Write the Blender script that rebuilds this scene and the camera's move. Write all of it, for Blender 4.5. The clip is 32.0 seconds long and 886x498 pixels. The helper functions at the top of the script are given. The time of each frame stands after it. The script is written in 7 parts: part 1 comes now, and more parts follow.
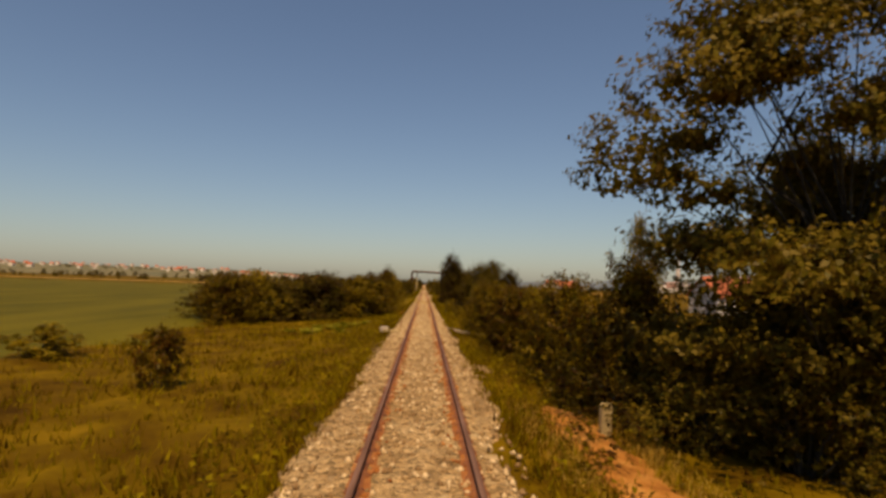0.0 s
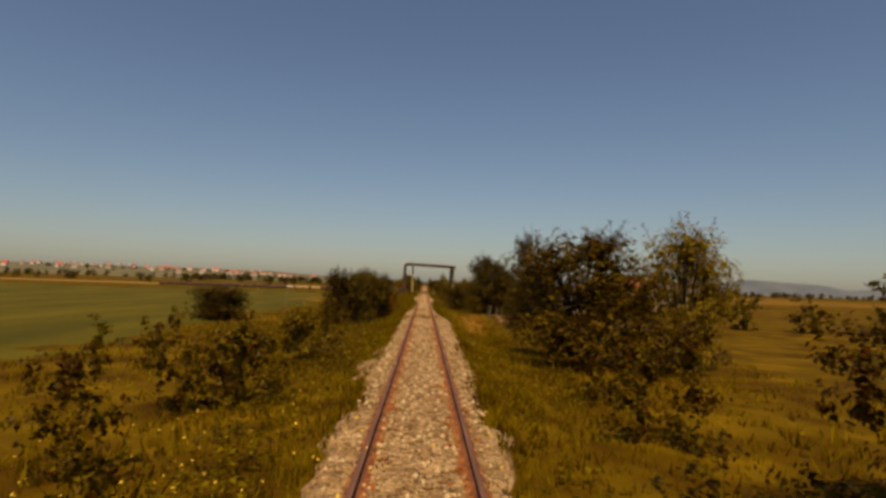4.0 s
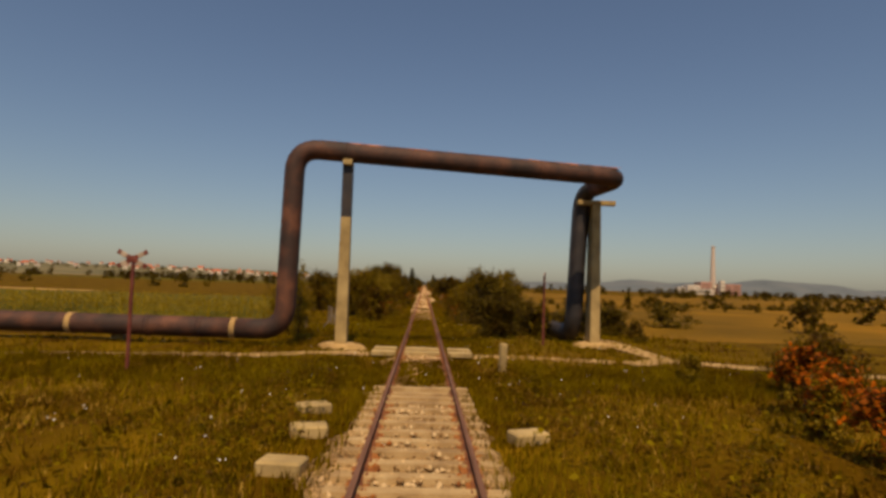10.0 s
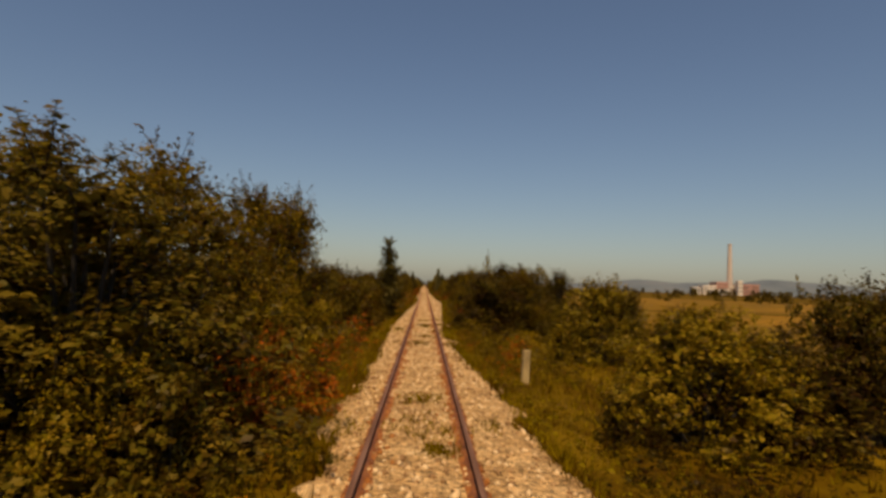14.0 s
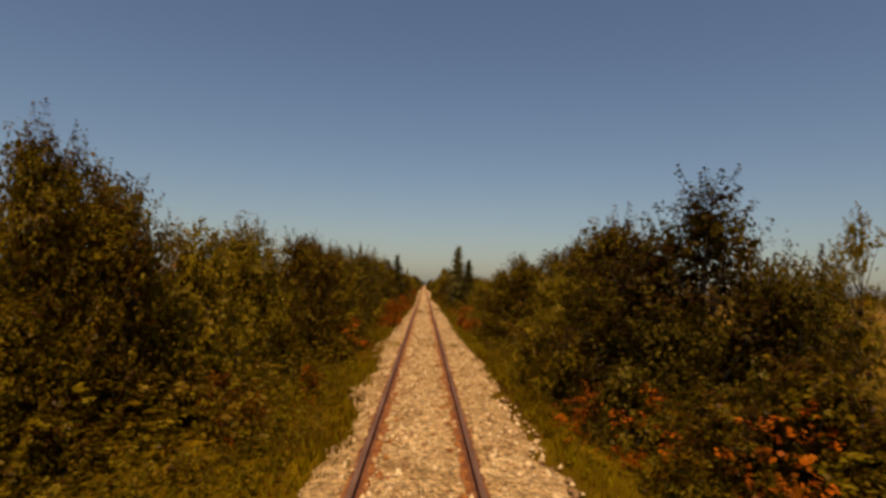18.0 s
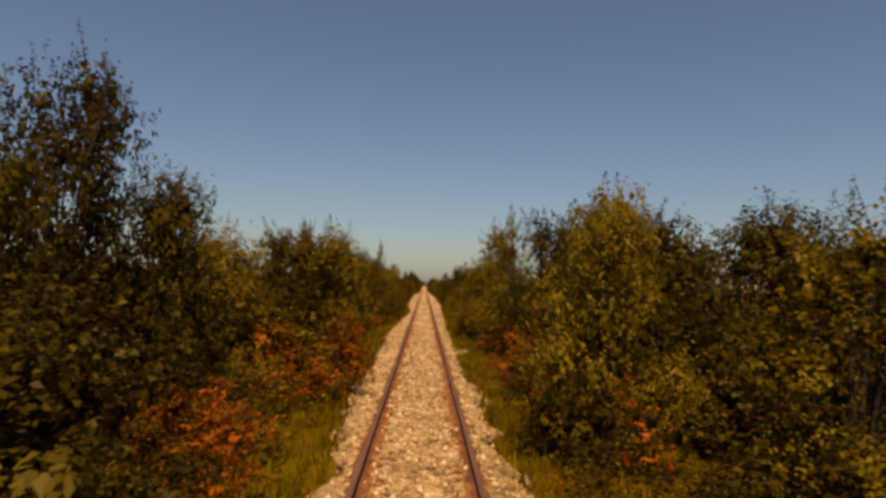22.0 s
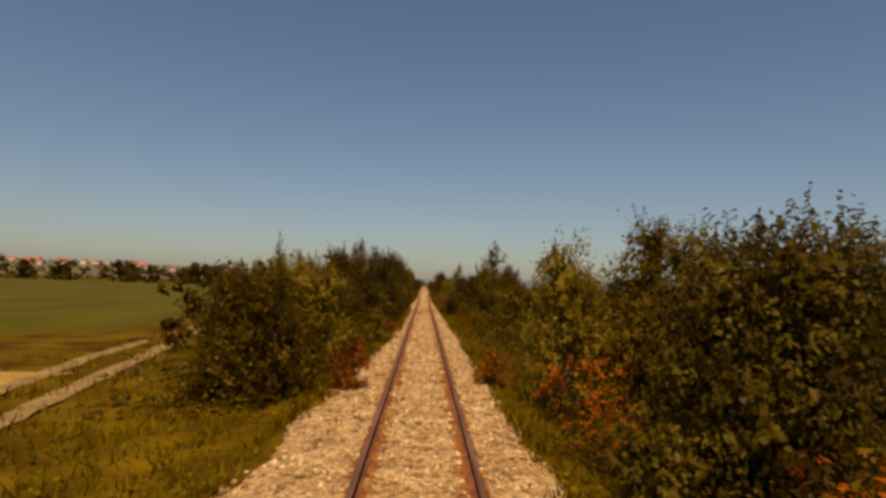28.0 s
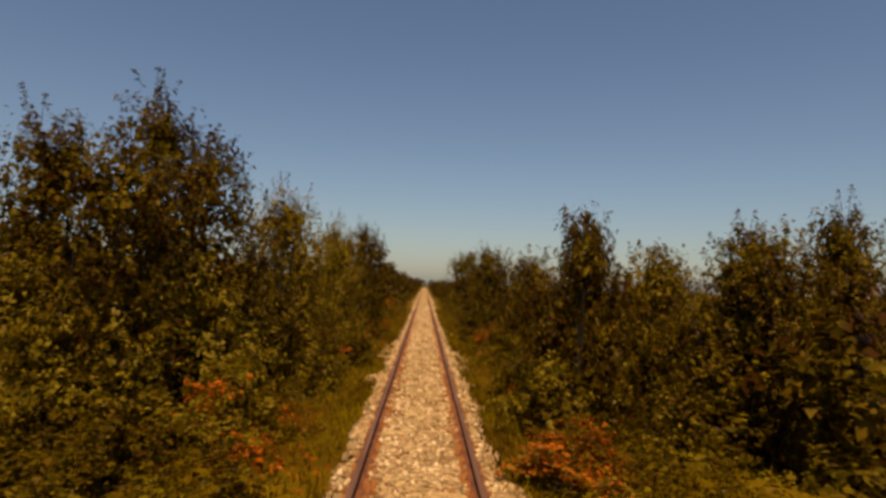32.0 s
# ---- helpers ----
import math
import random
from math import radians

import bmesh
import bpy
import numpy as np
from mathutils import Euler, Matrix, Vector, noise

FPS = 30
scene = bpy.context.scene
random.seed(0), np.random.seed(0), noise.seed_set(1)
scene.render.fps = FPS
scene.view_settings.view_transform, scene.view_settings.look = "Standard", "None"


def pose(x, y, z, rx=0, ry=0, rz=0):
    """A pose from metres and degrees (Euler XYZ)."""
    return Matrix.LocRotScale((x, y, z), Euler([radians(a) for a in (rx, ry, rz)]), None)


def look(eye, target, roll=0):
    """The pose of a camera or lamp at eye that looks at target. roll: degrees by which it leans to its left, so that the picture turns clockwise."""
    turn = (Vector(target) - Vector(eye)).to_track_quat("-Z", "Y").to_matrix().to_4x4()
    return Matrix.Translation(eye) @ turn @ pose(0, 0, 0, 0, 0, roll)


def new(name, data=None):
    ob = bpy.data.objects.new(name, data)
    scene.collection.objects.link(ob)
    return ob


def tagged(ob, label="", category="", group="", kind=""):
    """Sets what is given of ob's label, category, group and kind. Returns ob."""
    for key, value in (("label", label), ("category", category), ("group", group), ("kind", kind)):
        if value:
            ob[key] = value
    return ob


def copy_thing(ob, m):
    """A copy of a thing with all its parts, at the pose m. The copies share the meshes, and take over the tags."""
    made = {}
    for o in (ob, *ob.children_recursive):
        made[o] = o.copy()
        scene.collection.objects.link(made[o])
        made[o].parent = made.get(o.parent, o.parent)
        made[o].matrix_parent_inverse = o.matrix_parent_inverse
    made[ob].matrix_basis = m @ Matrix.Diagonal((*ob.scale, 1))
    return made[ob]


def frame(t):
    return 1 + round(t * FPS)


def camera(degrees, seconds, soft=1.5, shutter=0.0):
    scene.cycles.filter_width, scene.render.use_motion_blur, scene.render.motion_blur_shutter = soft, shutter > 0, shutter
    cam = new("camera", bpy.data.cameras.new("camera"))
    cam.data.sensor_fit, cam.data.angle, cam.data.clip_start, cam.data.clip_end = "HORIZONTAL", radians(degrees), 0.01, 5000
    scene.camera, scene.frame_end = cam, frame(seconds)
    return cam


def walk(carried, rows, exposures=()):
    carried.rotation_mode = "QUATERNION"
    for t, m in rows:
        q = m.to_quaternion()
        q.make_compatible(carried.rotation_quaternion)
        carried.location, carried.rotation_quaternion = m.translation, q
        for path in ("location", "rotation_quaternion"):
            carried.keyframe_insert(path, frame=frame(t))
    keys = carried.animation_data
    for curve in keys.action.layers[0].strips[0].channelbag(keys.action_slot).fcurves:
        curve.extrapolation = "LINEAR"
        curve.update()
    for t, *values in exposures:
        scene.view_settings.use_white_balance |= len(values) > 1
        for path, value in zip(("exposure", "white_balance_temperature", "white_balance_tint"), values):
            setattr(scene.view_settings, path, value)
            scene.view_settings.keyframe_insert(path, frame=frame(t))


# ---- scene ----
# a driver's-cab view along a straight single track; y runs along the track, rail heads at z = 0
SPEED = 22.8          # metres a second
EYE = 2.34            # eye height over the rail heads
YAW, PITCH, ROLL = 1.66, 3.37, 1.9
cam = camera(72.5, 32.0, soft=3.2, shutter=0.035)


def cab(t):
    eye = Vector((0.0, SPEED * t, EYE))
    a, b = radians(YAW), radians(PITCH)
    return look(eye, eye + Vector((math.sin(a) * math.cos(b), math.cos(a) * math.cos(b), math.sin(b))), ROLL)


walk(cam, [(t, cab(t)) for t in (0, 4, 8, 12, 16, 20, 24, 28, 32)],
     exposures=[(0, 0.20, 7400, 15), (0.6, 0.00, 7400, 15), (16, 0.00, 7400, 15), (22, 0.10, 7400, 15), (23, 0.25, 7400, 15), (25, 0.10, 7400, 15), (28, 0.02, 7400, 15), (30, 0.07, 7400, 15), (31, 0.15, 7400, 15), (32, 0.15, 7400, 15)])

# ---- light: high summer sun from straight behind ----
SUN_EL, SUN_AZ = 59.0, 181.0
world = bpy.data.worlds.new("sky")
scene.world = world
world.use_nodes = True
wn = world.node_tree.nodes
sky = wn.new("ShaderNodeTexSky")
sky.sky_type, sky.sun_disc = "NISHITA", False
sky.sun_elevation, sky.sun_rotation = radians(SUN_EL), radians(SUN_AZ)
sky.altitude, sky.air_density, sky.dust_density, sky.ozone_density = 100, 1.15, 1.0, 5.0
wn["Background"].inputs["Strength"].default_value = 0.075
world.node_tree.links.new(sky.outputs["Color"], wn["Background"].inputs["Color"])
lamp = bpy.data.lights.new("sun", "SUN")
lamp.energy, lamp.angle, lamp.color = 4.4, radians(0.55), (1.0, 0.795, 0.545)
to_sun = Vector((math.sin(radians(SUN_AZ)) * math.cos(radians(SUN_EL)), math.cos(radians(SUN_AZ)) * math.cos(radians(SUN_EL)), math.sin(radians(SUN_EL))))
new("sun", lamp).matrix_world = look(to_sun * 200, (0, 0, 0))


# ---- materials ----
def material(name, colours, rough=0.85, scale=4.0, fine=40.0, bump=0.3, metal=0.0, island=0.0, per_object=0.0, translucent=0.0, gloss=0.5, stops=None, detail=6.0, stretch=(1, 1, 1)):
    """A procedural surface: a coarse noise picks among the colours, a fine one adds grain and relief; pieces and objects vary."""
    m = bpy.data.materials.new(name)
    m.use_nodes = True
    n, k = m.node_tree.nodes, m.node_tree.links.new
    bsdf = n["Principled BSDF"]
    geo, tex = n.new("ShaderNodeNewGeometry"), n.new("ShaderNodeTexCoord")
    mapping = n.new("ShaderNodeMapping")
    mapping.inputs["Scale"].default_value = stretch
    k(geo.outputs["Position"] if island == 0 else tex.outputs["Object"], mapping.inputs["Vector"])
    coarse, grain = n.new("ShaderNodeTexNoise"), n.new("ShaderNodeTexNoise")
    coarse.inputs["Scale"].default_value, coarse.inputs["Detail"].default_value = scale, detail
    grain.inputs["Scale"].default_value, grain.inputs["Detail"].default_value = fine, 4.0
    k(mapping.outputs[0], coarse.inputs["Vector"])
    k(mapping.outputs[0], grain.inputs["Vector"])
    total = coarse.outputs["Fac"]
    for source, amount in ((geo.outputs["Random Per Island"], island), (n.new("ShaderNodeObjectInfo").outputs["Random"], per_object), (grain.outputs["Fac"], 0.25)):
        if amount:
            add = n.new("ShaderNodeMath")
            add.operation = "MULTIPLY_ADD"
            centred = n.new("ShaderNodeMath")
            centred.operation = "SUBTRACT"
            centred.inputs[1].default_value = 0.5
            k(source, centred.inputs[0])
            k(centred.outputs[0], add.inputs[0])
            add.inputs[1].default_value = amount
            k(total, add.inputs[2])
            total = add.outputs[0]
    ramp = n.new("ShaderNodeValToRGB")
    ramp.color_ramp.interpolation = "LINEAR"
    stops = stops or [0.28 + 0.44 * i / max(1, len(colours) - 1) for i in range(len(colours))]
    while len(ramp.color_ramp.elements) < len(colours):
        ramp.color_ramp.elements.new(0.5)
    for e, p, c in zip(ramp.color_ramp.elements, stops, colours):
        e.position, e.color = p, (*c, 1)
    k(total, ramp.inputs["Fac"])
    k(ramp.outputs["Color"], bsdf.inputs["Base Color"])
    bsdf.inputs["Roughness"].default_value, bsdf.inputs["Metallic"].default_value = rough, metal
    bsdf.inputs["Specular IOR Level"].default_value = gloss
    if bump:
        b = n.new("ShaderNodeBump")
        b.inputs["Strength"].default_value, b.inputs["Distance"].default_value = bump, 0.02
        k(grain.outputs["Fac"], b.inputs["Height"])
        k(b.outputs["Normal"], bsdf.inputs["Normal"])
    if translucent:
        t, mix = n.new("ShaderNodeBsdfTranslucent"), n.new("ShaderNodeMixShader")
        k(ramp.outputs["Color"], t.inputs["Color"])
        mix.inputs["Fac"].default_value = translucent
        k(bsdf.outputs[0], mix.inputs[1])
        k(t.outputs[0], mix.inputs[2])
        k(mix.outputs[0], n["Material Output"].inputs["Surface"])
    return m


LEAF = dict(rough=0.40, scale=1.3, detail=2.5, fine=6, bump=0, island=0.28, per_object=0.32, translucent=0.43, gloss=0.06)
mat_leaf = material("leaf_green", [(0.0615, 0.0239, 0.0015), (0.0827, 0.0613, 0.0022), (0.1642, 0.0891, 0.0034), (0.1907, 0.1425, 0.0054), (0.3179, 0.2059, 0.0158)], **LEAF)
mat_leaf_dark = material("leaf_dark", [(0.0359, 0.0141, 0.0021), (0.0479, 0.0357, 0.0030), (0.0933, 0.0517, 0.0040), (0.1029, 0.0812, 0.0057), (0.1796, 0.1206, 0.0137)], **LEAF)
mat_leaf_pale = material("leaf_pale", [(0.0729, 0.0302, 0.0018), (0.1021, 0.0756, 0.0027), (0.1847, 0.1089, 0.0045), (0.2138, 0.1593, 0.0081), (0.3208, 0.2218, 0.0225)], **LEAF)
mat_leaf_poplar = material("leaf_poplar", [(0.0445, 0.0332, 0.0051), (0.0870, 0.0673, 0.0115), (0.1315, 0.1034, 0.0217), (0.2023, 0.1610, 0.0433)], **LEAF)
mat_leaf_red = material("leaf_withered", [(0.1717, 0.0507, 0.0031), (0.3776, 0.0933, 0.0060), (0.5721, 0.1420, 0.0101), (0.4699, 0.1494, 0.0126)], **LEAF)
mat_leaf_dry = material("leaf_drying", [(0.075, 0.036, 0.003), (0.14, 0.070, 0.005), (0.20, 0.115, 0.009), (0.27, 0.17, 0.018)], **LEAF)
mat_bark = material("bark", [(0.01, 0.008, 0.004), (0.022, 0.016, 0.008), (0.04, 0.03, 0.016)], rough=0.95, scale=6, fine=50, bump=0.8, stretch=(1, 1, 0.25))
mat_grass = material("grass_blades", [(0.0746, 0.0353, 0.0012), (0.1256, 0.0736, 0.0014), (0.1832, 0.1277, 0.0022), (0.2740, 0.1909, 0.0060)], rough=0.7, scale=0.35, fine=3, bump=0, island=0.5, translucent=0.4, gloss=0.03)
mat_weed = material("weed_leaf", [(0.0729, 0.0368, 0.0012), (0.1140, 0.0745, 0.0015), (0.1627, 0.1202, 0.0024), (0.2458, 0.1801, 0.0060)], rough=0.7, scale=0.3, fine=5, bump=0, island=0.6, translucent=0.45, gloss=0.04)
mat_burdock = material("burdock_leaf", [(0.12, 0.108, 0.005), (0.19, 0.172, 0.009), (0.27, 0.24, 0.02)], rough=0.6, scale=1.5, fine=12, bump=0.2, translucent=0.4, gloss=0.08)
mat_straw = material("dry_grass", [(0.22, 0.115, 0.01), (0.34, 0.19, 0.022), (0.44, 0.28, 0.05)], rough=0.8, scale=0.8, fine=4, bump=0, island=0.6, translucent=0.2, gloss=0.1)
mat_ground = material("meadow_soil", [(0.0404, 0.0187, 0.0010), (0.0786, 0.0409, 0.0012), (0.1152, 0.0680, 0.0020), (0.1779, 0.1007, 0.0040)], rough=0.95, scale=0.55, fine=7, bump=1.0, detail=11, gloss=0.03)
mat_crop = material("green_crop", [(0.048, 0.042, 0.0015), (0.082, 0.068, 0.002), (0.118, 0.092, 0.0035)], rough=0.9, scale=0.3, fine=8, bump=0.8, stretch=(1, 0.15, 1), gloss=0.08)
mat_wheat = material("ripe_wheat", [(0.260, 0.135, 0.0229), (0.364, 0.203, 0.0366), (0.451, 0.271, 0.0595)], rough=0.9, scale=0.5, fine=8, bump=0.8)
mat_fallow = material("dry_meadow", [(0.0929, 0.0539, 0.0029), (0.1595, 0.0849, 0.0043), (0.2660, 0.1294, 0.0085)], rough=0.95, scale=0.05, fine=5, bump=0.7, detail=9, gloss=0.08)
mat_soil = material("bare_soil", [(0.173, 0.083, 0.0273), (0.260, 0.135, 0.0459), (0.329, 0.188, 0.0688)], rough=1, scale=0.8, fine=14, bump=0.9)
mat_path = material("pale_dirt", [(0.277, 0.165, 0.0595), (0.399, 0.256, 0.0961), (0.503, 0.338, 0.1376)], rough=1, scale=1.2, fine=18, bump=0.8)
mat_ballast = material("ballast", [(0.2746, 0.1520, 0.0519), (0.4858, 0.2989, 0.1236), (0.6547, 0.4457, 0.2107)], rough=0.95, scale=2.0, fine=26, bump=0, stops=[0.2, 0.5, 0.8], gloss=0.15)
bn, bk = mat_ballast.node_tree.nodes, mat_ballast.node_tree.links.new
cells = bn.new("ShaderNodeTexVoronoi")
cells.inputs["Scale"].default_value, cells.inputs["Randomness"].default_value = 17.0, 1.0
bk(bn["Mapping"].outputs[0], cells.inputs["Vector"])
tone = bn.new("ShaderNodeHueSaturation")
shade = bn.new("ShaderNodeMapRange")
shade.inputs["To Min"].default_value, shade.inputs["To Max"].default_value = 0.40, 1.42
bw = bn.new("ShaderNodeSeparateColor")
bk(cells.outputs["Color"], bw.inputs["Color"])
bk(bw.outputs[0], shade.inputs["Value"])
bk(shade.outputs[0], tone.inputs["Value"])
bk(bn["Color Ramp"].outputs["Color"], tone.inputs["Color"])
bk(tone.outputs["Color"], bn["Principled BSDF"].inputs["Base Color"])
relief = bn.new("ShaderNodeBump")
relief.invert = True
relief.inputs["Strength"].default_value, relief.inputs["Distance"].default_value = 1.0, 0.05
bk(cells.outputs["Distance"], relief.inputs["Height"])
bk(relief.outputs["Normal"], bn["Principled BSDF"].inputs["Normal"])
mat_ballast_old = mat_ballast.copy()
mat_ballast_old.name = "old_ballast"
for e, c in zip(mat_ballast_old.node_tree.nodes["Color Ramp"].color_ramp.elements, ((0.20, 0.110, 0.040), (0.36, 0.226, 0.095), (0.50, 0.345, 0.165))):
    e.color = (*c, 1)
mat_stone_old = material("old_ballast_stone", [(0.21, 0.12, 0.048), (0.33, 0.208, 0.09), (0.43, 0.29, 0.138), (0.56, 0.4, 0.21)], rough=0.9, scale=1.2, fine=30, bump=0.3, island=0.9, gloss=0.2)
mat_stone = material("ballast_stone", [(0.2520, 0.1386, 0.0578), (0.4410, 0.2783, 0.1281), (0.5565, 0.3727, 0.1837), (0.6615, 0.4725, 0.2520)], rough=0.9, scale=1.2, fine=30, bump=0.3, island=0.9, gloss=0.2)
mat_rust_bed = material("rust_dust", [(0.164, 0.048, 0.0075), (0.2788, 0.0896, 0.015), (0.3772, 0.16, 0.0375)], rough=1, scale=5, fine=30, bump=0.9)
mat_sleeper = material("sleeper_concrete", [(0.22, 0.135, 0.055), (0.36, 0.24, 0.105), (0.47, 0.34, 0.165)], rough=0.95, scale=2, fine=25, bump=0.5)
mat_rail = material("rail_rust", [(0.1, 0.03, 0.008), (0.19, 0.058, 0.014), (0.28, 0.1, 0.026)], rough=0.8, scale=3, fine=40, bump=0.4)
mat_rail_top = material("rail_head", [(0.1, 0.048, 0.03), (0.15, 0.075, 0.048), (0.21, 0.115, 0.08)], rough=0.75, scale=2, fine=30, bump=0.1, stretch=(8, 0.3, 1), gloss=0.12)
mat_spoil = material("orange_spoil", [(0.198, 0.0675, 0.0107), (0.342, 0.135, 0.0252), (0.45, 0.216, 0.054)], rough=1, scale=2.0, fine=16, bump=0.9, gloss=0.1)
mat_pipe = material("pipe_rust", [(0.014, 0.008, 0.006), (0.034, 0.015, 0.010), (0.075, 0.028, 0.015), (0.15, 0.055, 0.026)], rough=0.75, scale=1.1, fine=22, bump=0.4)
mat_rust_orange = material("rust_orange", [(0.16, 0.05, 0.018), (0.30, 0.10, 0.035), (0.42, 0.19, 0.085)], rough=0.85, scale=3, fine=30, bump=0.5)
mat_black = material("near_black", [(0.012, 0.010, 0.010), (0.022, 0.018, 0.017), (0.045, 0.033, 0.028)], rough=0.6, scale=1.5, fine=22, bump=0.3)
mat_lag = material("pipe_lagging", [(0.255, 0.192, 0.133), (0.408, 0.320, 0.229), (0.527, 0.440, 0.333)], rough=0.8, scale=2, fine=20, bump=0.4)
mat_concrete = material("weathered_concrete", [(0.225, 0.158, 0.0645), (0.347, 0.248, 0.1011), (0.451, 0.331, 0.1420)], rough=0.95, scale=1.5, fine=22, bump=0.5)
mat_wood = material("grey_wood", [(0.07, 0.05, 0.035), (0.15, 0.115, 0.08), (0.26, 0.21, 0.155)], rough=0.9, scale=3, fine=30, bump=0.6, stretch=(1, 1, 0.2))
mat_red_paint = material("faded_red_paint", [(0.09, 0.0158, 0.009), (0.144, 0.027, 0.0135), (0.171, 0.054, 0.0315)], rough=0.6, scale=3, fine=25, bump=0.2)
mat_wall = material("house_render", [(0.527, 0.440, 0.326), (0.629, 0.544, 0.429), (0.680, 0.608, 0.503)], rough=0.9, scale=0.8, fine=12, bump=0.3)
mat_tile = material("roof_tile", [(0.289, 0.068, 0.026), (0.408, 0.104, 0.037), (0.493, 0.160, 0.063)], rough=0.85, scale=1.5, fine=12, bump=0.6)
mat_glass = material("window_pane", [(0.02, 0.025, 0.03), (0.05, 0.06, 0.07)], rough=0.12, scale=1, fine=3, bump=0)
mat_white = material("white_petal", [(0.62, 0.60, 0.50), (0.80, 0.78, 0.70)], rough=0.7, scale=3, fine=20, bump=0, island=0.4)
mat_dry_bank = material("dry_bank_grass", [(0.1296, 0.0665, 0.0057), (0.2376, 0.1140, 0.0114), (0.3240, 0.1425, 0.0171), (0.4320, 0.1900, 0.0333)], rough=1, scale=1.4, fine=14, bump=0.9, gloss=0.05)
mat_film = material("greenhouse_film", [(0.16, 0.15, 0.13), (0.24, 0.22, 0.19), (0.34, 0.31, 0.27)], rough=0.45, scale=1.2, fine=9, bump=0.2)
mat_rut = material("dry_wheel_rut", [(0.17, 0.105, 0.035), (0.25, 0.160, 0.058), (0.33, 0.22, 0.085)], rough=1, scale=1.2, fine=18, bump=0.8, gloss=0.05)
mat_cream = material("cream_umbel", [(0.34, 0.29, 0.10), (0.52, 0.46, 0.20)], rough=0.8, scale=3, fine=20, bump=0, island=0.4)
mat_yellow = material("yellow_petal", [(0.50, 0.30, 0.01), (0.68, 0.44, 0.02)], rough=0.7, scale=3, fine=20, bump=0, island=0.4)
# far hills: distance haze is painted into the blue-grey base colour
mat_hill_haze = material("wooded_hill_haze_tint", [(0.075, 0.095, 0.105), (0.10, 0.12, 0.13), (0.13, 0.14, 0.14)], rough=1, scale=0.006, fine=0.05, bump=0)
mat_slope = material("settled_slope", [(0.06, 0.065, 0.025), (0.12, 0.10, 0.035), (0.20, 0.15, 0.06)], rough=1, scale=0.012, fine=0.2, bump=0, detail=8)
mat_stack = material("chimney_concrete", [(0.42, 0.33, 0.26), (0.5, 0.41, 0.33), (0.55, 0.46, 0.38)], rough=0.9, scale=0.04, fine=1, bump=0)
mat_band = material("chimney_red", [(0.34, 0.17, 0.12), (0.42, 0.23, 0.17)], rough=0.8, scale=0.1, fine=1, bump=0)


# ---- building helpers ----
def mesh_object(name, verts, faces, mat, parent=None, label="", smooth=False):
    me = bpy.data.meshes.new(name)
    me.from_pydata([tuple(v) for v in verts], [], [tuple(f) for f in faces])
    me.materials.append(mat)
    if smooth:
        me.polygons.foreach_set("use_smooth", [True] * len(me.polygons))
    ob = new(name, me)
    if parent is not None:
        ob.parent = parent
    if label:
        ob["label"] = label
    return ob


def quads_object(name, v, mat, parent=None):
    """v: n x 4 x 3 corners, each quad on its own."""
    me = bpy.data.meshes.new(name)
    v = np.asarray(v, dtype=np.float32)
    n = len(v)
    me.vertices.add(n * 4)
    me.vertices.foreach_set("co", v.reshape(-1))
    me.loops.add(n * 4)
    me.loops.foreach_set("vertex_index", np.arange(n * 4, dtype=np.int32))
    me.polygons.add(n)
    me.polygons.foreach_set("loop_start", np.arange(0, n * 4, 4, dtype=np.int32))
    me.update(calc_edges=True)
    me.materials.append(mat)
    ob = new(name, me)
    if parent is not None:
        ob.parent = parent
    return ob


def soup_object(name, verts, faces, mat, parent=None):
    """verts: n x 3, faces: m x 3 triangles, as numpy arrays."""
    me = bpy.data.meshes.new(name)
    me.vertices.add(len(verts))
    me.vertices.foreach_set("co", np.asarray(verts, dtype=np.float32).reshape(-1))
    m = len(faces)
    me.loops.add(m * 3)
    me.loops.foreach_set("vertex_index", np.asarray(faces, dtype=np.int32).reshape(-1))
    me.polygons.add(m)
    me.polygons.foreach_set("loop_start", np.arange(0, m * 3, 3, dtype=np.int32))
    me.update(calc_edges=True)
    me.materials.append(mat)
    ob = new(name, me)
    if parent is not None:
        ob.parent = parent
    return ob


def box_bm(sx, sy, sz, bevel=0.0, at=(0, 0, 0)):
    bm = bmesh.new()
    bmesh.ops.create_cube(bm, size=1, matrix=Matrix.Translation(at) @ Matrix.Diagonal((sx, sy, sz, 1)))
    if bevel:
        bmesh.ops.bevel(bm, geom=bm.edges[:], offset=bevel, segments=1, affect="EDGES")
    return bm


def part(name, bm, mat, parent=None, label="", smooth=False):
    me = bpy.data.meshes.new(name)
    bm.to_mesh(me)
    bm.free()
    me.materials.append(mat)
    if smooth:
        me.polygons.foreach_set("use_smooth", [True] * len(me.polygons))
    ob = new(name, me)
    if parent is not None:
        ob.parent = parent
    if label:
        ob["label"] = label
    return ob


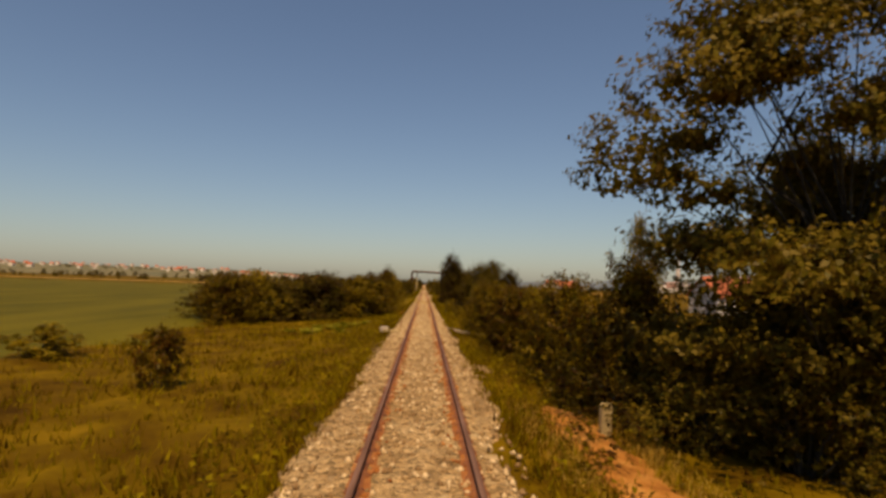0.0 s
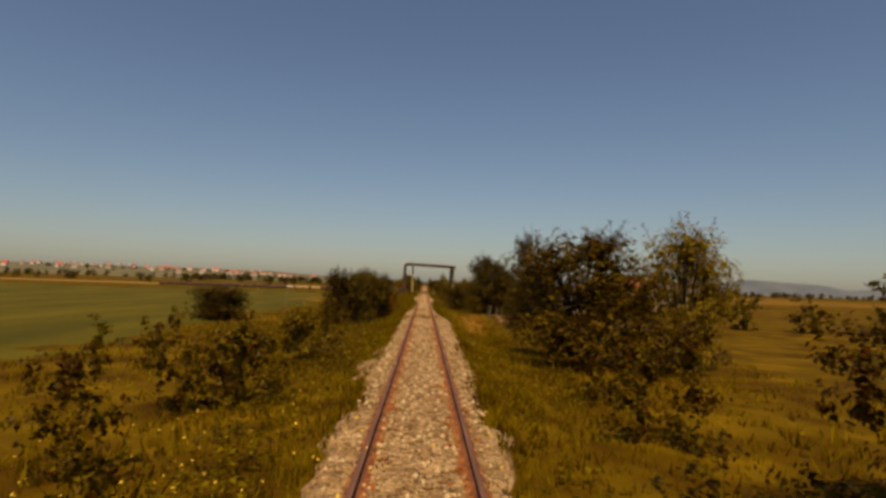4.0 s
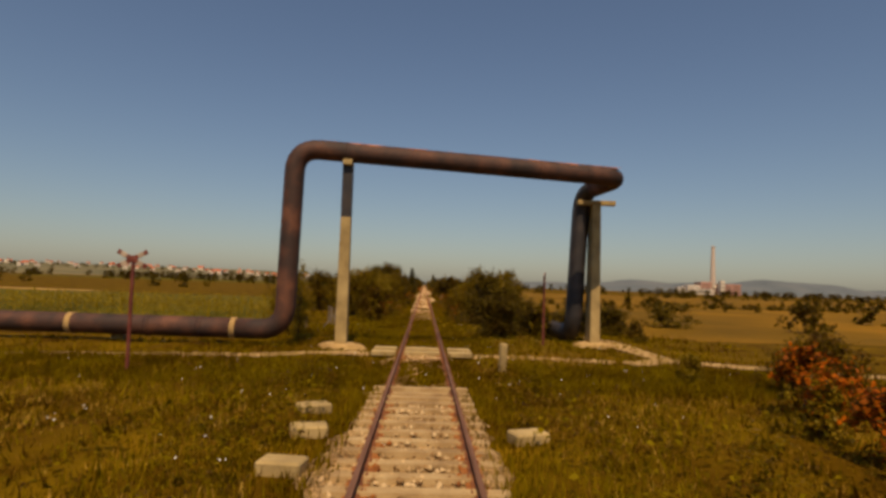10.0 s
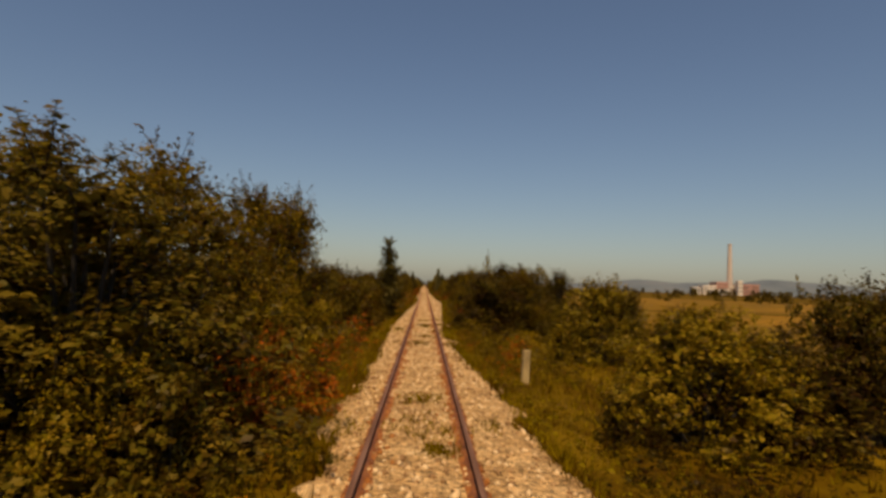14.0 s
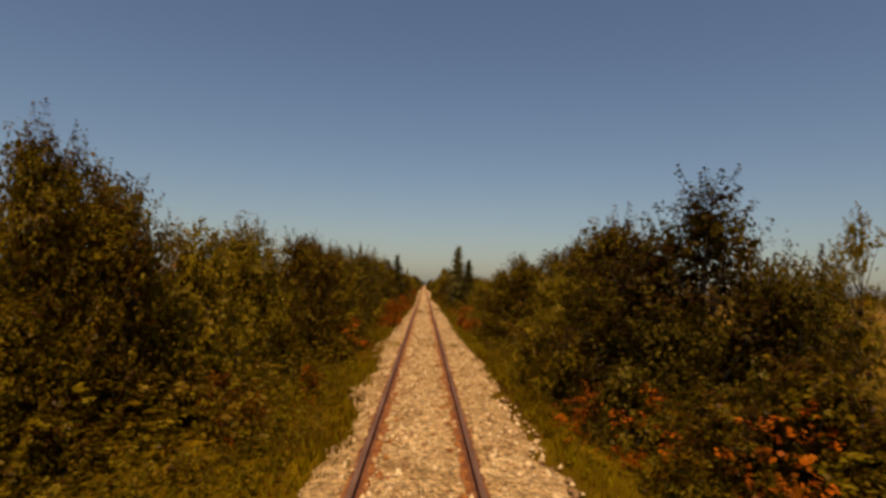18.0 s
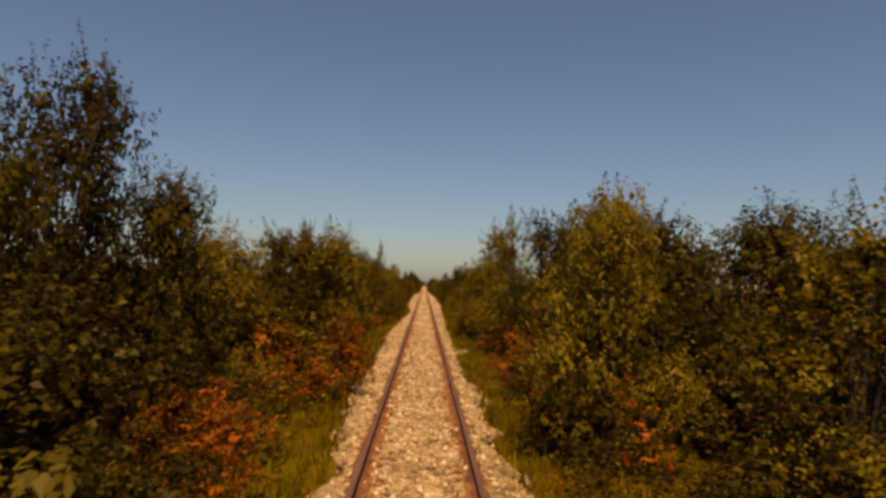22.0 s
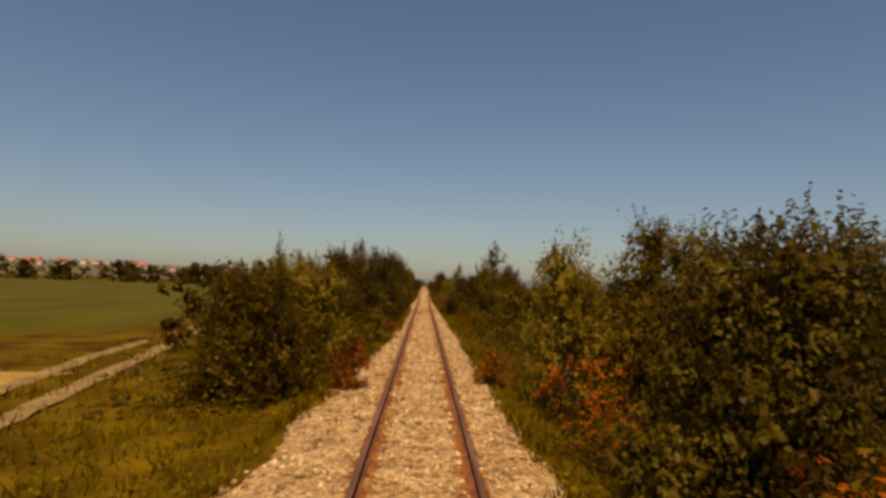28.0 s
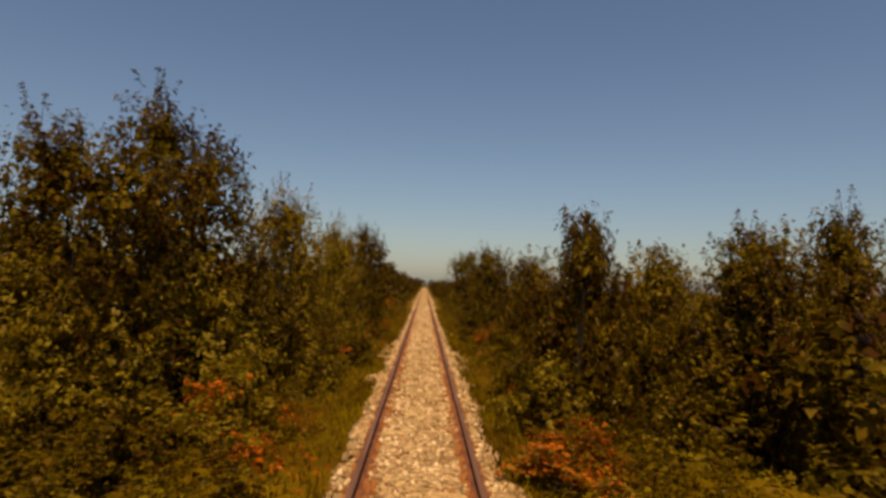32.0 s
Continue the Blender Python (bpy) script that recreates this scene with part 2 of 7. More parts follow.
def tube(points, radii, sides=8, cap=True):
    """Vertices and faces of a round tube along points."""
    pts = [Vector(p) for p in points]
    verts, faces = [], []
    side = None
    for i, p in enumerate(pts):
        d = (pts[min(i + 1, len(pts) - 1)] - pts[max(i - 1, 0)]).normalized()
        if side is None:
            side = d.orthogonal().normalized()
        side = (side - d * side.dot(d)).normalized()
        up = d.cross(side)
        r = radii[i] if isinstance(radii, (list, tuple)) else radii
        for j in range(sides):
            a = 2 * math.pi * j / sides
            verts.append(p + (side * math.cos(a) + up * math.sin(a)) * r)
    for i in range(len(pts) - 1):
        for j in range(sides):
            a, b = i * sides + j, i * sides + (j + 1) % sides
            faces.append((a, b, b + sides, a + sides))
    if cap:
        faces.append(tuple(range(sides))[::-1])
        faces.append(tuple(range((len(pts) - 1) * sides, len(pts) * sides)))
    return verts, faces


# ---- the lie of the land ----
def land(x, y):
    """Ground height; works on arrays. A low bank under the track, level at the crossing."""
    ax = np.abs(x)
    side = np.interp(ax, [1.6, 2.4, 3.4, 6, 12, 40], [-0.28, -0.36, -0.60, -0.80, -1.0, -1.0])
    level = np.interp(ax, [1.6, 3, 40], [-0.28, -0.20, -0.30])
    k = np.interp(y, [226, 238, 258, 272], [0, 1, 1, 0])
    return side * (1 - k) + level * k


def stones_left(y):
    """Half width of the ballast on its left side, along the track."""
    t = np.asarray(y) / SPEED - 0.32
    return np.interp(t, [0, 2, 4, 6, 6.6, 7.4, 8, 9, 10, 10.4, 11.6, 12, 13, 14, 15, 15.5, 17.5, 18, 19, 20, 21, 22, 23, 24, 25, 27.5, 28, 29, 30, 31, 32],
                     [1.9, 1.7, 1.5, 1.7, 1.1, 1.1, 1.9, 1.3, 1.5, 1.0, 1.1, 1.4, 1.4, 1.4, 1.9, 2.0, 1.0, 1.2, 1.8, 1.5, 1.3, 1.3, 2.0, 1.3, 2.3, 2.3, 2.7, 1.4, 1.3, 1.8, 1.3])


def stones_right(y):
    t = np.asarray(y) / SPEED - 0.32
    return np.interp(t, [0, 2, 3, 4, 5.5, 6, 7, 8, 9, 10, 10.4, 11.6, 12, 13, 14, 15, 15.5, 17.5, 18, 19, 20, 21, 22, 23, 24, 25, 27.5, 28, 29, 30, 31, 32],
                     [1.75, 1.6, 1.5, 1.4, 2.1, 1.3, 1.2, 2.0, 1.2, 1.15, 0.95, 0.95, 1.0, 1.15, 2.3, 1.2, 1.5, 2.9, 2.4, 2.0, 2.0, 1.9, 1.4, 1.5, 1.9, 2.4, 2.4, 1.9, 1.8, 1.7, 1.4, 1.3])


def axis(near, step, far, growth=1.35):
    a, s = list(np.arange(0, near + 1e-6, step)), step
    while a[-1] < far:
        s *= growth
        a.append(a[-1] + s)
    return a


gx = np.array(sorted({-v for v in axis(10, 0.5, 3800)} | set(axis(10, 0.5, 3800))))
gy = np.array([-v for v in axis(0, 2.5, 2500)][::-1][:-1] + list(np.arange(0, 800, 2.5)) + [800 + v for v in axis(0, 2.5, 4200, 1.25)])
GX, GY = np.meshgrid(gx, gy)
GZ = land(GX, GY)
rng = np.random.default_rng(4)
rough = rng.normal(0, 0.045, GX.shape)
GZ = GZ + np.where(np.abs(GX) > 2.2, rough, 0) * (np.abs(GX) < 60)
nx, ny = len(gx), len(gy)
gi = np.arange(nx * ny).reshape(ny, nx)
gf = np.stack([gi[:-1, :-1], gi[:-1, 1:], gi[1:, 1:], gi[1:, :-1]], -1).reshape(-1, 4)
tagged(mesh_object("ground", np.stack([GX, GY, GZ], -1).reshape(-1, 3).tolist(), gf.tolist(), mat_ground, smooth=True),
       "uneven meadow ground in olive green and brown beside the railway", "ground", kind="structure")


def sheet(name, x0, x1, y0, y1, mat, label, lift=0.05, step=3.0, ragged=0.8, category="field"):
    """A patch of crop or soil lying on the ground, with ragged edges."""
    r = np.random.default_rng(int(abs(x0 * 7 + y0 * 3)) + 1)
    xs, ys = np.linspace(x0, x1, max(4, int(abs(x1 - x0) / step))), np.linspace(y0, y1, max(4, int((y1 - y0) / step)))
    A, B = np.meshgrid(xs, ys)
    edge = np.zeros_like(A)
    edge[[0, -1], :] = 1
    edge[:, [0, -1]] = 1
    A, B = A + edge * r.normal(0, ragged, A.shape), B + edge * r.normal(0, ragged, A.shape)
    C = land(A, B) + (lift + r.uniform(0, 0.05, A.shape)) * (1 - edge) - 0.10 * edge
    i = np.arange(A.size).reshape(A.shape)
    f = np.stack([i[:-1, :-1], i[:-1, 1:], i[1:, 1:], i[1:, :-1]], -1).reshape(-1, 4)
    return tagged(mesh_object(name, np.stack([A, B, C], -1).reshape(-1, 3).tolist(), f.tolist(), mat, smooth=True), label, category, kind="structure")


# ---- ballast, sleepers and rails ----
Y0, Y1 = -20.0, 1150.0
by = np.arange(Y0, Y1, 0.5)
rng = np.random.default_rng(9)
edge_l, edge_r = (np.convolve(rng.normal(0, 1, len(by) + 6), np.ones(7) / 7, "valid") for _ in range(2))
wl = stones_left(by) + rng.normal(0, 0.09, len(by)) + 0.5 * edge_l
wr = stones_right(by) + rng.normal(0, 0.09, len(by)) + 0.5 * edge_r
cols = np.array([-1.0, -0.96, -0.85, -0.7, -0.5, -0.25, 0, 0.25, 0.5, 0.7, 0.85, 0.96, 1.0])
BX = np.where(cols[None, :] < 0, cols[None, :] * wl[:, None], cols[None, :] * wr[:, None])
BY = np.repeat(by[:, None], len(cols), 1) + rng.normal(0, 0.05, BX.shape)
BZ = np.interp(np.abs(BX), [0, 0.6, 0.75, 0.9, 1.5, 2.0, 3.0], [-0.185, -0.185, -0.20, -0.185, -0.20, -0.27, -0.46]) + rng.normal(0, 0.012, BX.shape)
weedy = ((by > 241) & (by < 248)) | ((by > 252) & (by < 272))
BZ[weedy] -= (0.088 + 0.05 * np.sin(BX * 3.1 + BY * 0.9) * np.sin(BY * 1.7 - BX * 1.3))[weedy]
slats = (by > 230) & (by < 241)
BZ[slats] -= np.where(np.abs(BX) < 0.6, 0.05, 0.0)[slats]
thin = (by > 270) & (by < 281)
BZ[thin] -= np.where(np.abs(BX) > 0.95, 0.10, 0.0)[thin]
BZ[:, [0, -1]] = land(BX[:, [0, -1]], BY[:, [0, -1]]) - 0.03
bi = np.arange(BX.size).reshape(BX.shape)
bf = np.stack([bi[:-1, :-1], bi[:-1, 1:], bi[1:, 1:], bi[1:, :-1]], -1).reshape(-1, 4)
BZ[:, [1, -2]] = 0.45 * BZ[:, [1, -2]] + 0.55 * BZ[:, [0, -1]]
stretch_of = np.repeat(by[:-1], len(cols) - 1)
verts = np.stack([BX, BY, BZ], -1).reshape(-1, 3).tolist()
for mat, keep, label in ((mat_ballast_old, stretch_of < 244, "bed of older grey-brown crushed stone under the track"), (mat_ballast, stretch_of >= 244, "bed of pale crushed limestone ballast under the track")):
    tagged(mesh_object("ballast_bed", verts, bf[keep].tolist(), mat, smooth=True), label, "ballast", kind="structure")


def pebbles(n, seed, y0, y1, spread, across=None):
    r = np.random.default_rng(seed)
    y = r.uniform(y0, y1, n)
    x = r.uniform(-1, 1, n)
    x = np.where(x < 0, x * (stones_left(y) + spread), x * (stones_right(y) + spread))
    x = x if across is None else across
    keep = (np.abs(np.abs(x) - 0.75) > 0.09) & ~((y > 241) & (y < 248)) & ~((y > 252) & (y < 271))
    x, y = x[keep], y[keep]
    n = len(x)
    z = np.interp(np.abs(x), [0, 0.6, 0.75, 0.9, 1.5, 2.0, 3.0], [-0.185, -0.185, -0.20, -0.185, -0.20, -0.27, -0.46])
    base = np.array([(1, 0, 0), (0, 1, 0), (-1, 0, 0), (0, -1, 0), (0, 0, 1), (0, 0, -1)], dtype=float)
    tri = np.array([(0, 1, 4), (1, 2, 4), (2, 3, 4), (3, 0, 4), (1, 0, 5), (2, 1, 5), (3, 2, 5), (0, 3, 5)])
    size = r.uniform(0.025, 0.068, (n, 1, 1)) * r.uniform(0.7, 1.3, (n, 1, 3))
    v = base[None] * size + r.normal(0, 0.009, (n, 6, 3))
    a = r.uniform(0, 6.28, n)
    c, s = np.cos(a)[:, None], np.sin(a)[:, None]
    v = np.stack([v[..., 0] * c - v[..., 1] * s + x[:, None], v[..., 0] * s + v[..., 1] * c + y[:, None], v[..., 2] * 0.8 + z[:, None] + 0.008], -1)
    return v.reshape(-1, 3), (tri[None] + 6 * np.arange(n)[:, None, None]).reshape(-1, 3)


for n, seed, y0, y1, mat, label in ((18000, 21, 0, 243, mat_stone_old, "loose grey-brown crushed stones on the older ballast"), (44000, 22, 243, 800, mat_stone, "loose pale crushed stones scattered over the ballast")):
    pv, pf = pebbles(n, seed, y0, y1, -0.22)
    tagged(soup_object("ballast_stones", pv, pf, mat), label, "gravel", kind="stuff")

rr = np.random.default_rng(24)
pv, pf = pebbles(26000, 23, 0, 790, -0.22, rr.choice([-0.75, 0.75], 26000) * (1 - np.abs(rr.normal(0.0, 0.20, 26000)) * rr.choice([1, 1, -0.5], 26000)))
tagged(soup_object("ballast_stones", pv, pf, mat_rust_bed), "rust-stained crushed stones along both rails", "gravel", kind="stuff")

track = tagged(new("railway_track"), "straight single railway track with rusty rails on half-buried sleepers", "railway track", kind="structure")


def rail(x):
    prof = [(-0.075, -0.165), (0.075, -0.165), (0.075, -0.150), (0.012, -0.128), (0.010, -0.050), (0.036, -0.034), (0.036, -0.004), (0.030, 0.0), (-0.030, 0.0), (-0.036, -0.004), (-0.036, -0.034), (-0.010, -0.050), (-0.012, -0.128), (-0.075, -0.150)]
    ys = np.arange(Y0, Y1 + 1, 6.0)
    n = len(prof)
    verts = [(x + a, y, b) for y in ys for a, b in prof]
    faces = [(i * n + j, i * n + (j + 1) % n, (i + 1) * n + (j + 1) % n, (i + 1) * n + j) for i in range(len(ys) - 1) for j in range(n)]
    ob = mesh_object("rail", verts, faces, mat_rail, track, "rusty steel rail with a worn head")
    head = [(-0.030, 0.0), (-0.036, -0.004), (-0.036, -0.010), (0.036, -0.010), (0.036, -0.004), (0.030, 0.0)]
    hv = [(x + a * 1.03, y, b + 0.003) for y in ys for a, b in head]
    hf = [(i * 6 + j, (i + 1) * 6 + j, (i + 1) * 6 + (j + 1) % 6, i * 6 + (j + 1) % 6) for i in range(len(ys) - 1) for j in (0, 1, 3, 4, 5)]
    mesh_object("rail_head", hv, hf, mat_rail_top, ob, "worn grey-brown running surface")


rail(-0.75)
rail(0.75)
for s in (-1, 1):
    ys = np.arange(Y0, Y1, 0.5)
    r = np.random.default_rng(5 + s)
    v, f = [], []
    for i, y in enumerate(ys):
        a, b = 0.10 + r.uniform(0, 0.05), 0.13 + r.uniform(0, 0.07)
        for dx, dz in ((-a, -0.008), (0, 0.004), (b, -0.006)):
            v.append((s * (0.75 - dx), y, -0.172 + dz + r.normal(0, 0.003) - 0.12 * (252 < y < 272 or 241 < y < 248)))
        if i:
            k = 3 * (i - 1)
            q = [(k, k + 1, k + 4, k + 3), (k + 1, k + 2, k + 5, k + 4)]
            f += q if s < 0 else [t[::-1] for t in q]
    mesh_object("rust_stain", v, f, mat_rust_bed, track, "rust-stained ballast along the rail foot")


# ---- plants ----
def leaves(r, centres, out, size, droop=0.2):
    """One folded rhombic leaf at each centre, facing mostly along out. Returns n x 4 x 3 corners."""
    n = len(centres)
    nrm = out + r.normal(0, 0.30, (n, 3)) + np.array([0, 0, 0.40])
    nrm /= np.linalg.norm(nrm, axis=1, keepdims=True) + 1e-9
    d = np.cross(nrm, r.normal(0, 1, (n, 3)))
    d /= np.linalg.norm(d, axis=1, keepdims=True) + 1e-9
    w = np.cross(nrm, d)
    L = (size * r.uniform(0.6, 1.35, (n, 1)))
    W = L * r.uniform(0.28, 0.42, (n, 1))
    tip = centres + d * L * 0.5 - np.array([0, 0, 1]) * L * droop
    mid = centres + nrm * L * 0.06
    return np.stack([centres - d * L * 0.5, mid + w * W, tip, mid - w * W], 1)


def crown(r, height, radius, base, clumps, count, size, shape="round", shoots=10, inner=0.22, open_crown=0.0, flat=0.85):
    """Leaf corners of a crown built of clumps, and the clump centres for the limbs."""
    quads, hubs = [], []
    top, mid = height, base + (height - base) * (0.42 if shape != "column" else 0.40)
    for i in range(clumps):
        a, u = r.uniform(0, 2 * math.pi), (i + r.uniform(0.2, 0.8)) / clumps
        z = base + (top - base) * (0.03 + 0.90 * (u if shape == "column" else u ** 1.25))
        if shape == "column":
            k = min(0.75 + 1.7 * u, 1.36 - 1.16 * u)
        elif shape == "tree":
            k = math.sqrt(max(0.05, 1 - ((u - 0.45) / 0.62) ** 2))
        else:
            k = math.sqrt(max(0.06, 1 - (max(0, u - 0.30) / 0.74) ** 2))
        d = radius * k * (r.uniform(0.0, 0.62) if shape == "column" else r.uniform(0.25, 0.86))
        rc = radius * (r.uniform(0.42, 0.62) * (0.35 + 0.65 * k) if shape == "column" else r.uniform(0.24, 0.41) * (1 - 0.25 * open_crown))
        hubs.append((np.array([d * math.cos(a), d * math.sin(a), min(z, top - rc * 0.7)]), rc))
    weight = np.array([h[1] ** 2 for h in hubs])
    weight = weight / weight.sum()
    for (c, rc), w in zip(hubs, weight):
        n = max(12, int(count * w))
        o = r.normal(0, 1, (n, 3))
        o /= np.linalg.norm(o, axis=1, keepdims=True)
        # leaves sit along short twigs that reach outwards and up
        twig = r.integers(0, max(2, n // 9), n)
        o = o[twig]
        reach = o * 0.55 + r.normal(0, 0.35, (n, 3))[twig] + np.array([0, 0, 0.45])
        depth = (r.uniform(0.40, 1.0, (n, 1)) ** 0.6)[twig]
        p = c + o * rc * depth * np.array([1, 1, flat]) + reach * np.array([1, 1, flat ** 0.5]) * r.uniform(0, 1, (n, 1)) * min(0.34, rc * 0.6) + r.normal(0, size * 0.45, (n, 3))
        p[:, 2] = np.maximum(p[:, 2], 0.05)
        quads.append(leaves(r, p, o, size))
        m = max(3, int(n * inner * 0.75))
        o = r.normal(0, 1, (m, 3))
        o /= np.linalg.norm(o, axis=1, keepdims=True)
        p = c * np.array([0.8, 0.8, 1]) + o * rc * r.uniform(0.0, 0.55, (m, 1)) * np.array([1, 1, flat / 0.85])
        p[:, 2] = np.maximum(p[:, 2], 0.1)
        quads.append(leaves(r, p, o, size * 1.5))
    twigs = []
    for i in range(shoots):
        c, rc = hubs[r.integers(len(hubs) // 2, len(hubs))]
        a = r.uniform(0, 6.28)
        s = c + np.array([math.cos(a) * rc * 0.6, math.sin(a) * rc * 0.6, rc * 0.5])
        lean = np.array([r.normal(0, 0.28), r.normal(0, 0.28), 1.0])
        length = height * r.uniform(0.06, 0.16)
        n = 34
        u = r.uniform(0.1, 1, (n, 1))
        p = s + lean * length * u + r.normal(0, size * 0.7, (n, 3)) * (1.25 - u)
        quads.append(leaves(r, p, np.tile(lean, (n, 1)), size * 0.9))
        twigs.append((c, s + lean * length * 0.95))
    return np.concatenate(quads), hubs, twigs


def plant(name, seed, height, radius, base, clumps, count, size, leaf, label, category, shape="round", shoots=10, thick=0.05, inner=0.22, open_crown=0.0, second=None, flat=0.85):
    """A shrub or tree standing at the origin: one root with a trunk of limbs and a crown of leaves."""
    r = np.random.default_rng(seed)
    root = tagged(new(name), label, category)
    quads, hubs, twigs = crown(r, height, radius, base, clumps, count, size, shape, shoots, inner, open_crown, flat)
    if second is None:
        quads_object("crown", quads, leaf, root)
    else:
        mixed = r.random(len(quads)) < 0.45
        quads_object("crown", quads[~mixed], leaf, root)
        quads_object("green_leaves", quads[mixed], second, root)["label"] = "leaves still olive green"
    verts, faces = [], []

    def add(v, f):
        faces.extend(tuple(i + len(verts) for i in q) for q in f)
        verts.extend(v)
    if shape in ("tree", "column"):
        bend = [(r.normal(0, 0.03) * i * radius, r.normal(0, 0.03) * i * radius, height * (0.70 if shape == "column" else 0.72) * i / 5 - 0.15 * (i == 0)) for i in range(6)]
        add(*tube(bend, [thick * (1.25 - 0.2 * i) for i in range(6)], 7))
        for c, rc in hubs:
            z = max(base * 0.7, c[2] * 0.62)
            b = Vector(bend[min(5, int(5 * z / (height * 0.8)))])
            add(*tube([b, b.lerp(Vector(c), 0.55) + Vector((0, 0, 0.1)), Vector(c)], [thick * 0.30, thick * 0.2, thick * 0.08], 5))
    else:
        for c, rc in hubs:
            foot = Vector((c[0] * 0.12, c[1] * 0.12, -0.12))
            add(*tube([foot, Vector((c[0] * 0.5, c[1] * 0.5, c[2] * 0.55)), Vector(c)], [thick * 0.6, thick * 0.42, thick * 0.16], 5))
    for a, b in twigs:
        add(*tube([a, b], [thick * 0.14, thick * 0.05], 3, False))
    mesh_object("trunk", verts, faces, mat_bark, root)
    return root


DENSE = dict(inner=0.30)
GREEN, DARK, PALE = "leafy green shrub growing beside the track", "dark green dense shrub beside the track", "pale green shrub with upright shoots by the track"
stock = {
    "low": [plant("shrub", 11, 1.5, 1.05, 0.05, 12, 1575, 0.105, mat_leaf, "low leafy green shrub on the bank", "shrub", shoots=12, thick=0.025),
            plant("shrub", 12, 1.4, 1.0, 0.05, 12, 1575, 0.098, mat_leaf_pale, "low pale green shrub in the grass", "shrub", shoots=14, thick=0.025),
            plant("shrub", 13, 1.5, 1.0, 0.05, 12, 1700, 0.095, mat_leaf_dark, "low dark green shrub on the bank", "shrub", shoots=10, thick=0.025)],
    "bush": [plant("bush", 21, 3.0, 1.6, 0.10, 32, 12960, 0.082, mat_leaf, GREEN, "bush", shoots=20, **DENSE),
             plant("bush", 22, 3.0, 1.5, 0.10, 32, 12960, 0.079, mat_leaf, GREEN, "bush", shoots=24, **DENSE),
             plant("bush", 24, 3.1, 1.55, 0.10, 30, 12240, 0.079, mat_leaf_pale, PALE, "bush", shoots=26, **DENSE),
             plant("bush", 23, 2.9, 1.7, 0.08, 32, 12960, 0.082, mat_leaf_dark, DARK, "bush", shoots=18, **DENSE),
             plant("bush", 25, 3.0, 1.6, 0.08, 32, 12960, 0.081, mat_leaf_dark, DARK, "bush", shoots=22, **DENSE)],
    "tall": [plant("large_bush", 31, 5.0, 2.1, 0.25, 48, 19440, 0.091, mat_leaf, "tall leafy green bush beside the track", "bush", shoots=26, thick=0.08, **DENSE),
             plant("large_bush", 33, 5.2, 2.0, 0.25, 46, 18720, 0.090, mat_leaf, "tall green bush with upright shoots", "bush", shoots=34, thick=0.08, **DENSE),
             plant("large_bush", 32, 5.0, 1.9, 0.25, 48, 19440, 0.090, mat_leaf_dark, "tall dark green bush beside the track", "bush", shoots=24, thick=0.08, **DENSE),
             plant("large_bush", 34, 5.1, 2.0, 0.20, 48, 19440, 0.090, mat_leaf_dark, "tall dark green bush beside the track", "bush", shoots=28, thick=0.08, **DENSE)],
    "tree": [plant("tree", 43, 7.0, 2.5, 0.4, 44, 19550, 0.103, mat_leaf, "leafy green tree at the trackside", "tree", "tree", 24, thick=0.14, inner=0.3),
             plant("tree", 41, 7.0, 2.6, 0.5, 46, 20400, 0.103, mat_leaf_dark, "broad dark green tree at the trackside", "tree", "tree", 24, thick=0.15, inner=0.3),
             plant("tree", 42, 7.0, 2.5, 0.4, 44, 19550, 0.101, mat_leaf_dark, "round-crowned dark green tree at the trackside", "tree", "tree", 24, thick=0.14, inner=0.3)],
    "locust": [plant("locust_tree", 51, 9.0, 4.0, 1.8, 46, 38000, 0.11, mat_leaf_dark, "tall open-crowned locust tree with feathery sprays", "tree", "tree", 8, thick=0.085, inner=0.30, open_crown=0.3, flat=0.32)],
    "airy": [plant("sapling", 61, 4.5, 1.5, 0.5, 26, 4600, 0.098, mat_leaf_pale, "sparse pale green sapling with open branches", "tree", "tree", 22, thick=0.06, inner=0.05, open_crown=1.0)],
    "poplar": [plant("poplar_tree", 71, 7.0, 0.85, 0.6, 44, 8500, 0.098, mat_leaf_poplar, "slender columnar poplar with grey-green leaves", "tree", "column", 0, thick=0.10, inner=0.4),
               plant("poplar_tree", 72, 7.0, 0.95, 0.5, 44, 8500, 0.098, mat_leaf_poplar, "slender columnar poplar with green leaves", "tree", "column", 0, thick=0.10, inner=0.4)],
    "red": [plant("withered_shrub", 81, 1.3, 0.9, 0.05, 14, 2200, 0.075, mat_leaf_red, "half-withered red-brown shrub beside the ballast", "shrub", shoots=18, thick=0.02, second=mat_leaf_dry),
            plant("withered_shrub", 82, 1.2, 0.8, 0.05, 14, 2000, 0.075, mat_leaf_red, "half-withered rusty orange weeds beside the ballast", "shrub", shoots=20, thick=0.02, second=mat_leaf_dry)],
}
SIZE = {"low": (1.5, 1.05), "bush": (3.0, 1.6), "tall": (5.0, 2.0), "tree": (7.0, 2.55), "locust": (9.0, 4.0), "airy": (4.5, 1.5), "poplar": (7.0, 0.9), "red": (1.25, 0.85)}
used = set()
pick = random.Random(5)
# how many of each kind's stock are green; the rest are dark
BRIGHT = {"low": 2, "bush": 3, "tall": 2, "tree": 1}
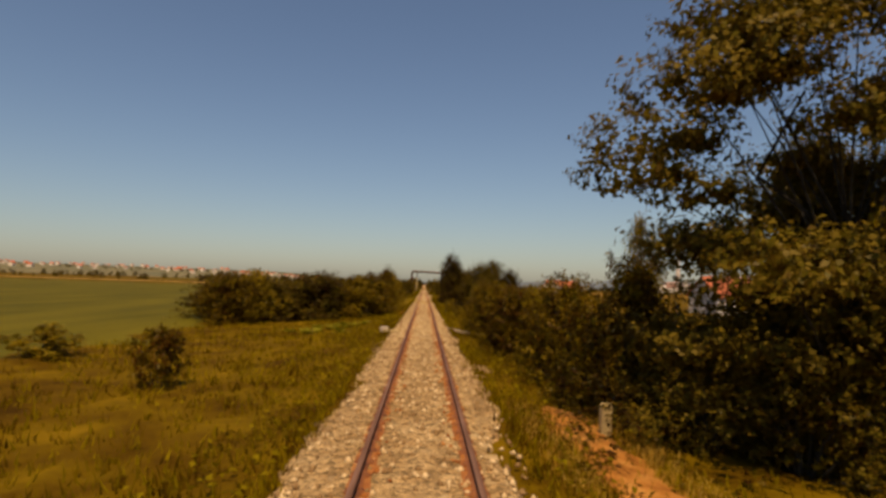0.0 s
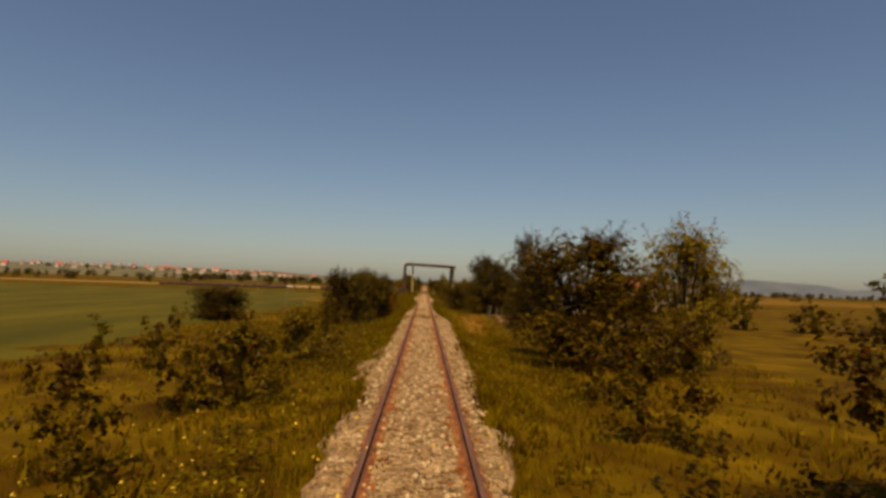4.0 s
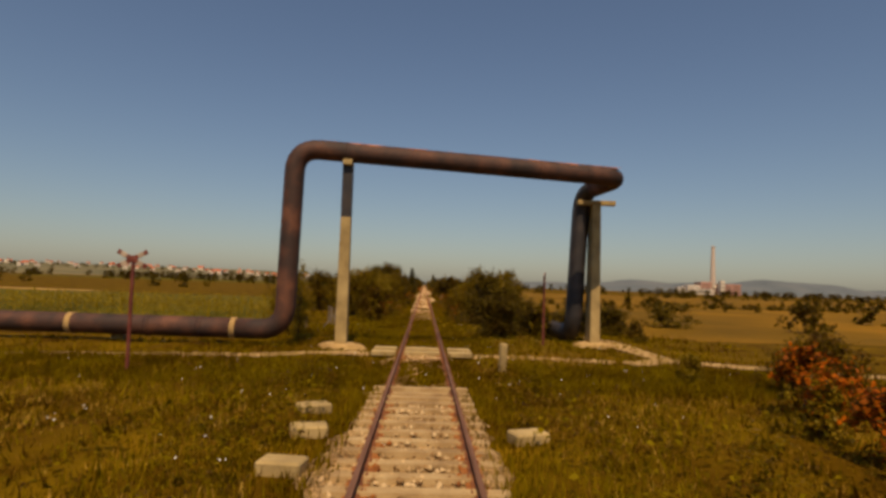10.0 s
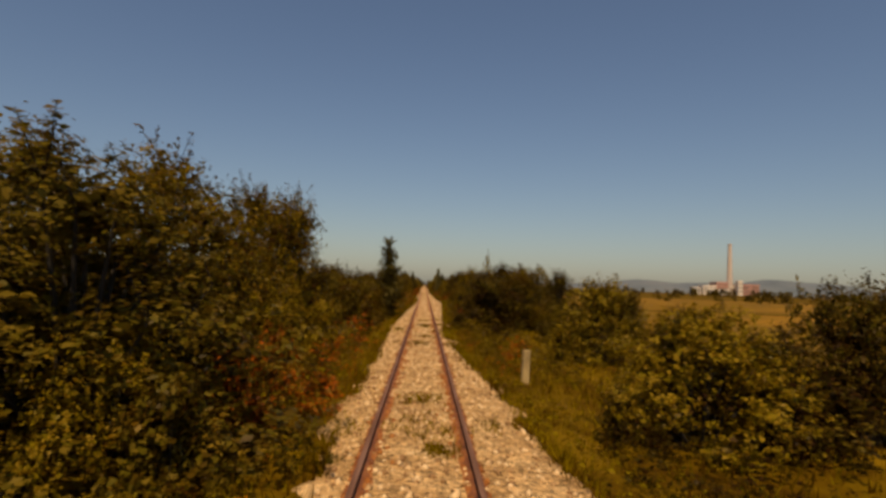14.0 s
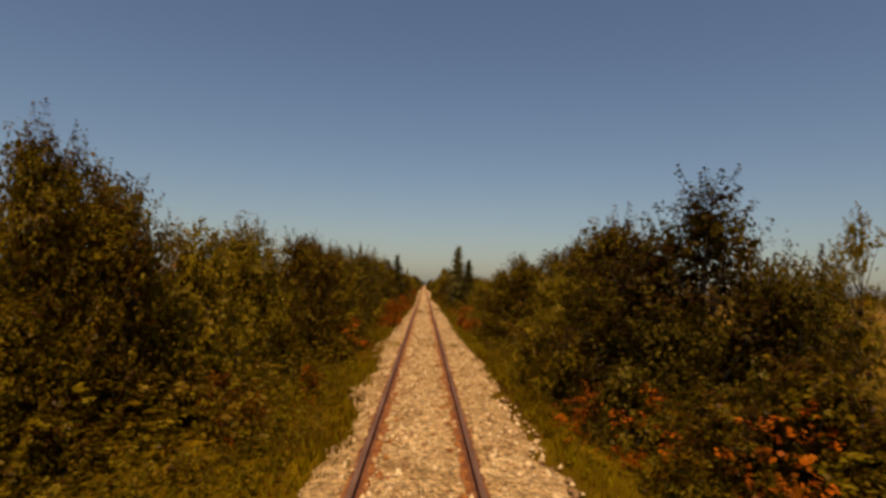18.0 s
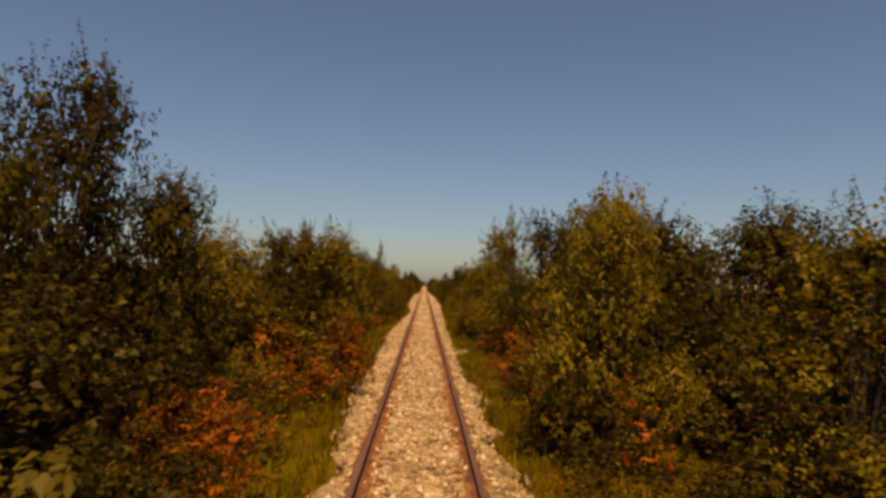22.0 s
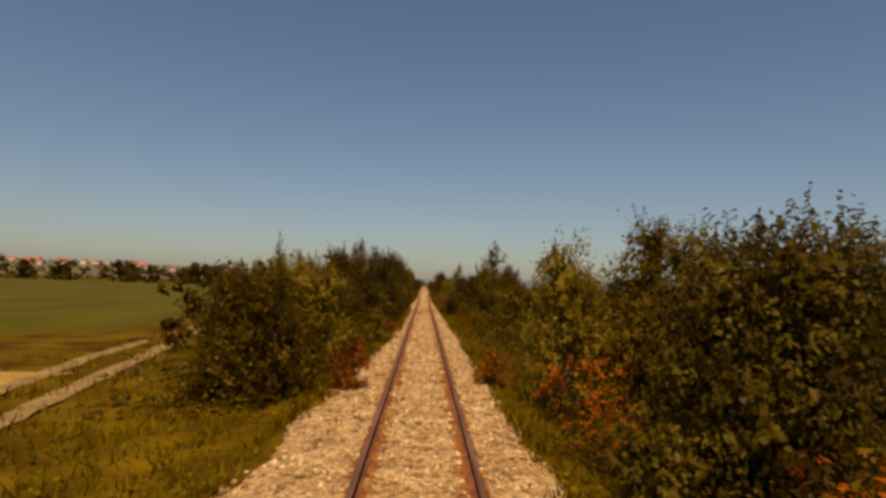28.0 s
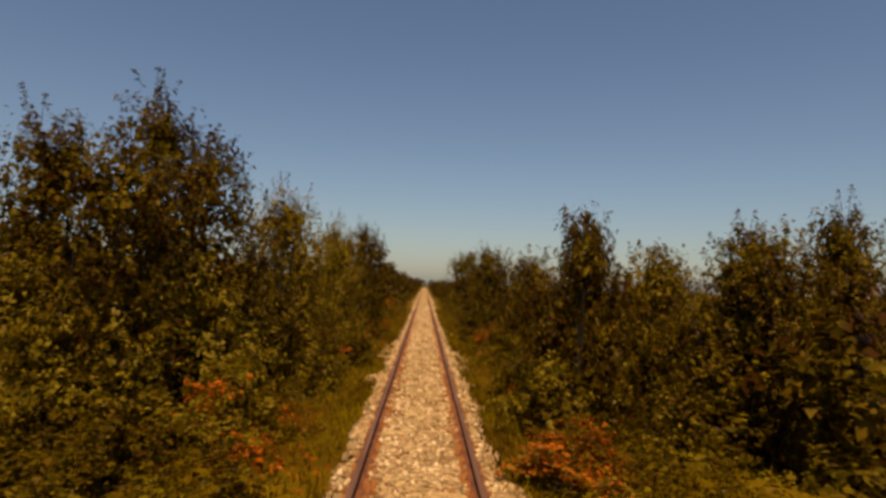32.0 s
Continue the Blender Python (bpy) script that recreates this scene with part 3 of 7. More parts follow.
# stretches where the growth on one side of the line is dark
DARK_RUNS = {-1: ((44, 54), (134, 142), (172, 190), (215, 226), (298, 312), (327, 337), (353, 366), (441, 447), (462, 468), (498, 516), (530, 536), (555, 563), (573, 600), (671, 698), (701, 719)),
             1: ((10, 15), (54, 60), (78, 100), (135, 145), (156, 175), (200, 222), (255, 285), (306, 320), (326, 334), (353, 370), (420, 425), (502, 527), (579, 600), (638, 652), (688, 710))}
# stretches where the growth stands higher than its list says
HIGH_RUNS = {-1: ((407, 436, 1.04), (440, 456, 1.12), (530, 545, 1.12), (555, 563, 1.10), (715, 732, 1.12), (756, 764, 1.25)),
             1: ((484, 496, 1.08), (412, 430, 1.07), (440, 456, 1.06), (510, 523, 1.10), (638, 655, 1.05), (671, 685, 1.05), (738, 760, 1.10))}


def grow(kind, x, y, height, radius):
    """A plant of that kind at x, y on the ground, scaled to its height and crown radius."""
    h0, r0 = SIZE[kind]
    side = 1 if x > 0 else -1
    choice = stock[kind]
    if kind in BRIGHT:
        dark = any(a <= y <= b for a, b in DARK_RUNS[side])
        choice = choice[BRIGHT[kind]:] if dark and pick.random() < 0.85 else choice[:BRIGHT[kind]]
    ob = pick.choice(choice)
    for a, b, k in HIGH_RUNS[side]:
        if a <= y <= b and height > 2:
            height *= k
    s, v = radius / r0, height / h0 * (0.95 if kind in BRIGHT else 1.0)
    m = Matrix.Translation((x, y, float(land(x, y)) - 0.03)) @ Matrix.Rotation(pick.uniform(0, 6.28), 4, "Z") @ Matrix.Diagonal((s, s, v, 1))
    if ob not in used:
        used.add(ob)
        ob.matrix_basis = m
        return ob
    return copy_thing(ob, m @ Matrix.Diagonal((1 / ob.scale[0], 1 / ob.scale[1], 1 / ob.scale[2], 1)))


far_leaves = []


def light_bush(r, x, y, z, h, rad, size=0.22, count=400, shoots=3):
    """A bush for the joined thickets: leaf corners alone, set in place."""
    q, hubs, _ = crown(r, 3.0, 1.6, 0.05, 12, count, size, "round", shoots, 0.4)
    return q * np.array([rad / 1.6, rad / 1.6, h / 3.0]) + np.array([x, y, z])


def thicket(side, y0, y1, near, far, low, high, step, seed, size=0.22, count=400):
    """A run of bushes along one side of the line, set back between near and far; joined into the hedges behind."""
    r = np.random.default_rng(seed)
    y = y0
    while y < y1:
        h = r.uniform(low, high)
        rad = h * r.uniform(0.45, 0.62)
        x = side * max(r.uniform(near, far), 1.9 + rad * 0.9)
        far_leaves.append(light_bush(r, x, y, float(land(x, y)), h, rad, size, count))
        y += step * r.uniform(0.7, 1.3)


# trees and shrubs, in order along the line
grow("bush", 6.9, 10.8, 2.7, 1.6)
grow("tree", 8.5, 11.1, 5.3, 1.6)
grow("locust", 7.7, 11.3, 9.9, 4.5)
grow("tree", 7.4, 12.0, 4.2, 1.9)
grow("tall", 9.4, 12.3, 4.9, 2.0)
grow("tree", 8.7, 12.7, 7.4, 1.7)
grow("bush", 5.8, 12.5, 2.4, 1.6)
grow("bush", 8.1, 14.1, 3.2, 1.9)
grow("bush", 5.1, 15.2, 4.0, 1.7)
grow("low", -7.5, 17.8, 1.9, 1.0)
grow("bush", 4.5, 18.8, 3.5, 1.7)
grow("low", -14.8, 24.0, 1.3, 1.9)
grow("bush", 3.8, 24.8, 3.0, 1.7)
grow("bush", 3.7, 32.8, 3.2, 1.7)
grow("bush", 5.0, 35.8, 3.2, 1.6)
grow("bush", 6.9, 36.6, 3.3, 1.9)
grow("bush", 8.9, 36.7, 3.2, 2.2)
grow("bush", 4.9, 39.6, 3.3, 1.6)
grow("bush", 4.7, 45.2, 3.3, 1.7)
grow("bush", -14.4, 45.2, 3.8, 2.8)
grow("tree", 16.6, 45.7, 9.6, 1.8)
grow("bush", -12.9, 47.6, 4.1, 2.5)
grow("bush", -15.0, 50.2, 3.9, 4.6)
grow("bush", -10.9, 50.3, 3.7, 2.5)
grow("bush", -9.9, 52.5, 4.0, 4.8)
grow("bush", -5.5, 54.4, 3.7, 3.4)
grow("bush", -9.1, 54.5, 3.7, 2.5)
grow("bush", -5.8, 55.1, 3.8, 1.5)
grow("bush", -4.8, 56.0, 4.0, 1.4)
grow("tall", 6.3, 56.8, 4.5, 1.4)
grow("tall", -3.7, 57.0, 4.4, 1.3)
grow("tall", 8.0, 57.2, 5.0, 1.5)
grow("bush", -6.5, 57.8, 3.6, 2.6)
grow("bush", 5.6, 58.3, 4.0, 1.2)
grow("bush", -3.1, 59.2, 4.0, 1.2)
grow("bush", -4.3, 62.7, 3.9, 2.0)
grow("bush", -3.2, 66.3, 3.7, 1.3)
grow("tree", 7.4, 80.0, 2.7, 1.7)
grow("tree", 8.9, 80.6, 7.0, 1.5)
grow("tree", 7.0, 80.8, 6.5, 1.7)
grow("bush", 7.0, 81.3, 2.2, 1.6)
grow("bush", 4.9, 81.3, 3.0, 1.3)
grow("bush", 6.8, 82.1, 2.0, 1.4)
grow("tree", 10.3, 82.1, 3.9, 1.5)
grow("tree", 9.2, 82.2, 6.9, 2.4)
grow("bush", 3.5, 82.3, 2.3, 1.1)
grow("tall", 7.5, 82.6, 5.5, 3.0)
grow("tall", 5.4, 85.0, 4.8, 1.3)
grow("tall", 6.8, 88.0, 5.3, 2.2)
grow("bush", 3.0, 89.4, 3.8, 1.4)
grow("bush", -5.6, 91.4, 2.8, 1.9)
grow("bush", -4.8, 93.1, 2.8, 2.4)
grow("bush", -18.6, 97.5, 2.4, 2.7)
grow("tall", 7.9, 97.8, 5.1, 2.7)
grow("low", -4.5, 106.2, 2.1, 1.5)
grow("low", -4.6, 114.4, 2.1, 1.7)
grow("tall", 6.9, 116.6, 5.8, 3.8)
grow("tall", 11.4, 117.5, 6.2, 2.6)
grow("bush", -6.2, 135.4, 4.1, 1.3)
grow("bush", -5.1, 136.2, 3.8, 1.7)
grow("tree", 8.2, 137.1, 7.6, 2.0)
grow("bush", -4.1, 138.4, 4.0, 1.9)
grow("bush", 8.0, 139.1, 2.2, 1.2)
grow("bush", -3.5, 139.9, 3.6, 1.3)
grow("bush", -16.1, 140.3, 2.7, 3.1)
grow("tree", 10.5, 142.4, 5.6, 1.5)
grow("red", -5.1, 148.0, 1.7, 0.8)
grow("red", -3.4, 148.0, 1.8, 0.7)
grow("low", -5.2, 148.1, 2.0, 0.8)
grow("low", -4.6, 149.2, 2.1, 0.9)
grow("low", -6.4, 149.3, 1.3, 0.6)
grow("red", -3.2, 149.7, 1.6, 0.6)
grow("red", -5.4, 150.3, 2.1, 0.8)
grow("low", -4.6, 151.2, 1.9, 0.8)
grow("low", 4.4, 151.8, 0.5, 0.7)
grow("bush", -3.8, 153.5, 3.2, 1.6)
grow("bush", 5.0, 155.7, 2.0, 1.1)
grow("tall", 9.5, 156.7, 4.4, 1.6)
grow("tree", 7.3, 157.7, 6.2, 2.5)
grow("tall", 9.2, 157.9, 5.5, 2.4)
grow("tall", 11.8, 158.7, 4.3, 2.3)
grow("bush", 3.8, 161.5, 3.0, 1.6)
grow("tall", 7.9, 162.7, 4.7, 2.1)
grow("bush", 6.1, 163.5, 3.6, 1.8)
grow("bush", 22.0, 169.0, 4.1, 2.8)
grow("bush", 23.4, 169.7, 2.3, 3.4)
grow("bush", 6.7, 172.1, 3.1, 1.9)
grow("bush", 9.0, 172.2, 3.5, 1.9)
grow("bush", -6.9, 173.3, 2.2, 1.7)
grow("bush", 23.7, 173.4, 3.3, 2.5)
grow("tree", 8.6, 173.6, 7.8, 2.9)
grow("tall", -9.1, 174.5, 4.3, 1.9)
grow("tall", -8.9, 175.5, 4.6, 2.1)
grow("bush", 30.6, 176.9, 3.5, 2.7)
grow("tall", -8.8, 181.1, 4.3, 3.7)
grow("tall", -9.8, 183.6, 4.3, 2.9)
grow("airy", 9.9, 185.7, 7.3, 2.4)
grow("tall", -8.3, 187.3, 4.3, 1.7)
grow("bush", 6.9, 203.1, 3.3, 2.2)
grow("bush", 7.6, 204.7, 3.6, 2.4)
grow("bush", 7.4, 216.1, 3.4, 1.5)
grow("tall", 25.4, 218.3, 4.2, 3.3)
grow("tall", 22.7, 220.1, 4.3, 3.7)
grow("bush", -10.6, 221.9, 3.7, 3.1)
grow("bush", -10.6, 222.2, 3.7, 3.2)
grow("tall", 9.6, 222.7, 4.4, 2.0)
grow("bush", -10.3, 223.0, 3.9, 2.8)
grow("tall", 8.8, 226.2, 4.4, 2.6)
grow("bush", 9.1, 226.6, 3.8, 2.3)
grow("bush", 22.9, 229.3, 3.7, 3.6)
grow("bush", 7.8, 231.7, 3.4, 1.8)
grow("red", 7.3, 236.7, 1.3, 1.3)
grow("low", 7.1, 238.7, 1.1, 0.7)
grow("low", 7.3, 244.4, 1.0, 0.5)
grow("airy", -5.5, 255.0, 3.2, 0.6)
grow("bush", -6.4, 257.5, 3.0, 1.3)
grow("low", 10.7, 258.1, 1.2, 0.6)
grow("bush", 3.8, 258.3, 2.1, 1.5)
grow("low", 5.9, 259.9, 1.6, 1.8)
grow("low", 6.1, 260.0, 2.0, 0.9)
grow("low", 6.0, 262.3, 2.1, 1.3)
grow("low", 6.1, 266.8, 1.8, 1.5)
grow("bush", 12.3, 268.8, 2.2, 2.3)
grow("bush", 10.7, 270.6, 1.9, 2.3)
grow("low", 13.3, 271.7, 2.0, 1.8)
grow("low", 11.6, 275.3, 2.3, 1.8)
grow("tall", 4.8, 275.3, 4.3, 2.3)
grow("low", 34.1, 281.0, 3.0, 2.3)
grow("low", 12.3, 281.1, 1.3, 2.3)
grow("low", -5.2, 282.6, 1.1, 0.7)
grow("bush", -6.2, 283.7, 3.6, 1.6)
grow("low", 22.8, 283.7, 2.3, 2.8)
grow("low", -4.1, 284.0, 1.5, 0.9)
grow("low", 6.9, 284.1, 1.0, 0.6)
grow("bush", -5.2, 284.4, 4.0, 1.6)
grow("low", 5.0, 284.8, 1.0, 0.6)
grow("bush", 8.1, 284.9, 3.4, 1.5)
grow("low", 4.1, 285.3, 1.2, 0.8)
grow("bush", 6.8, 285.4, 3.9, 1.9)
grow("low", -3.1, 286.0, 1.7, 1.1)
grow("bush", -4.4, 286.5, 3.9, 1.5)
grow("tall", 5.6, 286.6, 4.5, 2.1)
grow("low", 17.5, 287.8, 1.6, 2.8)
grow("low", 10.6, 288.2, 1.6, 2.1)
grow("low", -2.8, 289.4, 1.3, 0.8)
grow("bush", -3.9, 289.9, 3.9, 1.4)
grow("low", 4.1, 292.0, 1.3, 0.8)
grow("tall", 8.7, 292.4, 5.2, 2.4)
grow("bush", 5.3, 292.7, 2.9, 1.3)
grow("tall", -7.2, 293.6, 4.8, 3.2)
grow("tall", 5.2, 293.7, 4.2, 2.2)
grow("low", -2.5, 294.4, 1.1, 0.7)
grow("bush", -3.3, 295.2, 3.8, 1.4)
grow("tall", -11.5, 296.1, 4.7, 2.1)
grow("tall", -4.2, 296.4, 4.2, 2.6)
grow("low", 3.4, 296.9, 1.4, 0.9)
grow("bush", 4.8, 297.5, 3.2, 1.6)
grow("low", -2.1, 302.0, 1.1, 0.7)
grow("bush", -3.3, 302.3, 3.3, 1.5)
grow("red", -3.0, 305.2, 0.7, 0.5)
grow("tall", -4.9, 306.2, 5.2, 1.4)
grow("red", -2.5, 306.4, 1.4, 0.9)
grow("tall", -6.1, 306.9, 5.5, 2.0)
grow("red", -3.9, 309.7, 2.2, 0.8)
grow("low", 8.5, 309.8, 1.1, 1.6)
grow("low", -5.9, 313.0, 1.4, 0.8)
grow("bush", -6.5, 313.3, 3.3, 1.1)
grow("low", 5.8, 315.0, 1.6, 1.0)
grow("low", 5.7, 315.2, 1.6, 1.0)
grow("bush", 6.9, 315.3, 2.5, 1.3)
grow("tall", 7.8, 316.2, 5.0, 2.9)
grow("airy", 8.1, 316.3, 5.8, 1.1)
grow("low", 5.1, 321.3, 1.7, 1.0)
grow("bush", 6.4, 322.4, 3.8, 1.8)
grow("low", -3.1, 327.0, 1.7, 1.0)
grow("low", -8.0, 327.4, 1.7, 1.0)
grow("bush", -4.2, 327.6, 2.4, 1.3)
grow("bush", -8.8, 328.0, 2.5, 1.3)
grow("tall", -5.2, 328.5, 4.9, 3.5)
grow("tall", -9.6, 328.9, 5.0, 2.4)
grow("red", -2.9, 329.7, 0.9, 0.8)
grow("bush", -5.1, 329.9, 3.1, 1.3)
grow("low", 3.9, 331.0, 1.0, 0.6)
grow("bush", -7.0, 330.2, 3.1, 1.6)
grow("red", -3.8, 330.6, 1.7, 0.8)
grow("tall", -7.6, 331.1, 6.2, 1.9)
grow("bush", 5.6, 331.2, 2.9, 2.2)
grow("red", -2.1, 331.5, 0.8, 0.7)
grow("low", 5.3, 331.7, 1.2, 0.8)
grow("bush", 7.2, 332.4, 2.6, 2.3)
grow("bush", 10.0, 332.8, 3.7, 1.9)
grow("red", -3.5, 333.6, 1.9, 0.9)
grow("bush", -5.6, 334.3, 3.1, 1.6)
grow("low", -4.3, 334.5, 1.1, 0.7)
grow("tall", -6.5, 335.2, 6.3, 2.7)
grow("low", -3.6, 340.4, 1.3, 0.8)
grow("bush", -4.7, 341.3, 3.1, 1.6)
grow("low", -3.6, 341.8, 1.3, 0.8)
grow("low", -4.6, 342.0, 1.4, 0.9)
grow("tall", -5.3, 342.2, 6.2, 1.8)
grow("low", -4.7, 342.2, 1.4, 0.9)
grow("bush", -5.9, 342.8, 3.6, 1.9)
grow("tall", -6.6, 343.7, 7.2, 2.5)
grow("low", 5.9, 344.4, 1.6, 1.0)
grow("bush", 7.4, 345.9, 3.6, 2.3)
grow("bush", 12.6, 348.2, 2.7, 2.0)
grow("low", -3.1, 353.2, 1.1, 0.7)
grow("bush", -4.3, 353.6, 3.6, 1.8)
grow("low", 2.2, 355.0, 1.1, 0.7)
grow("low", 7.5, 355.4, 1.2, 1.1)
grow("red", -7.9, 355.9, 1.8, 1.6)
grow("bush", 4.2, 356.1, 3.8, 2.7)
grow("tall", -6.7, 356.8, 4.2, 2.5)
grow("bush", -9.1, 357.0, 4.1, 2.2)
grow("low", -3.5, 357.8, 1.7, 1.0)
grow("bush", -5.0, 358.3, 4.1, 1.7)
grow("bush", 14.2, 361.2, 3.4, 1.3)
grow("bush", 13.7, 361.4, 3.4, 2.0)
grow("low", 5.2, 362.4, 1.2, 0.8)
grow("low", -3.0, 362.8, 1.1, 0.7)
grow("low", 5.1, 363.0, 1.1, 0.7)
grow("bush", 6.1, 363.0, 2.4, 1.3)
grow("bush", -4.2, 363.1, 3.8, 1.4)
grow("low", -5.0, 363.1, 1.0, 0.6)
grow("low", 6.5, 363.2, 1.7, 1.0)
grow("bush", -6.0, 363.5, 3.4, 1.6)
grow("low", 6.2, 363.5, 0.9, 0.6)
grow("low", 4.1, 363.5, 1.6, 1.0)
grow("low", 4.8, 363.7, 1.2, 0.7)
grow("bush", 7.3, 363.8, 2.3, 1.2)
grow("bush", 5.3, 363.9, 2.5, 1.3)
grow("tall", 6.8, 363.9, 4.8, 2.3)
grow("low", -3.4, 364.2, 1.3, 0.8)
grow("airy", 4.7, 364.3, 5.2, 0.6)
grow("bush", 14.4, 364.3, 2.6, 1.5)
grow("tall", 7.8, 364.7, 4.7, 1.8)
grow("bush", -4.8, 364.8, 3.3, 1.6)
grow("tall", 5.8, 364.8, 5.0, 1.6)
grow("low", 3.4, 366.0, 1.2, 0.7)
grow("low", 3.2, 366.3, 1.2, 0.7)
grow("bush", 4.7, 366.8, 3.8, 1.4)
grow("tall", 4.9, 366.9, 4.3, 2.3)
grow("low", -3.0, 367.0, 1.3, 0.8)
grow("bush", 10.2, 367.5, 2.3, 1.2)
grow("bush", -4.2, 367.7, 3.7, 1.2)
grow("tall", 10.9, 368.4, 4.7, 2.3)
grow("low", 2.7, 370.4, 1.0, 0.6)
grow("tall", 3.7, 370.7, 4.4, 1.6)
grow("bush", 17.6, 373.3, 2.8, 2.5)
grow("low", -5.0, 407.9, 1.4, 0.9)
grow("bush", -5.9, 408.4, 2.3, 1.2)
grow("low", -5.5, 408.7, 1.7, 1.0)
grow("tall", -6.3, 409.3, 4.6, 1.4)
grow("low", -5.1, 411.4, 1.0, 0.6)
grow("tall", -6.3, 411.8, 4.3, 1.5)
grow("low", 8.2, 412.3, 1.4, 1.5)
grow("low", 3.8, 412.5, 1.0, 0.6)
grow("bush", 5.4, 413.8, 1.8, 1.9)
grow("low", -5.2, 414.9, 1.3, 0.8)
grow("tall", -6.4, 415.3, 4.6, 1.6)
grow("low", 3.5, 417.3, 0.9, 0.6)
grow("bush", 4.7, 417.9, 2.2, 1.6)
grow("low", -5.0, 418.7, 1.3, 0.8)
grow("bush", -5.9, 419.5, 2.7, 1.4)
grow("tall", -6.3, 420.4, 5.4, 1.3)
grow("tall", -5.6, 421.2, 4.6, 1.4)
grow("red", -3.4, 421.6, 1.2, 0.8)
grow("bush", -6.1, 421.6, 2.7, 1.4)
grow("low", 4.0, 422.0, 1.6, 1.0)
grow("tall", -6.7, 422.5, 5.4, 2.0)
grow("bush", 5.2, 422.8, 2.6, 1.3)
grow("low", 6.9, 423.0, 1.7, 1.0)
grow("low", 3.9, 423.2, 1.4, 0.9)
grow("bush", -5.0, 423.2, 4.0, 1.5)
grow("bush", 8.1, 423.5, 4.1, 1.6)
grow("tall", 6.0, 423.7, 5.1, 2.6)
grow("airy", 7.3, 424.0, 4.2, 1.2)
grow("red", -2.7, 425.5, 0.7, 0.4)
grow("low", 3.7, 425.7, 1.5, 0.9)
grow("bush", -4.5, 426.2, 4.1, 1.5)
grow("low", 4.0, 426.3, 1.1, 0.7)
grow("bush", 4.8, 426.4, 2.4, 1.3)
grow("tall", 5.5, 427.3, 4.9, 2.3)
grow("low", -4.0, 427.6, 1.5, 0.9)
grow("low", 3.3, 428.1, 1.7, 1.0)
grow("tall", -5.4, 428.7, 4.4, 1.9)
grow("bush", 4.2, 428.8, 3.6, 1.2)
grow("low", -2.8, 430.8, 1.1, 0.7)
grow("tall", -4.3, 431.6, 4.5, 1.7)
grow("low", -2.6, 434.3, 1.2, 0.8)
grow("tall", -3.9, 435.0, 4.3, 1.9)
grow("low", 3.3, 440.2, 1.3, 0.8)
grow("low", -4.8, 441.5, 1.1, 0.7)
grow("bush", 4.7, 441.5, 4.2, 2.0)
grow("bush", 19.9, 441.8, 2.9, 3.2)
grow("airy", 23.2, 442.1, 7.2, 2.1)
grow("low", -4.8, 442.2, 1.4, 0.9)
grow("bush", -5.6, 442.3, 2.5, 1.3)
grow("low", -3.6, 442.9, 1.1, 0.7)
grow("tall", -6.1, 443.2, 5.1, 1.5)
grow("low", -3.8, 443.3, 1.2, 0.7)
grow("bush", -4.6, 443.3, 2.3, 1.2)
grow("tall", -5.0, 444.2, 4.6, 1.4)
grow("red", 2.4, 445.0, 0.9, 0.7)
grow("bush", 7.5, 445.1, 2.8, 1.4)
grow("tall", 8.4, 446.0, 5.6, 2.9)
grow("red", -1.8, 446.3, 1.4, 0.7)
grow("tall", -4.0, 446.5, 4.4, 1.5)
grow("red", -2.0, 447.0, 1.5, 0.9)
grow("red", 2.9, 447.1, 0.8, 1.0)
grow("tall", 6.2, 447.2, 4.6, 1.6)
grow("low", -2.4, 451.5, 1.6, 1.0)
grow("tall", -3.9, 452.4, 4.5, 1.5)
grow("low", 4.2, 452.6, 1.5, 0.9)
grow("tall", 5.4, 453.5, 4.2, 1.5)
grow("low", 4.0, 460.5, 1.2, 0.7)
grow("bush", 5.3, 461.2, 3.8, 1.8)
grow("bush", -4.0, 462.7, 3.8, 1.8)
grow("red", -1.8, 464.2, 0.6, 0.7)
grow("red", -2.0, 464.6, 0.9, 0.6)
grow("red", -4.0, 465.2, 1.1, 0.8)
grow("red", -2.2, 465.9, 0.6, 0.7)
grow("tall", -6.2, 466.4, 4.3, 1.7)
grow("red", -5.7, 467.0, 0.7, 0.7)
grow("red", -1.7, 467.4, 0.6, 0.6)
grow("low", 7.2, 467.4, 1.2, 0.8)
grow("low", 5.4, 467.6, 1.3, 0.8)
grow("bush", -5.3, 467.6, 4.1, 1.4)
grow("bush", 8.5, 467.9, 3.2, 1.4)
grow("bush", 6.9, 468.1, 3.2, 1.7)
grow("red", -4.1, 468.8, 1.0, 0.9)
grow("red", -2.1, 468.8, 1.3, 0.8)
grow("low", 4.0, 469.2, 1.1, 0.7)
grow("red", -1.9, 469.8, 0.9, 0.8)
grow("bush", 5.5, 469.8, 3.2, 1.7)
grow("red", -5.5, 470.9, 1.5, 1.1)
grow("red", -1.9, 471.0, 1.3, 0.8)
grow("bush", -4.2, 471.1, 2.8, 1.5)
grow("tall", -4.7, 472.0, 5.6, 1.8)
grow("red", -5.4, 472.3, 1.4, 0.8)
grow("low", 3.6, 474.0, 1.0, 0.6)
grow("bush", 4.7, 474.9, 3.3, 1.6)
grow("red", -2.0, 476.5, 1.4, 1.0)
grow("bush", -3.5, 476.6, 2.4, 1.3)
grow("tall", -3.9, 477.5, 4.9, 1.2)
grow("bush", 11.4, 479.1, 3.5, 2.6)
grow("red", -8.4, 479.5, 1.3, 1.3)
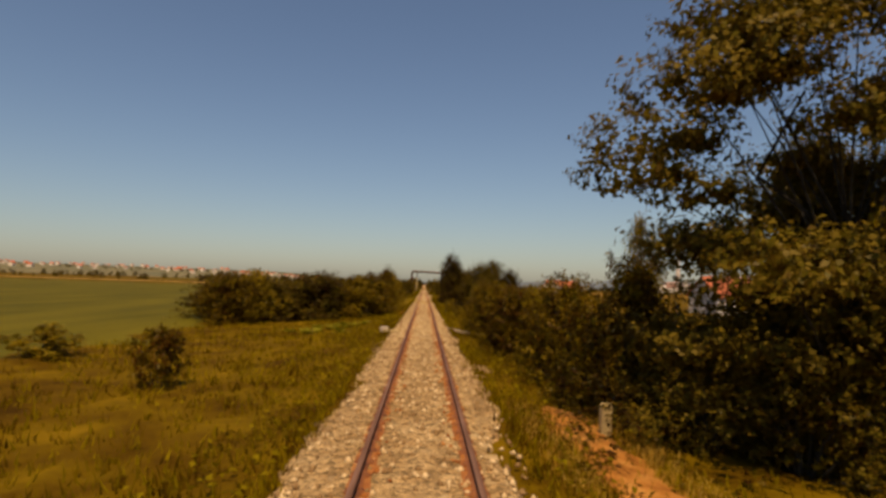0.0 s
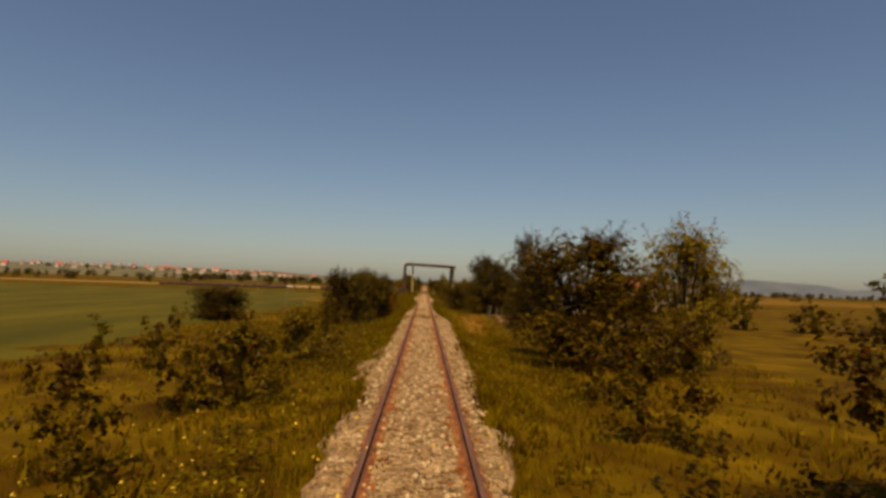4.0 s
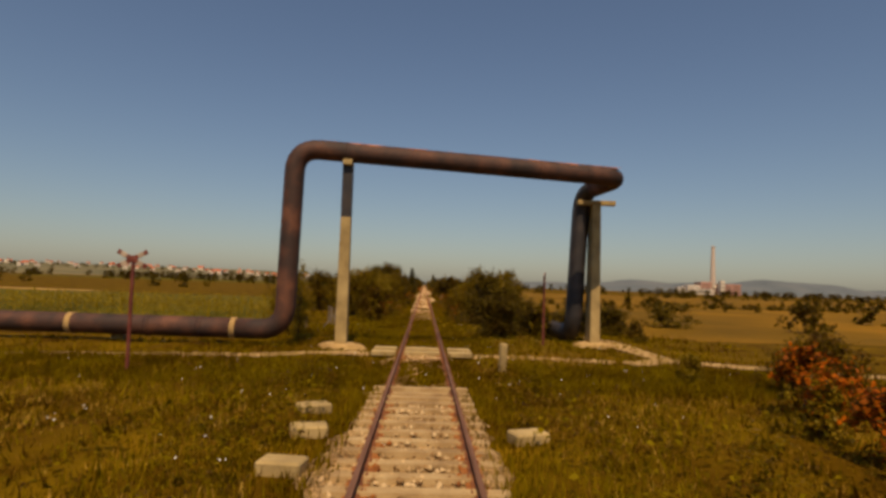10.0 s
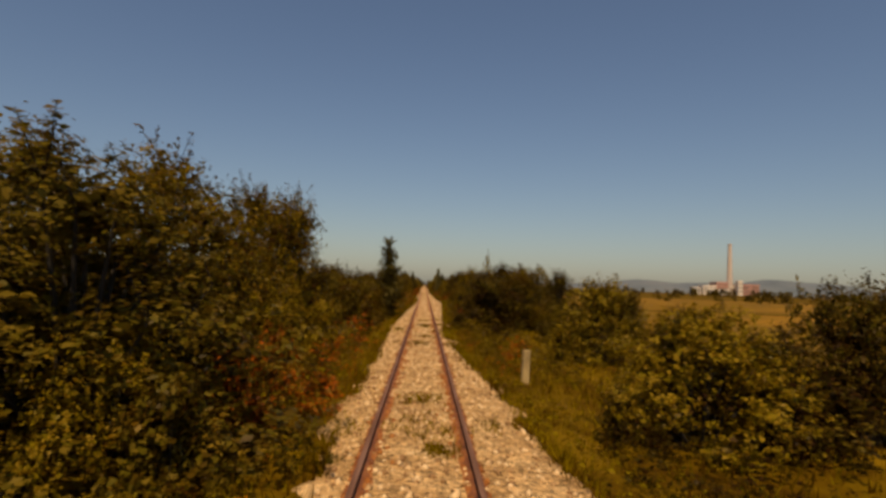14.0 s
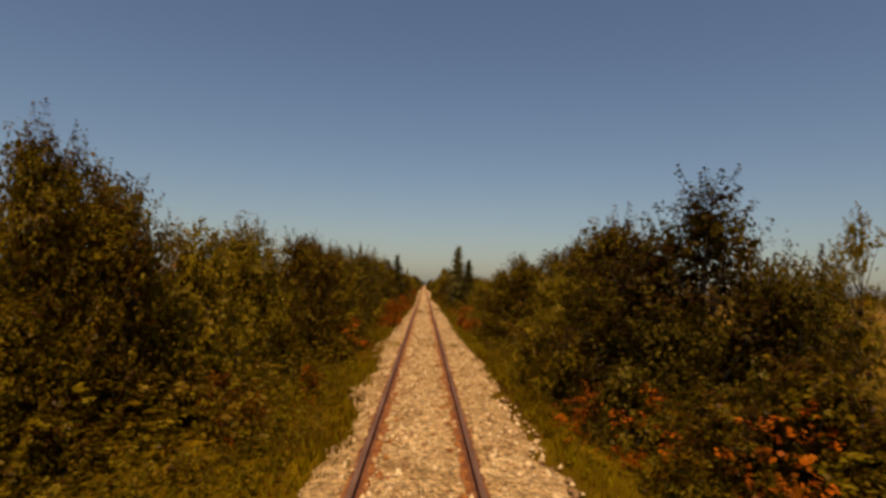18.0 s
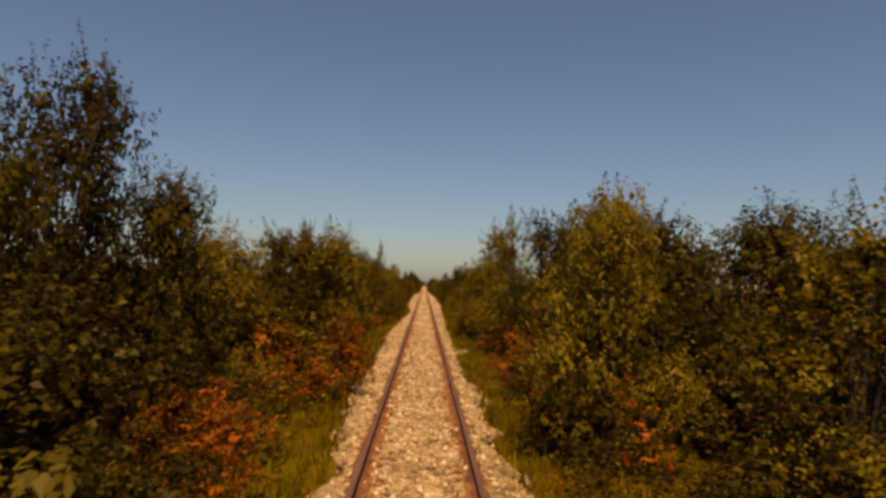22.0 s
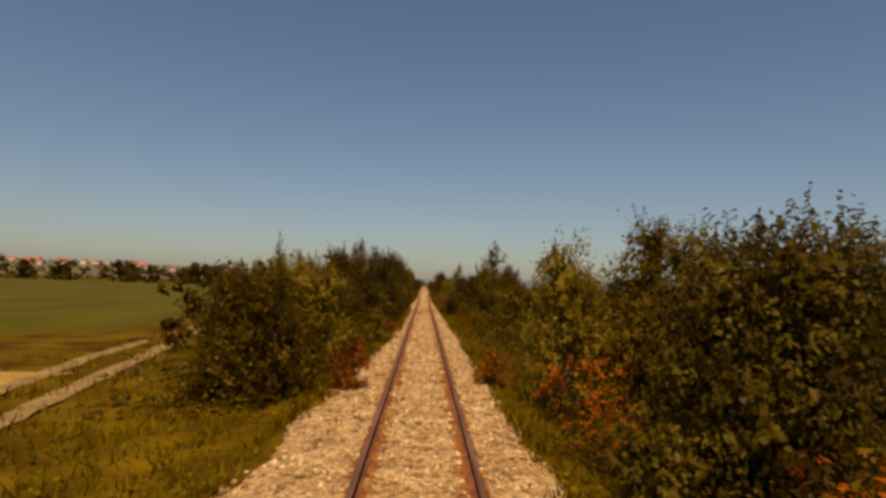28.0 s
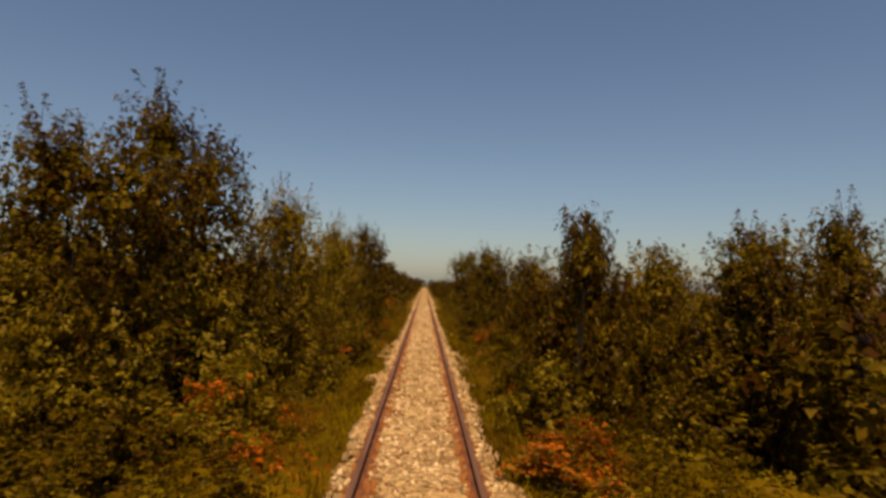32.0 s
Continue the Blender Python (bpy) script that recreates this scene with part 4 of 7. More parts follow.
grow("low", 2.4, 480.3, 1.2, 0.8)
grow("bush", 3.8, 480.7, 3.3, 1.6)
grow("bush", 10.2, 481.6, 3.5, 3.2)
grow("low", 6.5, 483.4, 1.0, 0.6)
grow("bush", 8.4, 484.2, 3.5, 2.6)
grow("low", -2.2, 485.0, 1.3, 0.8)
grow("bush", -2.9, 485.8, 4.0, 1.4)
grow("red", -2.3, 487.9, 0.9, 0.6)
grow("low", 6.9, 489.3, 1.6, 1.0)
grow("tall", -6.8, 489.5, 4.4, 1.5)
grow("red", -4.1, 489.5, 1.1, 0.8)
grow("red", -3.1, 489.7, 0.9, 0.9)
grow("bush", 8.1, 490.1, 3.8, 1.5)
grow("low", 3.5, 490.2, 1.4, 0.9)
grow("bush", -5.8, 490.2, 4.0, 1.2)
grow("low", 5.1, 490.2, 1.2, 0.7)
grow("red", -2.4, 490.4, 1.0, 0.6)
grow("airy", -8.6, 490.0, 8.0, 0.8)
grow("bush", 6.8, 490.6, 3.8, 1.9)
grow("bush", 5.1, 491.3, 3.3, 1.9)
grow("red", -2.1, 491.6, 0.8, 0.9)
grow("tall", -5.1, 492.3, 4.3, 1.5)
grow("red", -2.6, 492.7, 0.9, 0.7)
grow("low", 2.9, 493.3, 1.6, 1.0)
grow("poplar", -8.1, 493.7, 7.4, 1.1)
grow("low", -2.9, 493.9, 1.6, 1.0)
grow("low", -3.4, 494.5, 1.5, 0.9)
grow("bush", 4.0, 494.5, 3.4, 1.8)
grow("bush", -4.1, 494.6, 2.5, 1.3)
grow("tall", -4.6, 495.5, 4.9, 1.7)
grow("red", -2.0, 498.2, 0.9, 0.9)
grow("low", -2.4, 498.8, 1.2, 0.7)
grow("bush", -3.4, 498.9, 2.5, 1.3)
grow("tall", -3.9, 499.8, 5.0, 1.7)
grow("low", 2.2, 500.5, 1.0, 0.6)
grow("bush", 3.5, 501.3, 3.7, 1.5)
grow("red", -5.9, 502.2, 1.3, 1.0)
grow("red", -2.5, 504.1, 1.7, 0.9)
grow("low", -2.4, 505.5, 1.7, 1.1)
grow("bush", -3.0, 506.4, 2.7, 1.4)
grow("low", -2.2, 506.4, 1.2, 0.8)
grow("tall", -4.7, 507.3, 5.2, 1.5)
grow("red", -3.7, 510.7, 1.3, 0.8)
grow("low", 2.0, 511.0, 1.0, 0.6)
grow("bush", -6.4, 511.6, 3.5, 1.8)
grow("tall", 3.0, 511.6, 4.3, 1.4)
grow("red", -3.3, 512.2, 1.1, 0.8)
grow("tree", -6.4, 512.5, 7.5, 1.9)
grow("bush", 8.2, 512.5, 2.9, 1.5)
grow("bush", 6.3, 512.7, 2.3, 1.2)
grow("tall", 8.7, 513.4, 4.2, 1.9)
grow("red", 2.9, 513.5, 1.3, 0.9)
grow("tall", 6.9, 513.6, 4.7, 2.2)
grow("tall", -5.3, 513.7, 5.3, 1.6)
grow("red", -5.3, 514.2, 0.9, 1.1)
grow("red", -2.0, 515.5, 1.7, 0.9)
grow("bush", 5.3, 516.2, 2.5, 1.3)
grow("red", 3.1, 516.9, 1.4, 1.5)
grow("tall", 6.0, 517.1, 4.9, 2.3)
grow("tall", -5.4, 517.7, 4.4, 1.8)
grow("bush", 4.3, 518.1, 2.9, 1.5)
grow("red", -4.5, 518.5, 1.8, 1.6)
grow("red", 3.6, 518.7, 1.1, 1.2)
grow("tall", 5.0, 519.0, 5.2, 2.2)
grow("red", 3.0, 519.3, 1.0, 1.3)
grow("airy", 39.2, 519.6, 8.7, 3.6)
grow("red", -5.2, 519.7, 2.4, 1.1)
grow("bush", -3.7, 520.2, 2.4, 1.3)
grow("bush", -2.9, 521.1, 2.3, 1.2)
grow("tall", -4.4, 521.1, 4.8, 2.1)
grow("red", -3.2, 521.3, 2.2, 1.4)
grow("low", 7.8, 522.0, 1.6, 1.0)
grow("tall", -3.0, 522.0, 4.6, 1.4)
grow("bush", 8.9, 522.8, 2.5, 1.3)
grow("tall", 9.8, 523.7, 5.1, 2.8)
grow("red", -5.2, 524.9, 1.8, 1.3)
grow("bush", 4.5, 525.2, 3.1, 1.6)
grow("airy", 3.4, 525.6, 5.6, 1.0)
grow("red", 3.4, 526.0, 1.4, 1.2)
grow("tall", 5.3, 526.1, 6.1, 2.5)
grow("low", 2.1, 530.7, 1.2, 0.7)
grow("bush", 2.9, 531.1, 2.3, 1.2)
grow("low", 2.2, 531.5, 1.4, 0.9)
grow("tall", 3.2, 532.0, 4.6, 1.6)
grow("low", -4.9, 533.2, 1.0, 0.6)
grow("low", -3.9, 533.4, 1.1, 0.7)
grow("low", -5.3, 533.6, 1.0, 0.6)
grow("bush", -6.0, 533.6, 2.8, 1.4)
grow("bush", -4.7, 533.9, 2.3, 1.2)
grow("low", -4.2, 534.0, 1.2, 0.8)
grow("tall", -6.4, 534.5, 5.5, 1.6)
grow("tall", -5.1, 534.8, 4.6, 1.3)
grow("low", 7.5, 535.8, 1.2, 0.8)
grow("low", 5.9, 535.9, 1.6, 1.0)
grow("low", 3.2, 536.1, 1.0, 0.6)
grow("low", 3.3, 536.2, 1.6, 1.0)
grow("low", 6.4, 536.4, 1.0, 0.6)
grow("bush", 6.9, 536.5, 2.4, 1.2)
grow("low", -3.6, 536.6, 1.5, 0.9)
grow("bush", 4.5, 536.7, 3.3, 1.7)
grow("bush", 8.7, 536.8, 3.9, 1.5)
grow("tall", -4.8, 537.1, 4.5, 1.9)
grow("tall", 7.4, 537.4, 4.8, 1.6)
grow("tall", 4.4, 537.6, 6.5, 1.6)
grow("low", -2.6, 540.8, 1.3, 0.8)
grow("tall", -4.2, 541.8, 4.4, 1.8)
grow("low", 4.1, 546.4, 1.7, 1.0)
grow("low", -2.2, 546.6, 1.3, 0.8)
grow("bush", 5.2, 547.0, 3.8, 1.4)
grow("bush", -3.5, 547.1, 4.1, 1.6)
grow("low", -2.3, 555.5, 1.5, 0.9)
grow("bush", -2.9, 556.1, 4.1, 1.3)
grow("low", -4.5, 556.1, 1.3, 0.8)
grow("bush", -5.4, 556.9, 2.5, 1.3)
grow("low", -4.3, 557.1, 1.6, 1.0)
grow("tall", -5.9, 557.8, 4.6, 1.9)
grow("low", -3.2, 557.9, 1.4, 0.9)
grow("low", -3.3, 558.5, 1.6, 1.0)
grow("bush", -4.1, 558.5, 2.7, 1.4)
grow("low", 7.4, 558.8, 1.0, 0.6)
grow("airy", -4.4, 560.5, 6.0, 0.8)
grow("bush", 8.6, 559.2, 3.3, 1.5)
grow("tall", -4.7, 559.4, 4.9, 1.7)
grow("low", 6.7, 559.7, 1.7, 1.0)
grow("low", 3.6, 560.0, 1.6, 1.0)
grow("airy", 8.0, 560.1, 4.5, 0.8)
grow("bush", 8.1, 560.3, 3.4, 1.6)
grow("bush", 4.7, 560.9, 2.8, 1.7)
grow("low", 2.9, 561.0, 1.6, 1.0)
grow("low", -2.4, 562.0, 1.1, 0.7)
grow("low", 6.3, 562.5, 1.2, 0.8)
grow("tall", -3.7, 562.7, 4.2, 1.5)
grow("tall", 5.1, 562.8, 3.3, 2.6)
grow("bush", 7.7, 562.9, 3.5, 2.0)
grow("low", 2.6, 567.3, 1.4, 0.9)
grow("bush", 4.0, 567.8, 3.0, 1.6)
grow("red", -2.2, 568.4, 1.9, 0.5)
grow("bush", -3.7, 568.7, 4.2, 1.5)
grow("low", -5.6, 580.3, 1.0, 0.6)
grow("low", -4.1, 580.3, 1.4, 0.9)
grow("low", 7.6, 581.2, 1.5, 0.9)
grow("bush", -6.8, 581.4, 4.1, 1.6)
grow("bush", -5.1, 581.5, 4.0, 1.6)
grow("bush", 8.8, 582.1, 3.2, 1.5)
grow("low", 6.1, 582.2, 1.2, 0.7)
grow("bush", 7.7, 583.0, 3.8, 2.1)
grow("low", -3.3, 583.3, 1.7, 1.1)
grow("low", 3.7, 583.4, 1.2, 0.7)
grow("bush", -4.5, 583.6, 3.9, 1.4)
grow("bush", 4.9, 583.8, 3.9, 1.7)
grow("low", 5.1, 584.2, 1.0, 0.6)
grow("low", 5.8, 584.8, 1.2, 0.7)
grow("bush", 6.5, 585.0, 2.8, 1.5)
grow("tall", 7.1, 585.9, 5.7, 2.2)
grow("low", -3.0, 586.2, 1.4, 0.9)
grow("low", 3.0, 587.1, 1.2, 0.7)
grow("bush", -4.1, 587.3, 3.5, 1.5)
grow("bush", 4.3, 587.6, 2.9, 1.5)
grow("low", 3.6, 588.0, 1.0, 0.6)
grow("tall", 4.9, 588.5, 5.8, 1.8)
grow("low", 6.7, 590.9, 1.1, 0.7)
grow("low", -4.6, 591.3, 1.6, 1.0)
grow("bush", 7.8, 591.8, 3.0, 1.6)
grow("low", 7.0, 591.8, 1.0, 0.6)
grow("bush", -5.9, 592.0, 3.8, 1.6)
grow("low", 4.9, 592.1, 1.0, 0.6)
grow("bush", 6.2, 592.5, 2.7, 1.4)
grow("low", 5.2, 592.5, 1.2, 0.7)
grow("tall", 8.2, 592.7, 6.0, 1.4)
grow("low", -4.2, 593.0, 1.1, 0.7)
grow("tall", 6.8, 593.4, 5.5, 1.8)
grow("low", 2.6, 593.9, 1.1, 0.7)
grow("bush", -5.4, 594.1, 3.4, 1.7)
grow("low", 4.2, 594.4, 1.4, 0.9)
grow("bush", 3.7, 594.6, 3.5, 1.3)
grow("low", -2.8, 595.1, 1.7, 1.0)
grow("bush", 5.5, 595.2, 4.2, 1.7)
grow("bush", -4.0, 596.0, 3.3, 1.6)
grow("low", -3.6, 597.2, 1.3, 0.8)
grow("bush", -4.7, 598.1, 3.5, 1.6)
grow("low", 3.1, 598.5, 1.6, 1.0)
grow("bush", 4.1, 599.0, 3.3, 1.5)
grow("low", -3.1, 602.3, 1.4, 0.8)
grow("bush", -4.2, 603.1, 3.5, 1.5)
grow("low", 3.0, 603.8, 0.9, 0.6)
grow("bush", 4.0, 604.6, 3.5, 1.5)
grow("low", 7.5, 638.3, 0.9, 0.6)
grow("low", 4.3, 638.7, 1.6, 1.0)
grow("airy", 6.7, 639.2, 4.3, 0.9)
grow("bush", 8.5, 639.4, 3.8, 1.6)
grow("bush", 5.9, 639.4, 3.8, 1.8)
grow("low", 3.6, 640.5, 0.9, 0.6)
grow("bush", 4.8, 641.5, 3.7, 1.7)
grow("low", 2.6, 644.6, 1.5, 0.9)
grow("bush", 4.0, 645.5, 3.8, 1.7)
grow("low", 7.3, 649.4, 1.5, 0.9)
grow("tall", 8.6, 650.5, 4.6, 1.7)
grow("low", 6.1, 650.8, 1.2, 0.8)
grow("tall", 7.4, 651.3, 4.5, 2.1)
grow("bush", 3.4, 652.9, 3.8, 1.3)
grow("airy", -3.5, 653.0, 3.7, 0.4)
grow("bush", 5.6, 653.0, 2.5, 1.3)
grow("red", -1.8, 653.3, 1.3, 0.7)
grow("bush", -4.0, 653.4, 3.4, 1.5)
grow("tall", 6.2, 653.9, 5.0, 2.0)
grow("bush", -4.9, 654.3, 3.5, 1.2)
grow("red", 1.8, 654.4, 0.9, 0.6)
grow("low", -3.1, 657.0, 1.2, 0.7)
grow("low", -2.2, 657.1, 1.3, 0.8)
grow("bush", -3.6, 657.8, 3.4, 1.5)
grow("bush", -4.9, 658.5, 3.9, 2.2)
grow("low", 3.8, 658.9, 1.2, 0.7)
grow("bush", 5.1, 659.7, 3.8, 1.6)
grow("low", -2.3, 665.4, 1.5, 0.9)
grow("bush", -3.9, 666.8, 3.3, 1.9)
grow("red", 3.9, 670.2, 0.3, 0.7)
grow("red", -1.7, 670.8, 0.7, 0.4)
grow("red", -1.8, 671.2, 0.6, 0.7)
grow("bush", 5.0, 671.3, 3.0, 2.3)
grow("tall", -6.6, 672.0, 4.6, 1.7)
grow("low", 7.7, 672.4, 1.3, 0.8)
grow("low", -3.5, 672.8, 0.9, 0.6)
grow("bush", 8.8, 672.9, 3.4, 1.3)
grow("low", 6.7, 672.9, 1.7, 1.0)
grow("low", -4.0, 673.1, 1.1, 0.7)
grow("bush", -4.6, 673.2, 2.6, 1.4)
grow("airy", -4.7, 673.6, 4.9, 0.9)
grow("bush", 8.4, 673.9, 3.4, 2.0)
grow("tall", -5.1, 674.1, 5.2, 1.7)
grow("low", 5.5, 674.6, 1.4, 0.9)
grow("low", 3.5, 675.6, 1.2, 0.7)
grow("bush", 7.3, 675.9, 3.2, 2.0)
grow("low", -2.5, 676.3, 1.5, 0.9)
grow("bush", 5.1, 676.4, 3.6, 1.7)
grow("tall", -3.7, 676.8, 4.9, 1.8)
grow("low", -2.2, 679.0, 1.4, 0.9)
grow("bush", -2.9, 679.5, 2.3, 1.2)
grow("low", -2.3, 679.9, 1.5, 0.9)
grow("tall", -3.1, 680.4, 5.1, 1.6)
grow("low", 3.8, 681.5, 1.2, 0.7)
grow("bush", 4.9, 682.5, 4.2, 1.8)
grow("low", -2.3, 688.7, 1.5, 0.9)
grow("low", 2.3, 688.7, 1.5, 0.9)
grow("low", 2.3, 689.2, 1.5, 1.0)
grow("bush", 3.3, 689.3, 2.4, 1.2)
grow("tall", -3.0, 689.5, 4.2, 1.5)
grow("tall", 3.9, 690.2, 3.4, 1.6)
grow("low", -4.2, 692.0, 1.1, 0.7)
grow("bush", -5.8, 693.1, 3.7, 1.9)
grow("low", -4.1, 693.4, 1.1, 0.7)
grow("low", -5.4, 693.7, 1.4, 0.9)
grow("tree", -6.1, 694.0, 7.4, 1.0)
grow("tall", -5.1, 694.1, 4.3, 1.3)
grow("low", 6.3, 695.3, 1.4, 0.9)
grow("low", -3.7, 696.0, 1.1, 0.7)
grow("tall", 7.8, 696.2, 5.2, 2.1)
grow("tall", -5.4, 696.7, 4.4, 1.7)
grow("low", 4.0, 697.0, 1.6, 1.0)
grow("airy", 6.8, 697.9, 7.0, 2.1)
grow("bush", 5.3, 698.0, 4.2, 1.8)
grow("tall", -5.1, 701.7, 4.5, 2.0)
grow("red", -5.9, 702.2, 2.8, 0.6)
grow("low", 3.6, 702.7, 1.6, 1.0)
grow("low", -2.3, 703.1, 1.6, 1.0)
grow("bush", 4.6, 703.8, 4.0, 1.5)
grow("bush", -2.9, 704.0, 2.4, 1.3)
grow("low", -2.1, 704.3, 1.0, 0.6)
grow("tall", -3.3, 704.9, 4.9, 1.7)
grow("airy", 4.0, 710.4, 5.3, 1.1)
grow("low", -2.3, 711.1, 1.5, 0.9)
grow("tall", -3.2, 711.5, 3.7, 1.4)
grow("low", -4.6, 715.5, 1.3, 0.8)
grow("low", -4.7, 715.8, 1.5, 0.9)
grow("bush", -5.6, 716.0, 2.4, 1.3)
grow("low", -2.8, 716.8, 1.7, 1.1)
grow("tall", -6.0, 716.9, 4.9, 1.6)
grow("low", 7.3, 717.1, 1.3, 0.8)
grow("bush", -4.0, 717.3, 2.9, 1.5)
grow("low", -3.4, 717.3, 1.4, 0.8)
grow("low", 5.5, 717.8, 1.4, 0.9)
grow("bush", 8.1, 717.9, 2.4, 1.2)
grow("tall", -4.5, 718.2, 5.7, 1.8)
grow("low", 7.4, 718.2, 1.3, 0.8)
grow("low", -2.1, 718.5, 1.2, 0.7)
grow("bush", 6.9, 718.8, 3.9, 1.8)
grow("tall", 8.5, 718.8, 4.8, 1.4)
grow("bush", -3.1, 719.1, 2.8, 1.5)
grow("low", -2.4, 719.1, 1.1, 0.7)
grow("low", 4.5, 719.9, 1.5, 0.9)
grow("tall", -3.4, 720.0, 5.7, 1.7)
grow("bush", 6.0, 721.0, 3.7, 1.8)
grow("airy", 4.4, 722.1, 4.7, 0.9)
grow("low", 3.6, 722.2, 1.7, 1.0)
grow("bush", 4.8, 722.9, 3.9, 1.7)
grow("low", -2.3, 727.8, 1.5, 1.0)
grow("low", 2.3, 728.3, 1.0, 0.6)
grow("bush", -2.9, 728.4, 2.4, 1.2)
grow("low", -2.2, 729.1, 1.3, 0.8)
grow("low", -3.1, 729.1, 1.3, 0.8)
grow("bush", 3.4, 729.3, 3.6, 1.4)
grow("tall", -2.5, 729.3, 4.7, 0.9)
grow("low", -3.6, 729.5, 1.4, 0.8)
grow("bush", -4.4, 729.6, 3.7, 1.9)
grow("tree", -4.9, 730.5, 7.4, 1.6)
grow("red", 1.9, 737.7, 0.7, 0.8)
grow("low", -4.1, 738.1, 1.3, 0.8)
grow("low", -4.5, 738.5, 1.5, 1.0)
grow("bush", -5.4, 739.0, 3.0, 1.6)
grow("low", 6.6, 739.4, 1.2, 0.7)
grow("tall", -6.0, 739.9, 6.0, 2.1)
grow("bush", 7.6, 740.0, 2.3, 1.2)
grow("low", 6.9, 740.5, 0.9, 0.6)
grow("low", 2.3, 740.7, 1.5, 0.9)
grow("low", 4.7, 740.8, 1.4, 0.8)
grow("low", -3.3, 740.8, 1.5, 0.9)
grow("tall", 8.1, 740.9, 4.6, 1.5)
grow("low", -3.5, 741.2, 1.1, 0.7)
grow("tall", 6.4, 741.3, 4.3, 1.9)
grow("bush", 3.0, 741.6, 4.0, 1.4)
grow("bush", -4.6, 741.8, 3.4, 1.8)
grow("tall", -5.3, 742.7, 6.8, 2.2)
grow("low", 4.0, 743.0, 1.0, 0.6)
grow("bush", 5.3, 743.6, 3.8, 1.8)
grow("low", -2.5, 744.4, 1.4, 0.9)
grow("bush", -3.5, 745.1, 2.7, 1.4)
grow("low", -2.7, 745.6, 1.5, 0.9)
grow("low", 3.3, 745.9, 0.9, 0.6)
grow("tall", -3.9, 746.0, 5.3, 1.5)
grow("bush", 4.2, 746.4, 3.9, 1.3)
grow("low", -2.1, 748.5, 1.0, 0.6)
grow("bush", -2.9, 749.0, 2.4, 1.2)
grow("low", -2.1, 749.6, 1.0, 0.6)
grow("tall", -2.9, 749.9, 4.8, 1.3)
grow("low", 2.6, 750.5, 1.3, 0.8)
grow("bush", 3.7, 751.2, 3.7, 1.5)
grow("red", 2.9, 753.6, 1.1, 0.9)
grow("low", -2.3, 757.7, 1.5, 0.9)
grow("tall", -2.8, 758.2, 4.6, 1.1)
grow("low", 2.2, 758.4, 1.3, 0.8)
grow("tall", 3.1, 759.0, 4.5, 1.5)
grow("airy", 3.7, 210.3, 4.9, 1.6)
grow("tree", 3.4, 84.6, 7.7, 1.9)
grow("tall", 4.2, 85.6, 6.4, 2.2)
grow("poplar", -2.85, 366, 6.6, 1.4)
grow("poplar", 3.5, 475, 7.6, 1.25)
grow("poplar", 4.6, 474.2, 6.1, 1.1)
grow("poplar", -3.1, 478, 6.3, 1.0)
grow("poplar", -7.6, 593, 6.8, 1.15)
grow("tall", 6.0, 587.2, 5.5, 1.7)
grow("tall", 4.0, 785, 6.3, 2.2)
grow("bush", 10.5, 312.5, 1.6, 1.6)
grow("bush", 12.3, 314.0, 1.8, 1.9)
grow("low", 9.3, 317.5, 1.4, 1.4)
grow("bush", 13.6, 318.0, 1.9, 2.0)
grow("low", 7.9, 307.5, 0.9, 1.0)
grow("tall", 9.8, 446.5, 6.0, 1.8)
grow("tall", 4.9, 508.5, 4.0, 1.5)
grow("tall", -6.8, 363.2, 4.6, 1.5)
grow("red", 8.3, 240.5, 1.5, 1.2)
grow("bush", 9.9, 243.0, 1.7, 1.4)
grow("red", 10.2, 238.0, 1.3, 1.2)
grow("tall", 8.7, 139.5, 4.8, 2.2)
grow("tree", 9.2, 12.8, 6.8, 2.5)
grow("tree", 10.6, 14.5, 7.5, 2.6)
grow("low", -5.0, 147.2, 1.9, 1.2)
grow("red", -4.2, 147.4, 1.9, 1.3)
grow("red", -6.0, 148.6, 1.6, 1.2)

# stretches of hedge seen only from afar, and what goes on beyond the last yard
grow("bush", 4.3, 555.4, 2.0, 1.2)
grow("bush", 6.3, 554.0, 2.1, 1.5)
grow("low", 3.1, 556.8, 1.3, 0.9)
grow("red", 4.0, 557.6, 1.7, 0.8)
grow("red", 5.7, 556.4, 1.9, 0.9)
grow("red", -2.7, 554.6, 1.1, 0.8)
grow("red", -2.4, 558.2, 1.2, 0.7)
grow("red", -2.1, 566.0, 1.3, 0.6)
grow("tall", -7.6, 558.6, 4.9, 1.9)
grow("bush", -6.2, 559.4, 4.7, 1.5)
thicket(-1, 350, 402, 3.5, 5.0, 2.4, 3.6, 2.6, 1, 0.125, 1200)
thicket(1, 356, 400, 3.5, 5.0, 2.2, 3.4, 3.0, 2, 0.125, 1200)
thicket(-1, 592, 622, 3.6, 4.6, 1.9, 2.8, 2.6, 3, 0.125, 1200)
thicket(1, 592, 628, 3.4, 4.6, 2.4, 3.4, 2.8, 4, 0.125, 1200)
thicket(1, 98, 122, 4.5, 6.5, 1.8, 3.0, 5.0, 5, 0.125, 1200)
thicket(-1, 100, 124, 4.0, 6.0, 1.6, 2.8, 6.0, 6, 0.125, 1200)
thicket(-1, 766, 1000, 3.4, 5.0, 3.2, 5.2, 4.0, 7)
thicket(1, 766, 1000, 3.2, 4.8, 2.4, 3.8, 4.0, 8)
thicket(-1, 274, 296, 3.2, 4.6, 1.8, 2.8, 3.0, 9)
